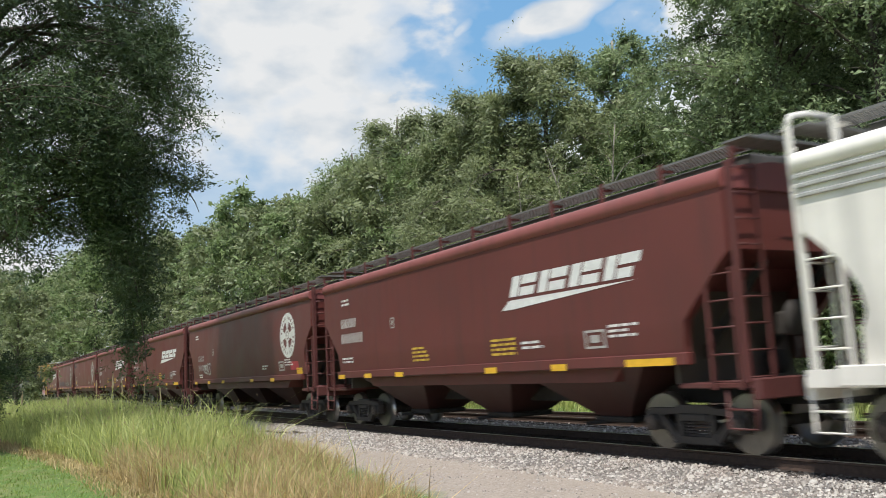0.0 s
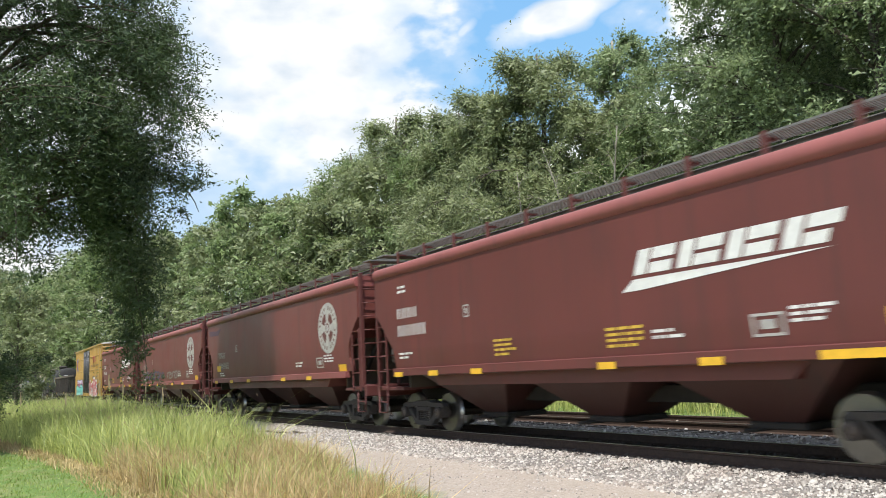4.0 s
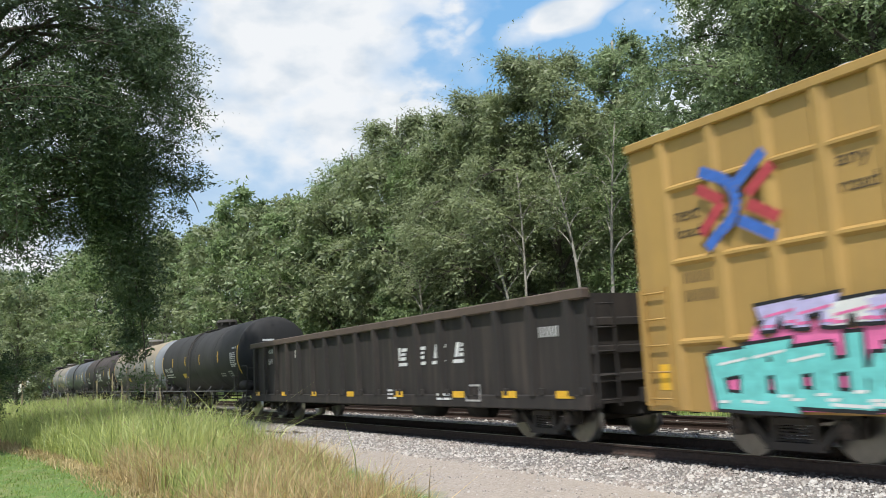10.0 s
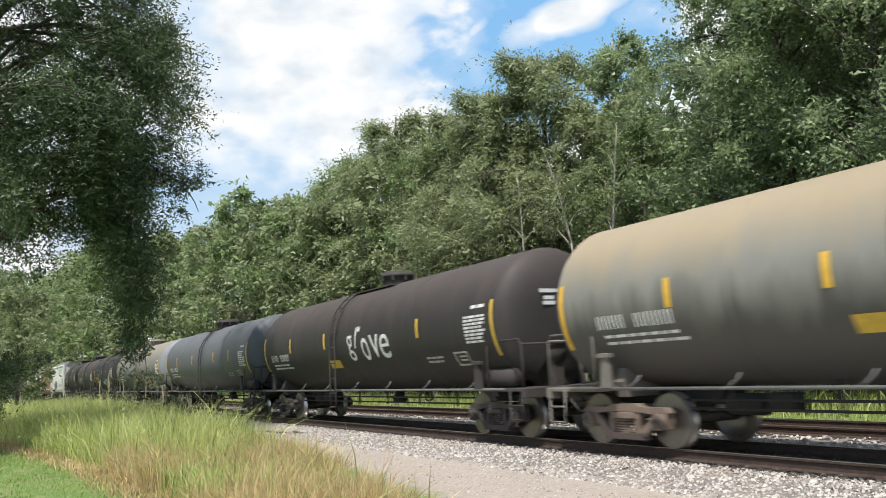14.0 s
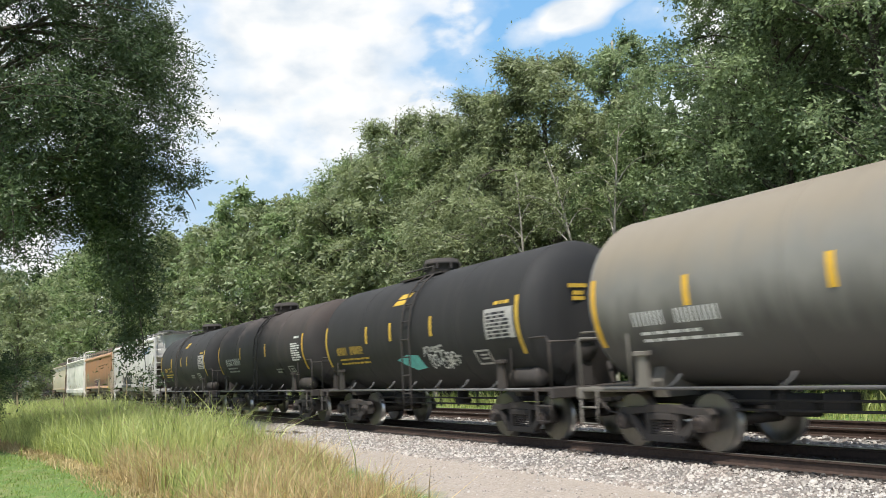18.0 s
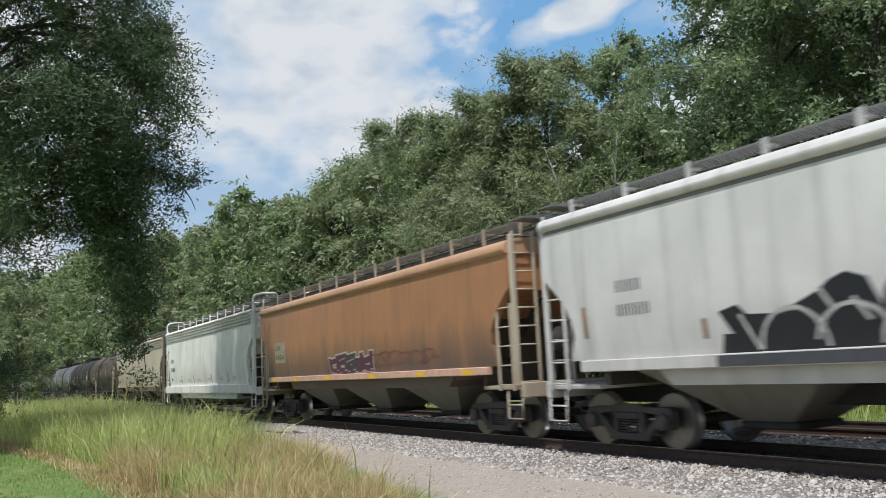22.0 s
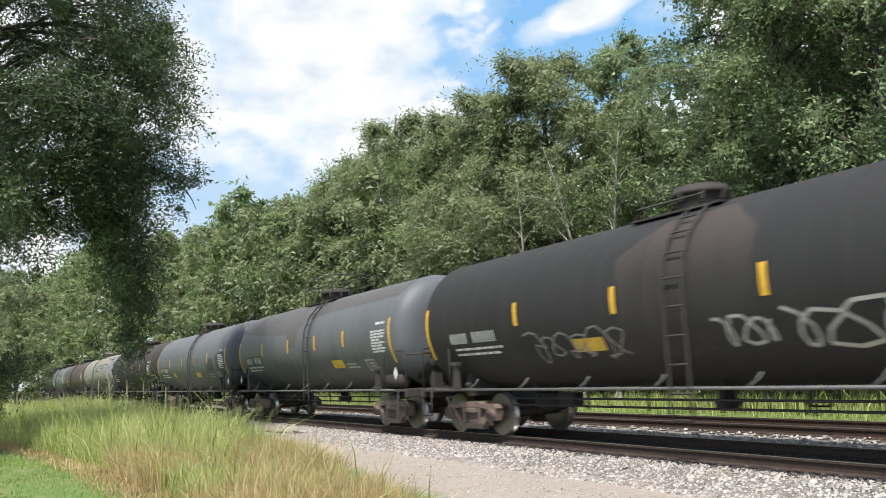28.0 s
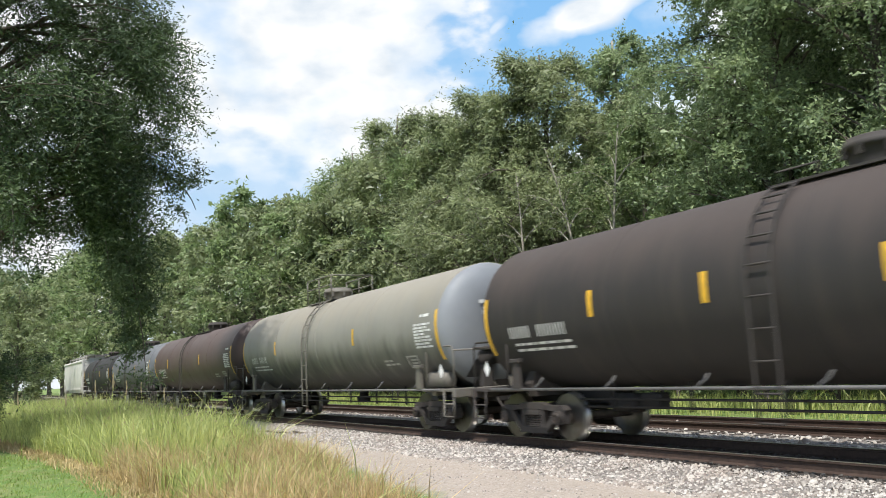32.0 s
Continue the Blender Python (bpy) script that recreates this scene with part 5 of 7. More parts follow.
    # ends: platform, corner posts, ladders, brake gear
    for e in (-1, 1):
        bm = bmesh.new()
        x0, x1 = sorted((e * (a - 1.25), e * (half - 0.38)))
        box(bm, x0, x1, -1.5, 1.5, 1.02, 1.10, 0.015)
        box(bm, min(e * (half - 0.5), e * (half - 0.36)), max(e * (half - 0.5), e * (half - 0.36)), -1.52, 1.52, 0.86, 1.16, 0.02)
        part("end_platform", bm, gear, car)
        # dark plate added to put shade into the hollow end
        bm = bmesh.new()
        x0, x1 = sorted((e * (a - 1.42), e * (a - 1.36)))
        box(bm, x0, x1, -1.38, 1.38, 1.08, 2.62)
        part("shear_plate", bm, "bay_dark", car, "added dark plate that stands in for shade in the hollow end")
        for y in (-0.75, 0.75):
            bm = bmesh.new()
            prism(bm, [(e * (a - 1.9), 1.1), (e * (a - 1.7), 1.1), (e * (a + 0.0), 2.85), (e * (a - 0.2), 2.85)], y - 0.03, y + 0.03, "y")
            part("end_brace", bm, "under", car)
        for s in (-1, 1):
            bm = bmesh.new()
            xc = e * (a + 0.08)
            box(bm, xc - 0.035, xc + 0.035, s * 1.53 - 0.035, s * 1.53 + 0.035, 1.1, zb - (0.02 if cage else 0.34), 0.01)
            if cage:
                tube(bm, [(xc, s * 1.53, zb - 0.04), (xc, s * 1.45, zb + 0.11), (xc, s * 1.1, zb + 0.18), (xc, s * 0.6, zb + 0.18)], 0.045, 6)
            part("corner_post", bm, rail_mat, car)
            ladder(car, rail_mat, xc, s * 1.47 if s > 0 else -1.47, 1.05, e1 + 0.1, "y", -0.5 * s, "end_ladder")
            ladder(car, rail_mat, e * (a - 0.5), s * 1.57, 1.0, 2.75, "x", 0.5 * e, "side_ladder")
            bm = bmesh.new()
            tube(bm, [(e * (half - 0.95), s * 1.5, 1.0), (e * (half - 0.95), s * 1.52, 0.45), (e * (half - 0.45), s * 1.52, 0.45), (e * (half - 0.45), s * 1.5, 1.0)], 0.025, 5)
            tube(bm, [(e * (half - 0.95), s * 1.51, 0.72), (e * (half - 0.45), s * 1.51, 0.72)], 0.02, 5)
            part("sill_step", bm, rail_mat, car)
    bm = bmesh.new()
    lathe(bm, [(-0.02, 0.02), (-0.02, 0.27), (0.02, 0.27), (0.02, 0.02)], (half - 0.55, -0.35, 2.0), "x", 20)
    tube(bm, [(half - 0.56, -0.35, 2.0), (half - 0.56, -0.35, 1.1)], 0.03, 6)
    box(bm, half - 0.8, half - 0.55, -0.5, -0.2, 1.75, 2.1, 0.03)
    part("hand_brake", bm, "steel_dark", car)
    bm = bmesh.new()
    lathe(bm, [(-0.45, 0.02), (-0.45, 0.2), (0.45, 0.2), (0.45, 0.02)], (a - 1.6, 0.8, 1.35), "x", 14)
    part("air_reservoir", bm, "under", car)
    coupler(car, half)
    for e in (-1, 1):
        truck(car, e * (half - 2.05))
    return car, half


def company_hopper(i, cross, seed):
    car, half = hopper(i, "covered_hopper", "weathered brown-red covered hopper with white slanted mark" if not cross else "long brown-red covered hopper with round white emblem", "brown_faded" if i in (5, 6, 7) else "brown", "brown_lip", curved=cross, gear="brown_gear", sill_mat="brown_lip" if i in (5, 6, 7) else None)
    f = car_side(cross)
    if cross:
        round_mark(car, half - 2.88, 2.9, 0.77, f, "white" if seed == 2 else "mark_grey")
        reflectors(car, [-half + 2.2, -half + 4.6, -half + 7.0, half - 7.0, half - 4.5], 1.36, flat(-1.636))
        decal("yellow_plate", [rect(half - 2.2, half - 1.65, 1.58, 1.78)], "yellow", car, f)
    else:
        slab_logo(car, half - 6.2, 2.85, 3.75, 0.40, f)
        reflectors(car, [-half + 1.9, -half + 3.7, -half + 5.6, half - 7.0, half - 4.7], 1.36, flat(-1.636))
        reflectors(car, [half - 2.35], 1.38, flat(-1.636), 1.1)
        text_lines(car, -half + 6.3, -half + 7.1, 2.05, 4, 0.05, f, "mark_yellow", seed)
        text_lines(car, half - 7.0, half - 6.1, 2.05, 4, 0.05, f, "mark_yellow", seed + 1)
    nx, nz = (2.5, 2.40) if cross else (1.9, 2.80)
    tone = "mark_grey" if cross else "white"
    number_bars(car, -half + nx, nz, 4, 0.25, f, tone, w=0.21, gap=0.32)
    number_bars(car, -half + nx, nz - 0.44, 6, 0.27, f, tone, w=0.19, gap=0.34)
    text_lines(car, -half + nx, -half + nx + 0.8, nz - 0.6 if cross else 1.95, 2, 0.05, f, seed=seed + 2)
    text_lines(car, -half + 1.95, -half + 2.5, 3.62, 2, 0.06, f, seed=seed + 3)
    x = -half + 5.15
    decal("tab", [rect(x, x + 0.22, 2.60, 2.63), rect(x, x + 0.22, 2.84, 2.87), rect(x, x + 0.03, 2.63, 2.84), rect(x + 0.19, x + 0.22, 2.63, 2.84), rect(x + 0.07, x + 0.15, 2.68, 2.79)], "mark_grey", car, f)
    text_lines(car, half - 5.9, half - 5.2, 1.95, 2, 0.05, f, seed=seed + 4)
    x = half - 3.95
    decal("data_frame", [rect(x, x + 0.55, 1.72, 1.76), rect(x, x + 0.55, 2.0, 2.04), rect(x, x + 0.05, 1.76, 2.0), rect(x + 0.5, x + 0.55, 1.76, 2.0), rect(x + 0.14, x + 0.4, 1.82, 1.95)], "mark_grey", car, f)
    text_lines(car, half - 3.3, half - 2.5, 2.1, 3, 0.045, f, seed=seed + 5)
    return car, half


# front to back
car, half = hopper(0, "covered_hopper", "clean white covered hopper with round-topped end rails", "white_new", "white_new", (3.85, 4.1), (1.04, 1.3), True, True, None, True, True, "grating", bay_mat="bay_grey")
company_hopper(1, False, 1)
car, half = company_hopper(2, True, 2)
decal("red_notice", [rect(half - 2.75, half - 1.95, 1.72, 2.0)], "red", car, car_side(True))
scribble(car, -5.7, -4.4, 1.75, 2.3, 4, "mark_grey", car_side(True), 3, label="pale sprayed tag")
company_hopper(3, False, 3)
car, half = company_hopper(4, False, 4)
decal("yellow_plate", [rect(half - 1.95, half - 1.6, 1.75, 1.98)], "yellow", car, flat())
car, half = company_hopper(5, True, 5)
decal("yellow_plate", [rect(-6.95, -6.35, 1.86, 2.1)], "yellow", car, car_side(True))
decal("blue_smear", [[(-8.1, 3.45), (-6.6, 3.42), (-6.2, 3.7), (-7.0, 3.62), (-8.2, 3.7)]], "blue_stain", car, car_side(True), 0.006)
car, half = company_hopper(6, True, 6)
scribble(car, -6.6, -0.6, 1.68, 2.2, 10, "faded_blue", car_side(True), 7, 0.10, label="long faded blue sprayed tag")
scribble(car, 0.2, 3.6, 1.68, 2.15, 5, "faded_white", car_side(True), 8, 0.07, label="faded grey sprayed tag")
company_hopper(7, False, 7)


# -- boxcar --
def boxcar(i):
    car, half = make_car(i, "boxcar", "tall yellow ribbed boxcar with black doors and graffiti", "boxcar")
    a, yb, yo = 9.3, 1.52, 1.585
    for s in (-1, 1):
        y0, y1 = sorted((s * (yb - 0.06), s * yb))
        for x0, x1 in ((-a, -2.35), (2.25, a)):
            bm = bmesh.new()
            box(bm, x0, x1, y0, y1, 0.68, 4.95)
            part("side_panel", bm, "yellow_box", car)
        bm = bmesh.new()
        box(bm, -2.35, 2.25, min(s * (yb - 0.3), s * (yb - 0.24)), max(s * (yb - 0.3), s * (yb - 0.24)), 0.95, 4.95)
        part("inner_panel", bm, "under", car)
        bm = bmesh.new()
        box(bm, -2.35, 2.25, y0, y1, 4.82, 4.95)
        part("door_header", bm, "yellow_box", car)
    bm = bmesh.new()
    box(bm, -a + 0.03, a - 0.03, -yb + 0.02, yb - 0.02, 0.95, 1.1)
    part("floor", bm, "under", car)
    xs = [2.35, 3.02, 3.9, 4.75, 5.62, 6.5, 7.45, 8.45]
    for s in (-1, 1):
        for x in xs + [-q - 0.1 for q in xs]:
            share("boxpost%d" % s, "side_post", car, (x, s * yb, 0), lambda b: prism(b, [(-0.13, 0), (-0.06, s * 0.075), (0.06, s * 0.075), (0.13, 0)], 0.7, 4.9, "z"), "yellow_box")
        for z in (1.72, 2.95, 4.1):
            for x0, x1 in ((-8.55, -2.4), (2.3, 8.45)):
                bm = bmesh.new()
                prism(bm, [(s * yb, z - 0.07), (s * (yb + 0.06), z - 0.02), (s * (yb + 0.06), z + 0.02), (s * yb, z + 0.06)], x0, x1, "x")
                part("side_rib", bm, "yellow_box", car)
        bm = bmesh.new()
        y0, y1 = sorted((s * (yb - 0.02), s * (yb + 0.09)))
        box(bm, -a - 0.02, a + 0.02, y0, y1, 4.88, 5.02, 0.015)
        part("top_chord", bm, "yellow_box", car)
        bm = bmesh.new()
        y0, y1 = sorted((s * (yb - 0.05), s * (yb + 0.03)))
        box(bm, -3.1, 3.1, y0, y1, 0.66, 0.92, 0.01)
        for k in range(14):
            box(bm, -2.9 + k * 0.43, -2.78 + k * 0.43, min(s * (yb + 0.03), s * (yb + 0.06)), max(s * (yb + 0.03), s * (yb + 0.06)), 0.68, 0.90)
        part("door_track", bm, "yellow_box", car)
        for x0, x1 in ((-2.3, -0.04), (0.0, 2.2)):
            bm = bmesh.new()
            y0, y1 = sorted((s * (yb - 0.08), s * (yb + 0.02)))
            box(bm, x0, x1, y0, y1, 0.98, 4.80, 0.02)
            door = part("plug_door", bm, "black_door", car)
            for z in (1.5, 2.35, 3.45):
                bm = bmesh.new()
                box(bm, x0 + 0.03, x1 - 0.03, min(s * (yb + 0.02), s * (yb + 0.07)), max(s * (yb + 0.02), s * (yb + 0.07)), z - 0.04, z + 0.04, 0.01)
                part("door_rib", bm, "black_door", door)
            for q in (0.22, 0.5, 0.78):
                bm = bmesh.new()
                x = x0 + (x1 - x0) * q
                tube(bm, [(x, s * (yb + 0.10), 1.0), (x, s * (yb + 0.10), 4.7)], 0.032, 6)
                for z in (1.3, 2.0, 3.0, 4.2):
                    box(bm, x - 0.06, x + 0.06, min(s * (yb + 0.02), s * (yb + 0.12)), max(s * (yb + 0.02), s * (yb + 0.12)), z - 0.05, z + 0.05)
                part("locking_bar", bm, "bar_grey", door)
    bm = bmesh.new()
    prism(bm, [(-1.58, 4.98), (-1.56, 5.03), (0, 5.16), (1.56, 5.03), (1.58, 4.98)], -a, a, "x")
    for k in range(17):
        x = -a + 0.6 + k * 1.13
        prism(bm, [(-1.5, 5.02), (-1.5, 5.07), (0, 5.2), (1.5, 5.07), (1.5, 5.02)], x - 0.04, x + 0.04, "x")
    part("roof", bm, "white_car", car, "pale galvanised ribbed roof")
    for e in (-1, 1):
        bm = bmesh.new()
        box(bm, min(e * (a - 0.06), e * a), max(e * (a - 0.06), e * a), -yb, yb, 0.75, 4.98)
        wall = part("corrugated_end", bm, "yellow_box", car)
        for k in range(12):
            share("boxend%d" % e, "end_rib", wall, (e * a, 0, 1.05 + k * 0.33), lambda b: prism(b, [(0, -0.13), (e * 0.08, -0.05), (e * 0.08, 0.05), (0, 0.13)], -yb + 0.12, yb - 0.12, "y"), "yellow_box")
        for s in (-1, 1):
            ladder(car, "yellow_box", e * (a - 0.12), s * (yb + 0.06), 0.75, 2.6, "x", -0.5 * e, "side_ladder")
            ladder(car, "yellow_box", e * (a + 0.12), s * 1.42, 0.75, 2.6, "y", -0.5 * s, "end_ladder")
        bm = bmesh.new()
        box(bm, min(e * (a - 0.1), e * (half - 0.35)), max(e * (a - 0.1), e * (half - 0.35)), -0.4, 0.4, 0.72, 1.0, 0.02)
        part("draft_sill", bm, "under", car)
    bm = bmesh.new()
    box(bm, -a, a, -0.3, 0.3, 0.62, 0.96, 0.02)
    for k in range(9):
        box(bm, -8 + k * 2 - 0.08, -8 + k * 2 + 0.08, -1.45, 1.45, 0.72, 0.95)
    part("underframe", bm, "under", car)
    coupler(car, half)
    for e in (-1, 1):
        truck(car, e * (half - 3.05))
    # markings
    f = flat(-yb)
    lift = flat(-yb - 0.075)
    mx, mz = -7.2, 3.68
    def mark(runs, mat, up, label):
        for run in runs:
            decal("crossed_arrow_mark", line([(mx + 0.08 + x, mz + z) for x, z in run], 0.17), mat, car, lift, up, label)
    bend = arch(-0.62, 0.0, 0.62, 0.46, -62, 62)
    mark([[(-0.60, -0.62)] + bend + [(-0.62, 0.55)], [(0.02, 0.22), (0.54, 0.58)], [(0.02, -0.30), (0.60, -0.62)]], "blue", 0.006, "blue crossed stroke")
    mark([[(-0.70, 0.30), (-0.24, 0.02), (-0.68, -0.40)], [(0.66, 0.36), (0.20, 0.03)], [(0.20, -0.10), (0.68, -0.38)]], "red", 0.010, "red arrow stroke")
    letters(car, "any", -5.55, 3.72, 0.2, 0.46, f, "ink")
    letters(car, "road", -5.55, 3.44, 0.2, 0.52, f, "ink")
    letters(car, "next", -8.38, 3.56, 0.18, 0.5, f, "ink")
    letters(car, "load", -8.38, 3.3, 0.18, 0.5, f, "ink")
    decal("red_block_mark", [rect(4.6, 5.55, 3.92, 4.1), rect(4.78, 4.98, 3.55, 3.92), rect(5.3, 5.5, 3.6, 3.92), [(5.65, 3.62), (5.85, 3.62), (6.6, 4.12), (6.4, 4.12)], [(6.45, 3.62), (6.62, 3.62), (5.85, 4.1), (5.68, 4.1)]], "red", car, lift, 0.006)
    letters(car, "RAIL CARPOOLING EXPERTS", 3.3, 3.20, 0.19, 4.9, lift, "ink")
    number_bars(car, -8.3, 2.6, 4, 0.18, f, "ink")
    number_bars(car, -8.3, 2.32, 6, 0.18, f, "ink")
    number_bars(car, 6.85, 2.55, 6, 0.12, f, "ink")
    number_bars(car, 6.85, 2.38, 6, 0.12, f, "ink")
    d = flat(-yb - 0.021)
    for x0 in (-2.05, 0.2):
        text_lines(car, x0, x0 + 1.2, 4.68, 3, 0.075, d, seed=int(x0 * 10), gap=0.5)
        text_lines(car, x0 + 0.05, x0 + 1.2, 4.28, 4, 0.075, d, seed=int(x0 * 10) + 3, gap=0.5)
    for x, z, w, h in ((-1.18, 2.98, 0.26, 0.24), (-1.14, 2.74, 0.24, 0.09), (-0.46, 2.55, 0.15, 0.3), (0.1, 3.3, 0.25, 0.1), (0.1, 3.15, 0.18, 0.1), (-1.5, 1.85, 0.18, 0.2), (0.82, 1.85, 0.26, 0.25), (0.6, 2.18, 0.16, 0.14), (0.95, 2.2, 0.45, 0.1), (-1.5, 2.22, 0.4, 0.1), (1.35, 2.72, 0.75, 0.08), (1.35, 2.58, 0.6, 0.06)):
        decal("placard", [rect(x, x + w, z, z + h)], "mark_grey" if w > 0.4 else "white", car, d)
    for x, z in ((-1.72, 1.8), (0.52, 1.75)):
        decal("placard", [rect(x, x + 0.2, z, z + 0.2)], "orange_red", car, d)
    for x, z, w, h in ((7.95, 1.05, 0.42, 0.5), (7.6, 0.75, 0.7, 0.2), (-9.0, 1.0, 0.35, 0.4)):
        decal("reflector", [rect(x, x + w, z, z + h)], "yellow", car, f)
    g = flat(-yb - 0.082)
    block_graffiti(car, 2.5, g, 31)
    scribble(car, -2.1, -1.4, 1.2, 2.0, 3, "dusty_pink", flat(-yb - 0.075), 34, 0.06, label="pale sprayed scrawl on the door")
    scribble(car, 1.3, 2.1, 1.1, 2.0, 3, "mark_grey", flat(-yb - 0.075), 35, 0.06, label="pale sprayed scrawl on the door")
    graffiti(car, -7.75, -2.6, 0.72, 1.72, 9, ["teal", "teal", "teal"], "ink", g, 32, "pink", "white", label="teal and lilac graffiti in a pink cloud")
    graffiti(car, -6.9, -2.7, 1.78, 2.15, 8, ["lilac", "lilac", "white"], "ink", flat(-yb - 0.1), 33, None, "pink", name="graffiti", label="small lilac lettering above the larger graffiti")


boxcar(8)


# -- gondola --
def gondola(i):
    car, half = make_car(i, "gondola_car", "long dirty black open gondola with upright side ribs", "gondola car")
    a = 10.05
    for s in (-1, 1):
        bm = bmesh.new()
        y0, y1 = sorted((s * 1.42, s * 1.48))
        box(bm, -a, a, y0, y1, 0.75, 2.7)
        side = part("side_sheet", bm, "gondola", car)
        bm = bmesh.new()
        y0, y1 = sorted((s * 1.38, s * 1.60))
        box(bm, -a - 0.03, a + 0.03, y0, y1, 2.62, 2.82, 0.025)
        part("top_chord", bm, "chord_rust", car)
        bm = bmesh.new()
        y0, y1 = sorted((s * 1.40, s * 1.58))
        box(bm, -a, a, y0, y1, 0.65, 0.92, 0.02)
        part("side_sill", bm, "gondola", car)
        for k in range(17):
            x = -a + 0.45 + k * (2 * a - 0.9) / 16
            share("gonpost%d" % s, "side_post", side, (x, s * 1.48, 0), lambda b: prism(b, [(-0.12, 0), (-0.08, s * 0.125), (0.08, s * 0.125), (0.12, 0)], 0.9, 2.64, "z"), "gondola")
            share("gontie%d" % s, "stake_pocket", side, (x + 0.28, s * 1.58, 0.98), lambda b: box(b, -0.07, 0.07, -0.02, 0.03, -0.07, 0.07, 0.01), "gondola")
    for e in (-1, 1):
        bm = bmesh.new()
        box(bm, min(e * (a - 0.06), e * a), max(e * (a - 0.06), e * a), -1.45, 1.45, 0.75, 2.72)
        for z in (1.2, 1.7, 2.2):
            box(bm, min(e * a, e * (a + 0.12)), max(e * a, e * (a + 0.12)), -1.45, 1.45, z - 0.08, z + 0.08, 0.02)
        part("end_wall", bm, "gondola", car)
        for s in (-1, 1):
            ladder(car, "gondola", e * (a + 0.14), s * 1.42, 0.7, 2.6, "y", -0.45 * s, "end_ladder")
        bm = bmesh.new()
        box(bm, min(e * (a - 0.1), e * (half - 0.35)), max(e * (a - 0.1), e * (half - 0.35)), -0.4, 0.4, 0.72, 1.0, 0.02)
        part("draft_sill", bm, "under", car)
    bm = bmesh.new()
    box(bm, -a + 0.05, a - 0.05, -1.43, 1.43, 1.0, 1.08)
    part("floor", bm, "gondola", car)
    bm = bmesh.new()
    box(bm, -a, a, -0.35, 0.35, 0.5, 0.95, 0.02)
    for k in range(10):
        box(bm, -9 + k * 2 - 0.08, -9 + k * 2 + 0.08, -1.4, 1.4, 0.62, 0.95)
    lathe(bm, [(-0.6, 0.02), (-0.6, 0.22), (0.6, 0.22), (0.6, 0.02)], (2.6, -0.7, 0.55), "x", 14)
    lathe(bm, [(-0.4, 0.02), (-0.4, 0.2), (0.4, 0.2), (0.4, 0.02)], (5.0, -0.6, 0.55), "x", 14)
    part("underframe", bm, "under", car)
    coupler(car, half)
    for e in (-1, 1):
        truck(car, e * (half - 2.75))
    f = flat(-1.585)
    g = flat(-1.48)
    polys = []
    for k in range(4):
        x = 2.4 + k * 0.98
        polys += [rect(x, x + 0.16, 1.76, 2.08, 0.1), rect(x + 0.2, x + 0.5, 1.76, 1.84, 0.03), rect(x + 0.28, x + 0.58, 1.98, 2.06, 0.03), rect(x + 0.24, x + 0.5, 1.88, 1.94, 0.02), rect(x - 0.1, x + 0.55, 1.62, 1.70, 0.04)]
    decal("company_mark", polys, "white", car, g, 0.007, "row of white slanted slabs")
    reflectors(car, [-9.2, -6.2, -3.4, -0.45, 2.6, 5.6, 7.6, 9.4], 0.86, f, 0.5, 0.14)
    x = 5.9
    decal("data_frame", [rect(x, x + 0.62, 0.78, 0.82), rect(x, x + 0.62, 1.10, 1.14), rect(x, x + 0.04, 0.82, 1.10), rect(x + 0.58, x + 0.62, 0.82, 1.10)], "mark_grey", car, f, 0.008)
    number_bars(car, -8.1, 2.36, 4, 0.15, g, w=0.13)
    number_bars(car, -8.2, 1.97, 4, 0.2, g, w=0.15)
    number_bars(car, 8.6, 2.0, 4, 0.2, g)
    text_lines(car, 4.6, 5.3, 0.95, 2, 0.05, f, seed=5)
    text_lines(car, 2.0, 2.5, 1.05, 3, 0.05, f, seed=6)
    decal("tab", [rect(-5.32, -5.08, 2.12, 2.38)], "mark_grey", car, g)


gondola(9)


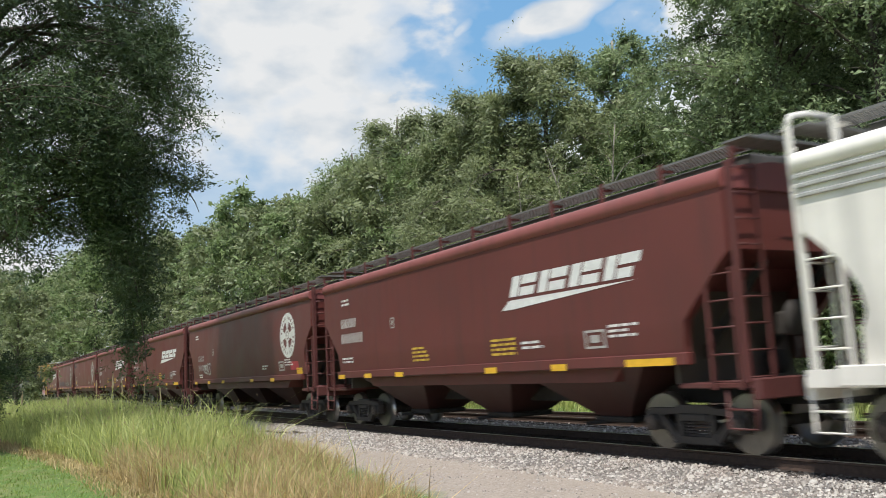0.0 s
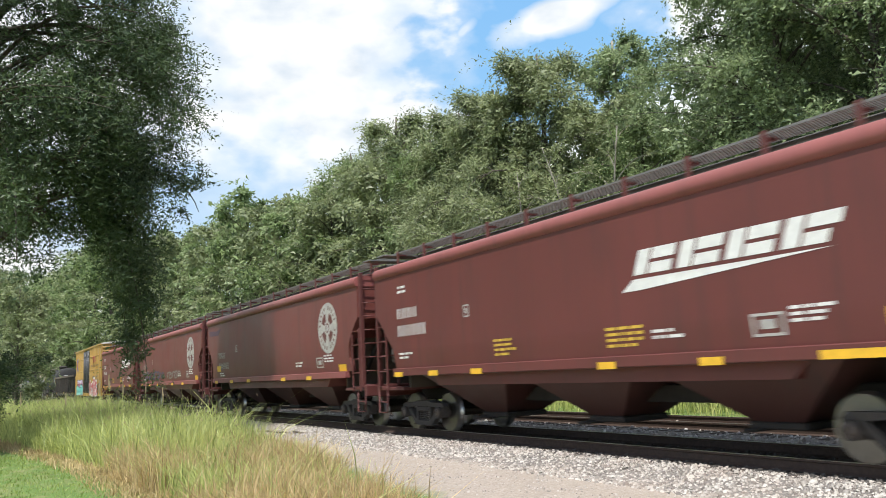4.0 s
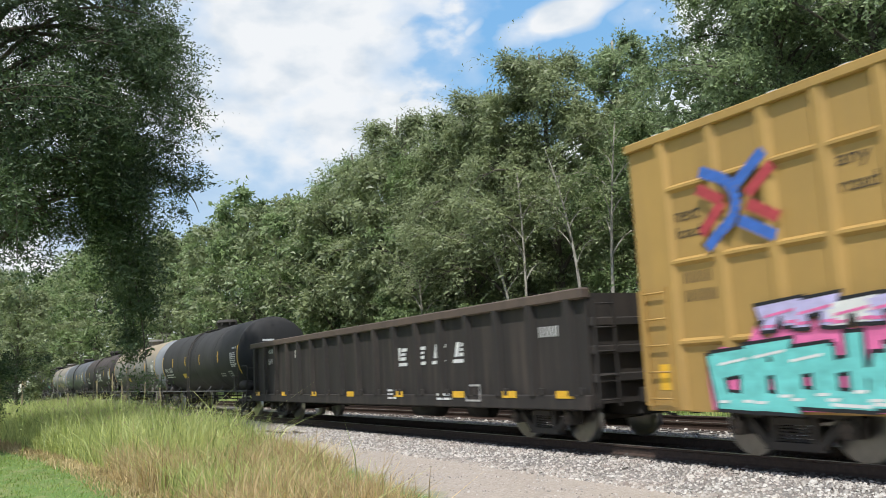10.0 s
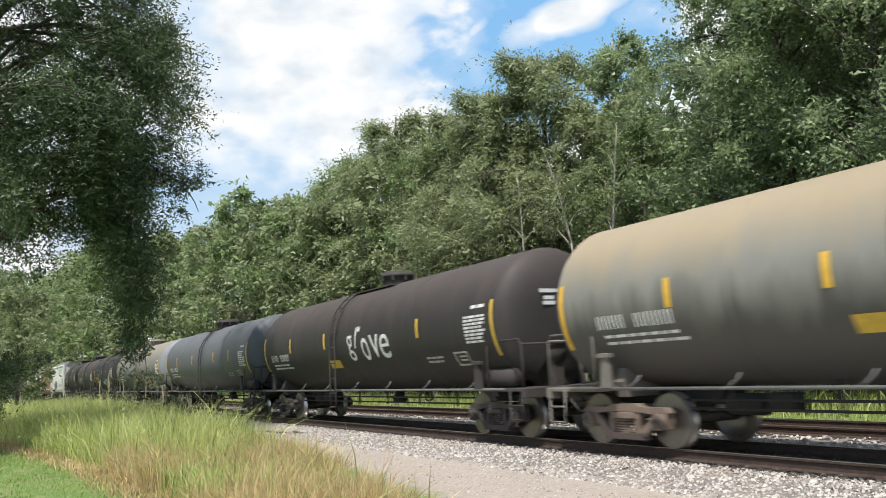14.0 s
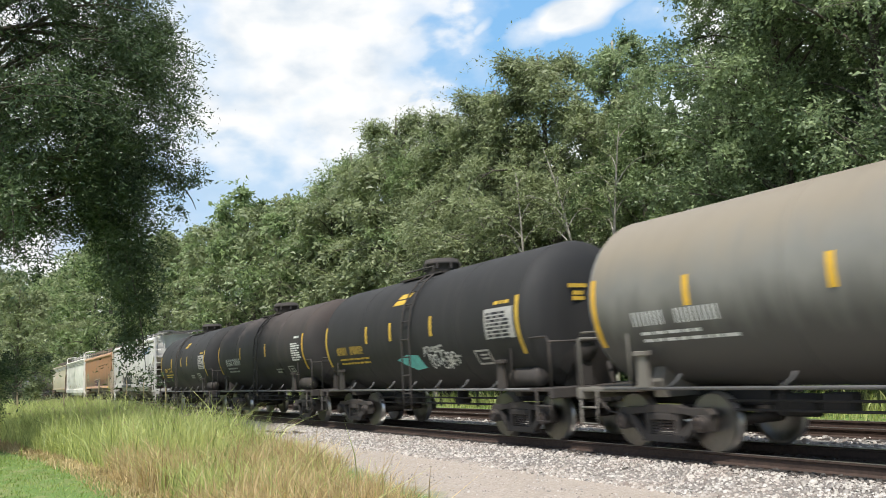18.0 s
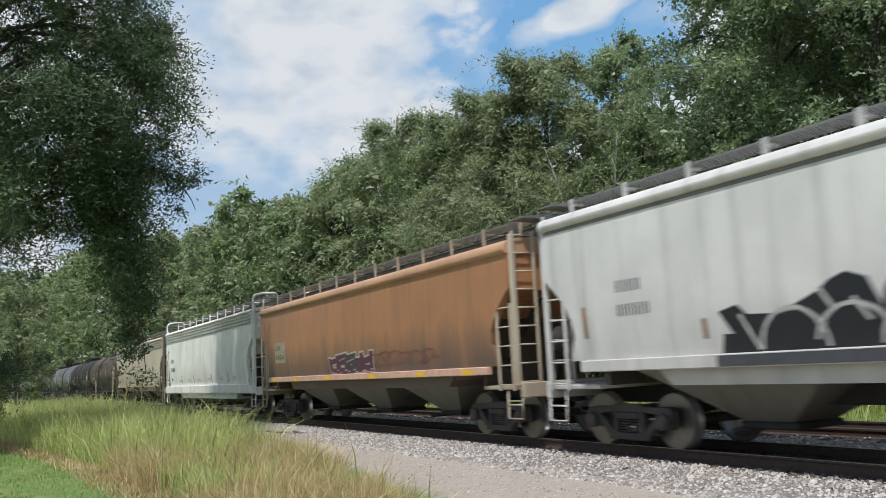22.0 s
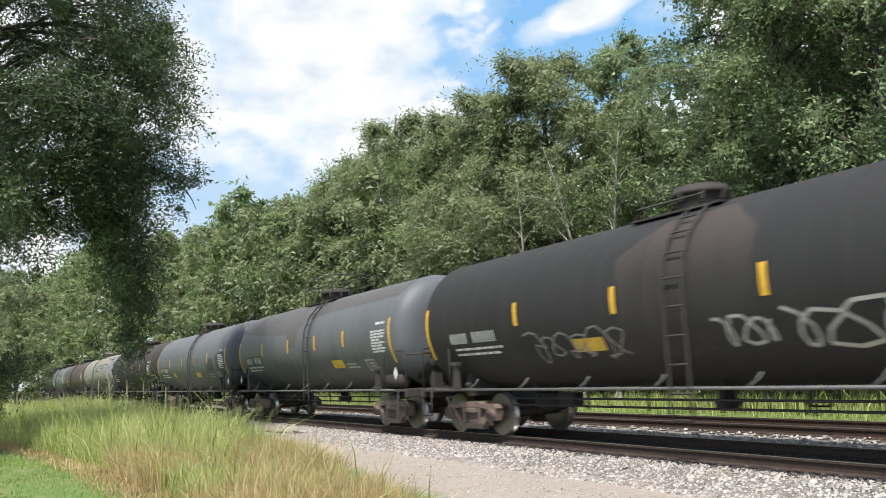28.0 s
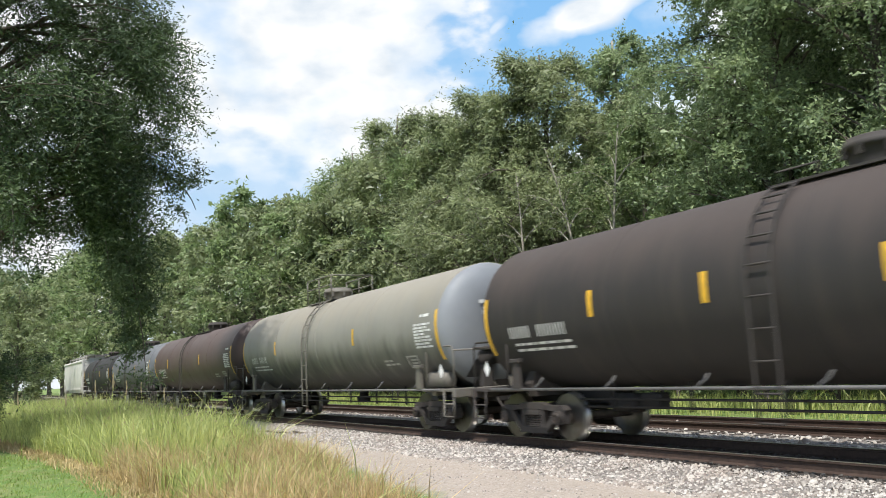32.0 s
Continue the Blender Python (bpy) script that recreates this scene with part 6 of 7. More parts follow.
# -- tank cars --
def tank_car(i, name, label, mat, ladder_x=-1.1, dome_x=0.66, r=1.52, rails=False, bars=(), panel=None, marks=None, mark_mat="white", bar_mat="yellow", head_mat=None, gear="steel_dark", truck_mat="steel_dark", notice=None, plate=False, numbers=True, bay=0.52, num_x=2.0, dish=0.27):
    car, half = make_car(i, name, label, "tank car")
    zc = 4.03 - r
    dep = r * dish
    L = half - bay - dep
    head_mat = head_mat or mat
    surf = round_side(r, zc)
    bm = bmesh.new()
    prof = [(L + dep * math.cos(t) ** 1.15, max(0.02, r * math.sin(t) ** 0.52)) for t in (k * math.pi / 2 / 11 for k in range(12))]
    body = [(-L + 0.001 + k * (2 * L - 0.002) / 8, r) for k in range(9)]
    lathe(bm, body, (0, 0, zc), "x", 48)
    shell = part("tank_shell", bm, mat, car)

    def head_x(y, z):
        q = min(1.0, math.hypot(y, z - zc) / r)
        return L + dep * max(0.0, 1 - q ** (2 / 0.52)) ** (1.15 / 2)
    for e in (-1, 1):
        bm = bmesh.new()
        lathe(bm, [(e * x, q) for x, q in prof], (0, 0, zc), "x", 48)
        head = part("tank_head", bm, head_mat, car)
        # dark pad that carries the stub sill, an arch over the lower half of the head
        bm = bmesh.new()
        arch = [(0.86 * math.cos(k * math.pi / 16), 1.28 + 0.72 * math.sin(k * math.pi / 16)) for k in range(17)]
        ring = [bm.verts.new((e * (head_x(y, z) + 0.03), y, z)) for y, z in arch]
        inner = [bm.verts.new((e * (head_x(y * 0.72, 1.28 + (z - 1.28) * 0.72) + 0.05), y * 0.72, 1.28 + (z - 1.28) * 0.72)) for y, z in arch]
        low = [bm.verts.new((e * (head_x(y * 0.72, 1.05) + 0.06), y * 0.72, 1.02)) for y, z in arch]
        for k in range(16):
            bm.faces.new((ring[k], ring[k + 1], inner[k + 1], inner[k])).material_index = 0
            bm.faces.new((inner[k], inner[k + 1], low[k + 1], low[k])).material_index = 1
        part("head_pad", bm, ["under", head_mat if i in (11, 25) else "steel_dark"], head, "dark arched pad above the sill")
    for k in range(5):
        bm = bmesh.new()
        x = -L + k * 2 * L / 4
        lathe(bm, [(-0.02, r - 0.02), (-0.02, r + 0.006), (0.02, r + 0.006), (0.02, r - 0.02)], (x, 0, zc), "x", 48)
        part("weld_seam", bm, mat, shell)
    # top fittings
    bm = bmesh.new()
    lathe(bm, [(-0.05, 0.44), (0.24, 0.44), (0.24, 0.50), (0.31, 0.50), (0.32, 0.47), (0.39, 0.45), (0.41, 0.38), (0.42, 0.05)], (dome_x, 0, zc + r - 0.02), "z", 20)
    for k in range(8):
        a = k * math.pi / 4
        box(bm, dome_x + 0.49 * math.cos(a) - 0.03, dome_x + 0.49 * math.cos(a) + 0.03, 0.49 * math.sin(a) - 0.03, 0.49 * math.sin(a) + 0.03, zc + r + 0.1, zc + r + 0.26)
    part("manway_dome", bm, gear, car)
    bm = bmesh.new()
    s = 1 if dome_x > ladder_x else -1
    x0, x1 = sorted((ladder_x - s * 0.35, dome_x + s * 1.05))
    for y in (-0.72, 0.52):
        box(bm, x0, x1, y, y + 0.24, zc + r - 0.12, zc + r - 0.08)
    for x in (x0, x1 - 0.2):
        box(bm, x, x + 0.2, -0.72, 0.76, zc + r - 0.12, zc + r - 0.08)
    platform = part("top_platform", bm, gear, car)
    if rails:
        bm = bmesh.new()
        for y in (-0.72, 0.76):
            for x in (x0, (x0 + x1) / 2, x1):
                tube(bm, [(x, y, zc + r - 0.1), (x, y, zc + r + 0.72)], 0.022, 5)
            for z in (0.40, 0.72):
                tube(bm, [(x0, y, zc + r + z), (x1, y, zc + r + z)], 0.02, 5)
        tube(bm, [(x1, -0.72, zc + r + 0.72), (x1, 0.76, zc + r + 0.72)], 0.02, 5)
        part("guard_rail", bm, gear, platform)
    else:
        bm = bmesh.new()
        tube(bm, [(x0 + 0.1, -0.6, zc + r - 0.1), (x0 + 0.1, -0.6, zc + r + 0.12), (dome_x - s * 0.6, -0.6, zc + r + 0.12), (dome_x - s * 0.6, -0.6, zc + r - 0.1)], 0.02, 5)
        part("hand_hold", bm, gear, platform)
    # ladders bent to the shell, both sides
    for sd in (-1, 1):
        bm = bmesh.new()
        pts = []
        for z in (0.55, 1.0, 1.5, 2.0, zc, 3.0, 3.4, 3.7, 3.88):
            yy = r + 0.09 if z <= zc else math.sqrt(max(0.0, (r + 0.09) ** 2 - (z - zc) ** 2))
            pts.append((yy, z))
        for dx in (-0.21, 0.21):
            tube(bm, [(ladder_x + dx, sd * y, z) for y, z in pts], 0.024, 5)
        n = 10
        for k in range(n):
            u = k / (n - 1) * (len(pts) - 1.01)
            j = int(u)
            y = pts[j][0] + (pts[j + 1][0] - pts[j][0]) * (u - j)
            z = pts[j][1] + (pts[j + 1][1] - pts[j][1]) * (u - j)
            tube(bm, [(ladder_x - 0.21, sd * y, z), (ladder_x + 0.21, sd * y, z)], 0.018, 5)
        part("ladder", bm, gear, car)
        # side rail and its brackets
        bm = bmesh.new()
        tube(bm, [(-half + 1.1, sd * 1.42, 1.02), (half - 1.1, sd * 1.42, 1.02)], 0.03, 6)
        rail = part("side_rail", bm, "rail_steel", car)
        for k in range(7):
            x = -half + 2.6 + k * (2 * half - 5.2) / 6
            share("tankbracket%d" % sd, "rail_bracket", rail, (x, sd * 1.42, 1.02), lambda b: tube(b, [(0, 0, 0), (0.12, -sd * 0.10, 0.12), (0.16, -sd * 0.15, 0.22)], 0.02, 5), "rail_steel")
    # end platforms, saddles, stub sills
    for e in (-1, 1):
        bm = bmesh.new()
        x0, x1 = sorted((e * (half - 2.0), e * (half - 0.36)))
        box(bm, x0, x1, -1.42, 1.42, 0.97, 1.04, 0.015)
        box(bm, min(e * (half - 0.5), e * (half - 0.36)), max(e * (half - 0.5), e * (half - 0.36)), -1.46, 1.46, 0.84, 1.05, 0.02)
        part("end_platform", bm, gear, car)
        bm = bmesh.new()
        prism(bm, [(-1.05, 0.86), (1.05, 0.86), (1.12, 1.12), (1.0, 1.36), (0.7, 1.14), (0.4, 1.05), (-0.4, 1.05), (-0.7, 1.14), (-1.0, 1.36), (-1.12, 1.12)], e * (half - 2.05) - 0.12, e * (half - 2.05) + 0.12, "x")
        part("saddle", bm, gear, car)
        bm = bmesh.new()
        x0, x1 = sorted((e * (half - 3.6), e * (half - 0.36)))
        box(bm, x0, x1, -0.3, 0.3, 0.70, 1.0, 0.02)
        part("stub_sill", bm, "under", car)
        bm = bmesh.new()
        zt = 2.02
        tube(bm, [(e * (half - 1.75), -1.4, 1.0), (e * (half - 1.75), -1.4, zt - 0.1), (e * (half - 1.65), -1.4, zt), (e * (half - 0.55), -1.4, zt), (e * (half - 0.45), -1.4, zt - 0.1), (e * (half - 0.45), -1.4, 1.0)], 0.022, 5)
        tube(bm, [(e * (half - 0.45), -1.4, zt - 0.1), (e * (half - 0.45), 1.4, zt - 0.1)], 0.022, 5)
        tube(bm, [(e * (half - 0.45), 1.4, 1.0), (e * (half - 0.45), 1.4, zt - 0.1)], 0.022, 5)
        part("end_rail", bm, gear, car)
        bm = bmesh.new()
        for y in (-0.55, 0.55):
            tube(bm, [(e * (half - 0.55), y * 0.4, 1.04), (e * (half - 1.15), y, 1.9)], 0.05, 6)
        part("head_brace", bm, gear, car)
        bm = bmesh.new()
        prism(bm, [(e * (half - 2.25), 1.04), (e * (half - 1.95), 1.04), (e * (half - 2.02), 1.55), (e * (half - 2.2), 1.55)], -1.46, -1.40, "y")
        box(bm, min(e * (half - 2.26), e * (half - 1.94)), max(e * (half - 2.26), e * (half - 1.94)), -1.5, -1.38, 1.55, 1.63, 0.01)
        part("bracket_post", bm, gear, car)
        for sd in (-1, 1):
            bm = bmesh.new()
            tube(bm, [(e * (half - 0.9), sd * 1.43, 1.0), (e * (half - 0.9), sd * 1.45, 0.42), (e * (half - 0.45), sd * 1.45, 0.42), (e * (half - 0.45), sd * 1.43, 1.0)], 0.024, 5)
            tube(bm, [(e * (half - 0.9), sd * 1.44, 0.7), (e * (half - 0.45), sd * 1.44, 0.7)], 0.02, 5)
            part("sill_step", bm, gear, car)
        if i in (24, 25, 26, 27):
            decal("diamond_placard", [[(e * (half - 1.0) - 0.12, 1.45), (e * (half - 1.0), 1.28), (e * (half - 1.0) + 0.12, 1.45), (e * (half - 1.0), 1.62)]], "white", car, flat(-1.42), 0.012)
    bm = bmesh.new()
    lathe(bm, [(-0.5, 0.02), (-0.48, 0.16), (-0.42, 0.2), (0.42, 0.2), (0.48, 0.16), (0.5, 0.02)], (half - 1.6, -1.1, 1.25), "x", 16)
    part("air_reservoir", bm, gear, car)
    bm = bmesh.new()
    lathe(bm, [(-0.02, 0.02), (-0.02, 0.24), (0.02, 0.24), (0.02, 0.02)], (half - 0.5, -0.45, 1.75), "x", 20)
    box(bm, half - 0.72, half - 0.52, -0.58, -0.3, 1.04, 1.85, 0.02)
    part("hand_brake", bm, "steel_dark", car)
    # piping and outlet below
    bm = bmesh.new()
    for y, z in ((-0.75, 0.80), (-0.75, 0.66)):
        tube(bm, [(-half + 3.2, y, z), (half - 3.2, y, z)], 0.022, 5)
    for k in range(6):
        x = -half + 4.2 + k * (2 * half - 8.4) / 5
        box(bm, x - 0.02, x + 0.02, -0.77, -0.73, 0.60, 1.1)
    part("brake_pipe", bm, "under", car)
    bm = bmesh.new()
    lathe(bm, [(0, 0.2), (0.16, 0.24), (0.16, 0.15), (0.42, 0.15)], (0.25, 0, 0.60), "z", 14)
    part("bottom_outlet", bm, "under", car)
    bm = bmesh.new()
    lathe(bm, [(-0.35, 0.02), (-0.35, 0.17), (0.35, 0.17), (0.35, 0.02)], (-half + 4.2, -0.4, 0.72), "x", 12)
    box(bm, -half + 4.7, -half + 5.2, -0.6, -0.3, 0.62, 0.9, 0.03)
    part("brake_cylinder", bm, "under", car)
    coupler(car, half)
    for e in (-1, 1):
        truck(car, e * (half - 2.05), truck_mat)
    # markings on the shell
    decal("reflector", [rect(L - 0.11, L + 0.0, 1.72, 2.9)], bar_mat, car, surf, 0.008)
    decal("reflector", [rect(-L + 0.0, -L + 0.11, 1.72, 2.9)], bar_mat, car, surf, 0.008)
    for x in bars:
        decal("reflector", [rect(x - 0.06, x + 0.06, 2.28, 2.75)], bar_mat, car, surf, 0.008)
    if plate:
        decal("dark_patch", [rect(-half + 1.9, -half + 4.0, 1.98, 2.32)], "charcoal", car, surf, 0.003)
    if numbers:
        number_bars(car, -half + num_x, 2.03, 4, 0.23, surf, mark_mat)
        number_bars(car, -half + num_x + 0.95, 2.03, 5, 0.23, surf, mark_mat)
        text_lines(car, -half + num_x + 0.1, -half + num_x + 2.1, 1.93, 2, 0.05, surf, mark_mat, i, gap=1.3)
    x = L - 1.2
    if panel:
        decal("test_panel", [rect(x - 0.08, x + 1.0, 2.06, 2.70)], panel, car, surf, 0.0035)
    text_lines(car, x, x + 0.86, 2.62, 8, 0.05, surf, "white" if panel == "ink" or panel is None else "ink", i + 50, gap=0.55)
    text_lines(car, x + 0.3, x + 0.85, 2.84, 1, 0.07, surf, mark_mat, i + 60)
    x = L - 1.95
    decal("data_frame", [rect(x, x + 0.6, 1.55, 1.59), rect(x, x + 0.6, 1.83, 1.87), rect(x, x + 0.05, 1.59, 1.83), rect(x + 0.55, x + 0.6, 1.59, 1.83), rect(x + 0.2, x + 0.5, 1.66, 1.70), rect(x + 0.2, x + 0.5, 1.74, 1.78)], "mark_grey", car, surf, 0.006)
    text_lines(car, L - 3.3, L - 2.5, 1.8, 2, 0.05, surf, "mark_grey", i + 70)
    if notice is not None:
        decal("yellow_notice", [rect(notice, notice + 0.85, 1.68, 1.92)], "mark_yellow", car, surf, 0.006)
    # head lettering on the leading end
    bm = bmesh.new()
    for k, (w, z) in enumerate(((0.5, 3.0), (0.3, 2.85), (0.34, 2.74))):
        y = -0.35
        xx = head_x(y, z) + 0.03
        bm.faces.new([bm.verts.new(p) for p in ((xx + 0.01, y - w / 2, z), (xx - 0.02, y + w / 2, z), (xx - 0.02, y + w / 2, z + 0.08), (xx + 0.01, y - w / 2, z + 0.08))])
    part("head_lettering", bm, mark_mat, car)
    return car, half, surf


LB = "black tank car with yellow upright reflectors and white markings"
tank_car(10, "tank_car", LB, "tank_black", -0.85, 0.44, bars=(-4.9, -1.95, 1.03, 4.46), notice=-3.0, bay=0.97)
tank_car(11, "tank_car", "grey tank car stained tan along its top", "tank_tan", -1.15, 0.3, rails=True, bars=(-5.12, -2.3, 0.9, 4.7), gear="bay_grey", truck_mat="truck_rust", head_mat="head_grey", notice=-2.1, bay=0.62)
car, half, surf = tank_car(12, "tank_car", "dark rusty tank car with a sprayed cream tag", "tank_dark", -0.95, 0.45, bars=(-4.94, -1.81, 4.36), bar_mat="mark_yellow", notice=-1.7, bay=0.85)
for ch, x, z, h, w, sh, m in (("g", 0.0, 1.86, 0.72, 0.46, -0.25, "white"), ("r", 0.5, 2.2, 0.6, 0.42, 0.3, "white"), ("o", 0.98, 1.84, 0.62, 0.46, -0.25, "white"), ("v", 1.52, 1.9, 0.62, 0.56, -0.15, "white"), ("e", 2.16, 1.86, 0.64, 0.56, 0.0, "white")):
    letters(car, ch, x, z, h, w, surf, m, "sprayed_letter", sh)
tank_car(13, "tank_car", "slate-grey tank car with white markings", "tank_slate", 0.3, -0.7, rails=True, bars=(-5.0, -1.6, 2.5, 5.0), bay=0.66)
car, half, surf = tank_car(14, "tank_car", "dusty tan and grey tank car with dull pink graffiti", "tank_khaki", 0.58, -0.34, bars=(-5.7, -3.2, 1.68, 4.26), gear="bay_grey", head_mat="head_grey", notice=-0.95, bay=0.62)
graffiti(car, 1.35, 5.6, 1.22, 2.12, 6, ["dusty_pink", "dusty_pink", "khaki"], "plum", surf, 41, None, "mark_grey", label="dull pink graffiti with pale edges and dark outlines")
car, half, surf = tank_car(15, "short_tank_car", "short black tank car with yellow lettering bars and pale tags", "tank_black", 0.35, -0.5, 1.55, bars=(-2.18, -0.68, 1.51), mark_mat="mark_yellow", bar_mat="mark_yellow", panel="mark_grey", bay=0.78)
scribble(car, 1.0, 2.4, 1.5, 1.95, 7, "white", surf, 15, 0.035, label="white looping tag")
scribble(car, 0.9, 1.9, 1.9, 2.05, 3, "mark_grey", surf, 17, 0.05, label="pale smeared tag")
decal("paint_smear", [[(-0.6, 1.78), (0.05, 1.9), (0.6, 1.86), (0.75, 1.55), (0.2, 1.5), (-0.2, 1.62)]], "teal", car, surf, 0.008, "faded teal paint smear")
decal("yellow_notice", [rect(-0.75, -0.15, 3.18, 3.3, 0.12), rect(-0.6, 0.05, 3.34, 3.46, 0.12)], "mark_yellow", car, surf, 0.006)
car, half, surf = tank_car(16, "short_tank_car", "short dull black tank car with white lettering bars", "tank_dark", 0.35, -0.5, 1.5, bars=(-2.0, 1.3), numbers=False, bay=0.60)
number_bars(car, -4.2, 2.06, 4, 0.28, surf, w=0.18)
number_bars(car, -3.15, 2.06, 5, 0.28, surf, w=0.16)
text_lines(car, -4.1, -2.3, 1.98, 2, 0.06, surf, "mark_grey", 16, gap=1.2)
car, half, surf = tank_car(17, "short_tank_car", "short black tank car with yellow lettering bars", "tank_black", -0.6, 0.4, 1.55, bars=(-2.25, 0.1, 1.42), mark_mat="mark_yellow", bar_mat="mark_yellow", panel="mark_grey", bay=0.95, num_x=2.35)
decal("yellow_notice", [rect(0.4, 0.95, 3.18, 3.28, 0.12), rect(0.55, 1.1, 3.32, 3.42, 0.12)], "mark_yellow", car, surf, 0.006)

f = car_side(True)
car, half = hopper(18, "covered_hopper", "white covered hopper with black graffiti and a blue mark", "white_car", "white_car", (3.98, 4.2), (1.32, 1.52), True, board="grating", bay_mat="bay_grey", board_z=4.54)
decal("soot_line", [rect(-half + 0.66, half - 0.66, 3.90, 3.965)], "bay_grey", car, f, 0.004, "grey line below the eave")
decal("blue_block_mark", [rect(4.3 + k * 0.62, 4.3 + k * 0.62 + 0.18, 3.32, 3.72, 0.06) for k in range(4)] + [rect(4.5 + k * 0.62, 4.5 + k * 0.62 + 0.24, 3.62 - 0.1 * (k % 2), 3.72 - 0.1 * (k % 2), 0.02) for k in range(4)] + [rect(4.48 + k * 0.62, 4.48 + k * 0.62 + 0.2, 3.32, 3.42, 0.02) for k in range(3)], "sky_blue", car, f)
number_bars(car, -5.8, 2.62, 4, 0.2, f, "ink")
number_bars(car, -5.8, 2.22, 5, 0.2, f, "ink")
shapes = [[(-3.70, 1.52), (-3.05, 1.52), (-3.22, 1.78), (-3.62, 1.80)], [(-3.25, 1.52), (-2.95, 1.52), (-2.62, 2.02), (-3.15, 2.05), (-3.32, 2.2), (-3.66, 2.12)]]
shapes += [[(x - w, 1.52), (x + w, 1.52)] + arch(x, 1.52, w, h, 4, 176) for x, w, h in ((-2.45, 0.48, 0.52), (-1.55, 0.5, 0.5), (-0.62, 0.55, 0.48))]
shapes += [[(-2.42, 2.1), (-2.3, 1.9), (-1.55, 1.8), (-1.1, 1.86), (-1.3, 2.36), (-1.58, 2.46), (-1.82, 2.38), (-2.0, 2.26)], arch(-0.72, 2.02, 0.42, 0.4, 0, 350, 16), arch(-0.12, 2.02, 0.36, 0.32, 0, 350, 16)]
for shape in shapes:
    decal("sprayed_letter", [shape], "ink", car, f, 0.005 + 0.0012 * shapes.index(shape), "black sprayed letter")
for run in ([(-3.28, 2.06), (-3.0, 1.55)], arch(-2.45, 1.55, 0.52, 0.54, 0, 180), [(-1.98, 2.3), (-1.8, 2.02)], arch(-1.56, 1.55, 0.54, 0.52, 10, 170), [(-1.52, 2.14), (-1.32, 1.84)], arch(-0.62, 1.55, 0.58, 0.52, 20, 180), arch(-0.25, 1.88, 0.2, 0.24, -60, 200)):
    decal("letter_outline", line(run, 0.06), "mark_grey", car, f, 0.018, "pale grey sprayed outline")
decal("sprayed_sill", [rect(-3.72, 0.3, 1.335, 1.495)], "charcoal", car, flat(-1.636), 0.006, "black overspray on the sill")
scribble(car, 3.0, 4.5, 1.68, 1.98, 5, "ink", f, 52, 0.05, label="thin black tag")
scribble(car, 6.0, 7.3, 1.6, 2.7, 3, "ink", f, 53, 0.06, label="thin black tag")
for x, z, h in ((-6.73, 1.9, 0.55), (-4.0, 1.75, 0.3), (1.4, 1.6, 0.42), (4.16, 1.6, 0.42)):
    decal("orange_bar", [rect(x, x + 0.1, z, z + h)], "orange", car, f)
for q in range(4):
    text_lines(car, -2.0 + q * 2.2, -1.2 + q * 2.2, 1.9, 4, 0.04, f, "mark_grey", q + 80)

car, half = hopper(19, "covered_hopper", "rust-streaked orange covered hopper with purple graffiti", "orange", "orange_lip", (3.78, 4.12), (1.33, 1.5), True, gear="cream", board="grating", bay_mat="bay_grey", sill_mat="salmon", board_z=4.49)
decal("number_panel", [rect(-6.65, -5.55, 1.98, 2.68)], "khaki", car, f, 0.004)
number_bars(car, -6.5, 2.42, 4, 0.16, f, "ink", name="number_marking")
number_bars(car, -6.5, 2.1, 6, 0.16, f, "ink", w=0.11)
graffiti(car, -1.5, 1.45, 1.45, 2.12, 5, ["plum", "plum", "charcoal"], "cream", f, 54, None, "dusty_pink", label="small dark purple graffiti edged in cream")
scribble(car, 1.2, 5.0, 1.6, 2.1, 6, "brown_lip", f, 55, 0.035, label="faded red looping tag")
reflectors(car, [-half + 2.2, -half + 4.4, -1.6, 1.6, 4.4, half - 2.3], 1.34, flat(-1.636))

car, half = hopper(20, "covered_hopper", "white covered hopper with ribbed eaves and soot streaks", "white_new", "white_new", (4.0, 4.17), (0.95, 1.3), True, True, None, True, True, "grating", bay_mat="bay_grey", board_z=4.60)
number_bars(car, -6.75, 2.5, 4, 0.22, f, "charcoal")
number_bars(car, -6.75, 2.05, 6, 0.22, f, "charcoal", w=0.13)
for x in (-4.4, -1.8, 1.54, 4.3):
    decal("orange_bar", [rect(x, x + 0.12, 1.4, 1.8, -0.05)], "yellow_box", car, f)
for q in range(6):
    text_lines(car, -5.0 + q * 2.0, -4.4 + q * 2.0, 1.62, 2, 0.04, f, "mark_grey", q + 90)
scribble(car, -7.6, -7.2, 2.6, 3.3, 2, "charcoal", f, 57, 0.025, label="thin line drawing")

car, half = hopper(21, "covered_hopper", "dusty cream covered hopper with ribbed eaves", "cream", "cream", (3.9, 4.08), (1.3, 1.5), True, True, gear="truck_rust", board="grating", bay_mat="bay_dark")
decal("number_panel", [rect(-6.5, -5.55, 2.62, 2.88)], "white", car, f, 0.004)
number_bars(car, -6.45, 2.66, 4, 0.18, f, "ink")
number_bars(car, -6.45, 2.22, 6, 0.2, f, "ink", w=0.12)
text_lines(car, -2.3, -0.3, 2.22, 2, 0.05, f, "mark_grey", 97)
decal("faded_line", [rect(-3.0, -0.8, 2.75, 2.82, 0.0)], "salmon", car, f, 0.004)
reflectors(car, [-half + 2.4, -half + 5.0, 0.0, 3.0, half - 2.3], 1.32, flat(-1.636))

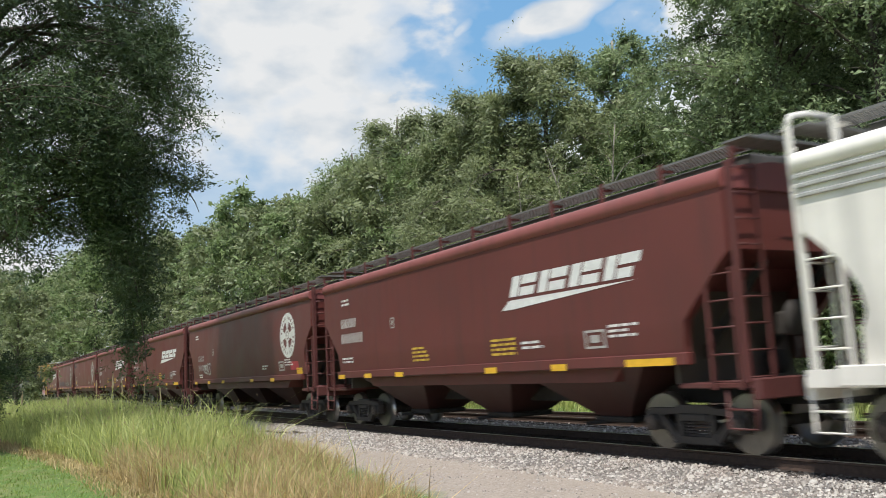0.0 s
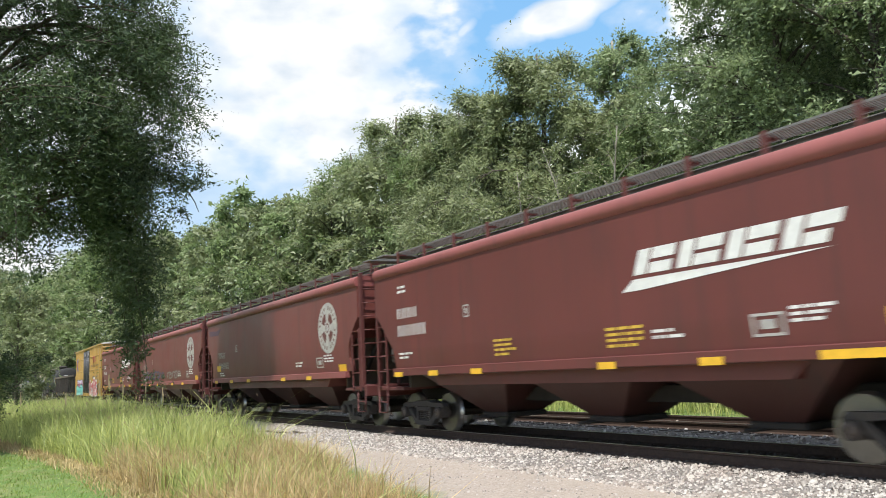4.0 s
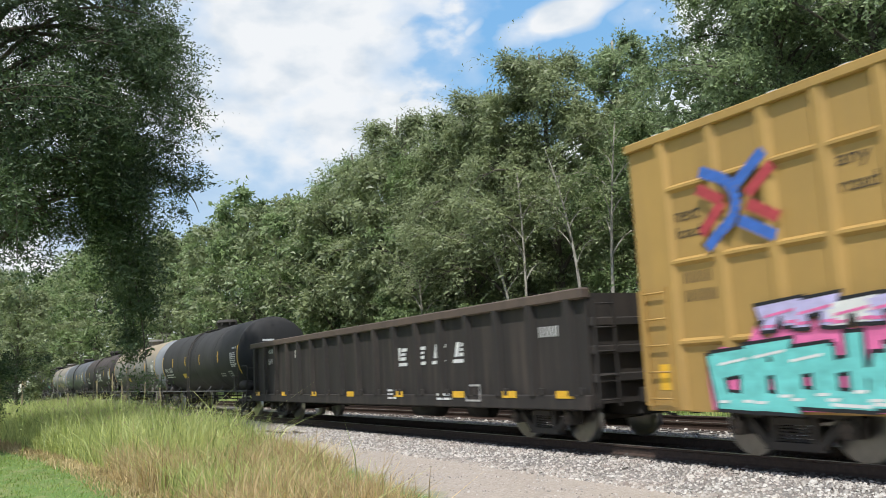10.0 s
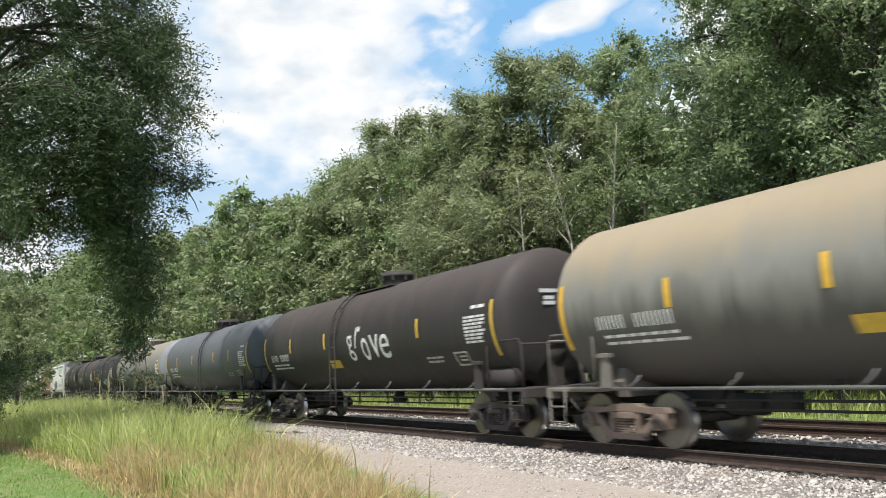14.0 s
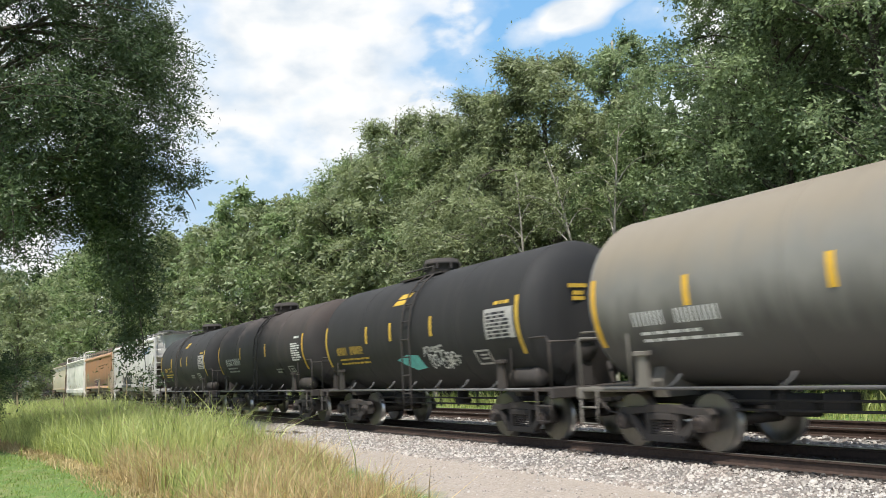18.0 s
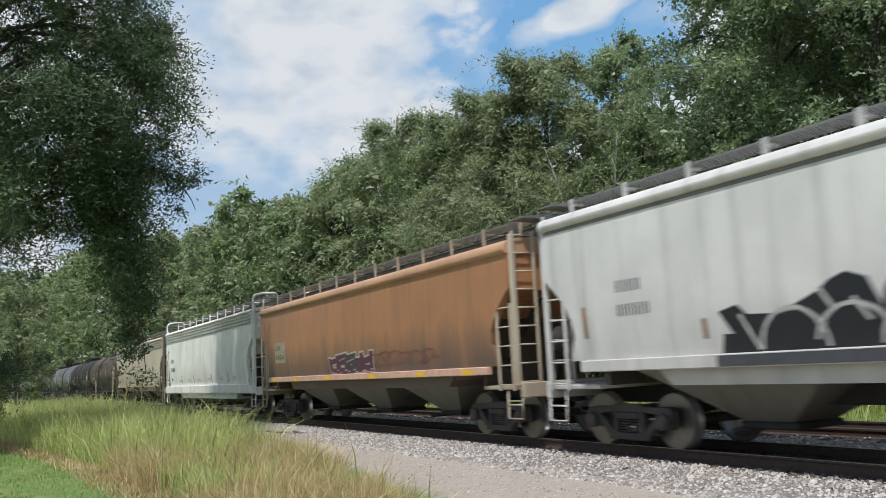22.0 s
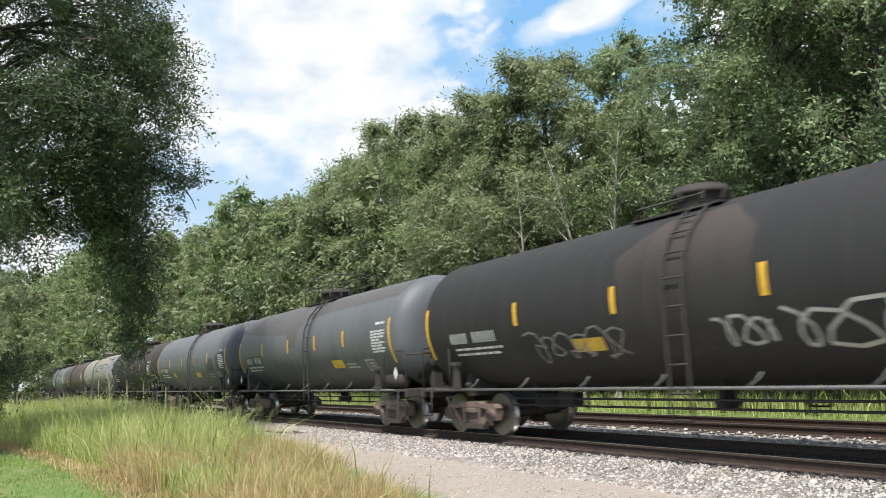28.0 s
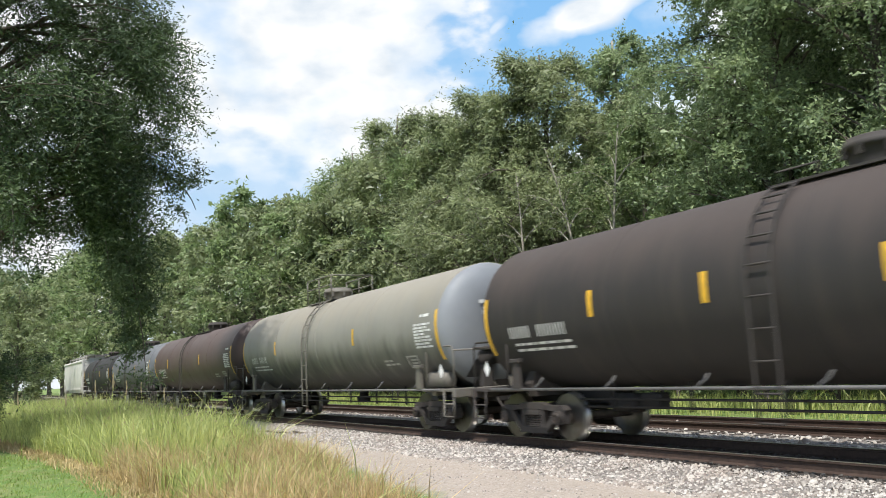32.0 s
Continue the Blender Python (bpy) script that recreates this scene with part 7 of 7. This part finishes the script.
tank_car(22, "tank_car", "rusty brown tank car with yellow reflectors", "tank_brown", -1.0, 0.4, bars=(-4.6, -2.6, -0.3, 2.6))
car, half, surf = tank_car(23, "tank_car", "black tank car rusted brown round its ladder, with pale sprayed tags", "tank_black", 0.8, 0.1, bars=(-3.62, -0.68, 2.45), notice=-2.0, truck_mat="truck_rust")
decal("rust_bloom", [[(-1.0, 1.6), (-0.5, 2.4), (-0.7, 3.2), (0.2, 3.75), (1.6, 3.8), (2.3, 3.3), (2.2, 2.4), (1.7, 1.7), (0.6, 1.45)]], "tank_dark", car, surf, 0.003, "brown rusted patch")
scribble(car, 1.45, 2.5, 1.55, 2.12, 3, "mark_grey", surf, 63, 0.05, label="pale sprayed initials")
scribble(car, 2.6, 6.2, 1.45, 2.2, 5, "mark_grey", surf, 61, 0.055, label="long pale looping tag")
scribble(car, -3.3, -0.6, 1.5, 2.15, 6, "faded_white", surf, 62, 0.035, label="faint grey sprayed tag")
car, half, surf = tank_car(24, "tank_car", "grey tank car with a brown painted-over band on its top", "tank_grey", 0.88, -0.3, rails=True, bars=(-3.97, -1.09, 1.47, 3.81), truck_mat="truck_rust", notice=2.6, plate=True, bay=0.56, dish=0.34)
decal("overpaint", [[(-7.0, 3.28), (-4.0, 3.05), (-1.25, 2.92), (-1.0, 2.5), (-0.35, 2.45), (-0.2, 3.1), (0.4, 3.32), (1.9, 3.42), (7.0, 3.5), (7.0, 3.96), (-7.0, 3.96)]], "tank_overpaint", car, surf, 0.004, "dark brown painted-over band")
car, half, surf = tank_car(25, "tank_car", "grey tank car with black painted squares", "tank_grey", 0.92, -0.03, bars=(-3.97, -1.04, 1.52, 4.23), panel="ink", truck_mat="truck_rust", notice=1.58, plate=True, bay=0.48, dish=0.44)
decal("painted_square", [rect(4.0, 5.15, 1.93, 2.5)], "charcoal", car, surf, 0.002)
decal("painted_square", [[(5.62, 2.62), (5.7, 1.9), (6.1, 1.72), (6.85, 1.75), (6.85, 2.7)]], "charcoal", car, surf, 0.002)
decal("yellow_notice", [rect(-3.5, -2.9, 1.75, 1.98)], "mark_yellow", car, surf, 0.006)
tank_car(26, "tank_car", "faded black tank car with yellow reflectors", "tank_dark", -0.6, 0.4, bars=(-4.3, -1.65, 1.25, 4.1), notice=3.5, bay=0.75)
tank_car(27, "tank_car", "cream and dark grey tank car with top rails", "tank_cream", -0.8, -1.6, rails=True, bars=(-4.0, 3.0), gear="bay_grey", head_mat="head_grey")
tank_car(28, "tank_car", "rusty brown tank car", "tank_brown", -1.0, 0.4, bars=(-4.6, 2.6))
tank_car(29, "tank_car", "plain weathered grey tank car", "tank_grey", -1.0, 0.4, bars=(-4.6, 2.6))
tank_car(30, "tank_car", "plain dirty black tank car", "tank_black", -1.0, 0.4, bars=(-4.6, 2.6))
car, half = hopper(31, "covered_hopper", "white covered hopper at the tail", "white_car", "white_car", (3.85, 4.1), (1.2, 1.38), True, bay_mat="bay_grey")


def motions():
    """Everything that moves: the train, its turning wheels, the rocking trees, the drifting clouds."""
    for car in CARS:
        walk(car, [(t, pose(car["at"] + travelled(t), TRACK, 0)) for t in range(0, 33, 4)])
    lead = {}
    for ws in AXLES:
        side = ws.location.x > 0
        if side not in lead:
            x, z = ws.location.x, ws.location.z
            walk(ws, [(k / 30, pose(x, 0, z, 0, math.degrees(travelled(k / 30) / 0.457) % 360, 0)) for k in range(0, 961)])
            lead[side] = ws
        else:
            src = lead[side].animation_data
            ws.rotation_mode = "QUATERNION"
            ws.animation_data_create()
            ws.animation_data.action = src.action
            ws.animation_data.action_slot = src.action_slot
    # crowns and tall weeds rock in the wind
    rocking = {"locust_tree": 0.45, "tall_poplar_tree": 0.25, "willow_tree": 0.3, "ash_tree": 0.22, "birch_tree": 0.35, "tall_weed": 2.2}
    for k, ob in enumerate(sorted(scene.objects, key=lambda o: o.name)):
        amount = rocking.get(ob.name.split(".")[0])
        if amount and ob.parent is None:
            (x, y, z), turn, ph = ob.location, math.degrees(ob.rotation_euler.z), k * 1.7
            walk(ob, [(t, pose(x, y, z, 0, 0, 0) @ pose(0, 0, 0, amount * math.sin(t * 1.9 + ph), amount * (0.6 + math.sin(t * 1.3 + ph * 2)), 0) @ pose(0, 0, 0, 0, 0, turn))
                      for t in (q * 0.5 for q in range(65))])
    walk(clouds, [(0, pose(0, 0, 0)), (32, pose(0, 0, 0, 0, 0, -2.6))])


motions()
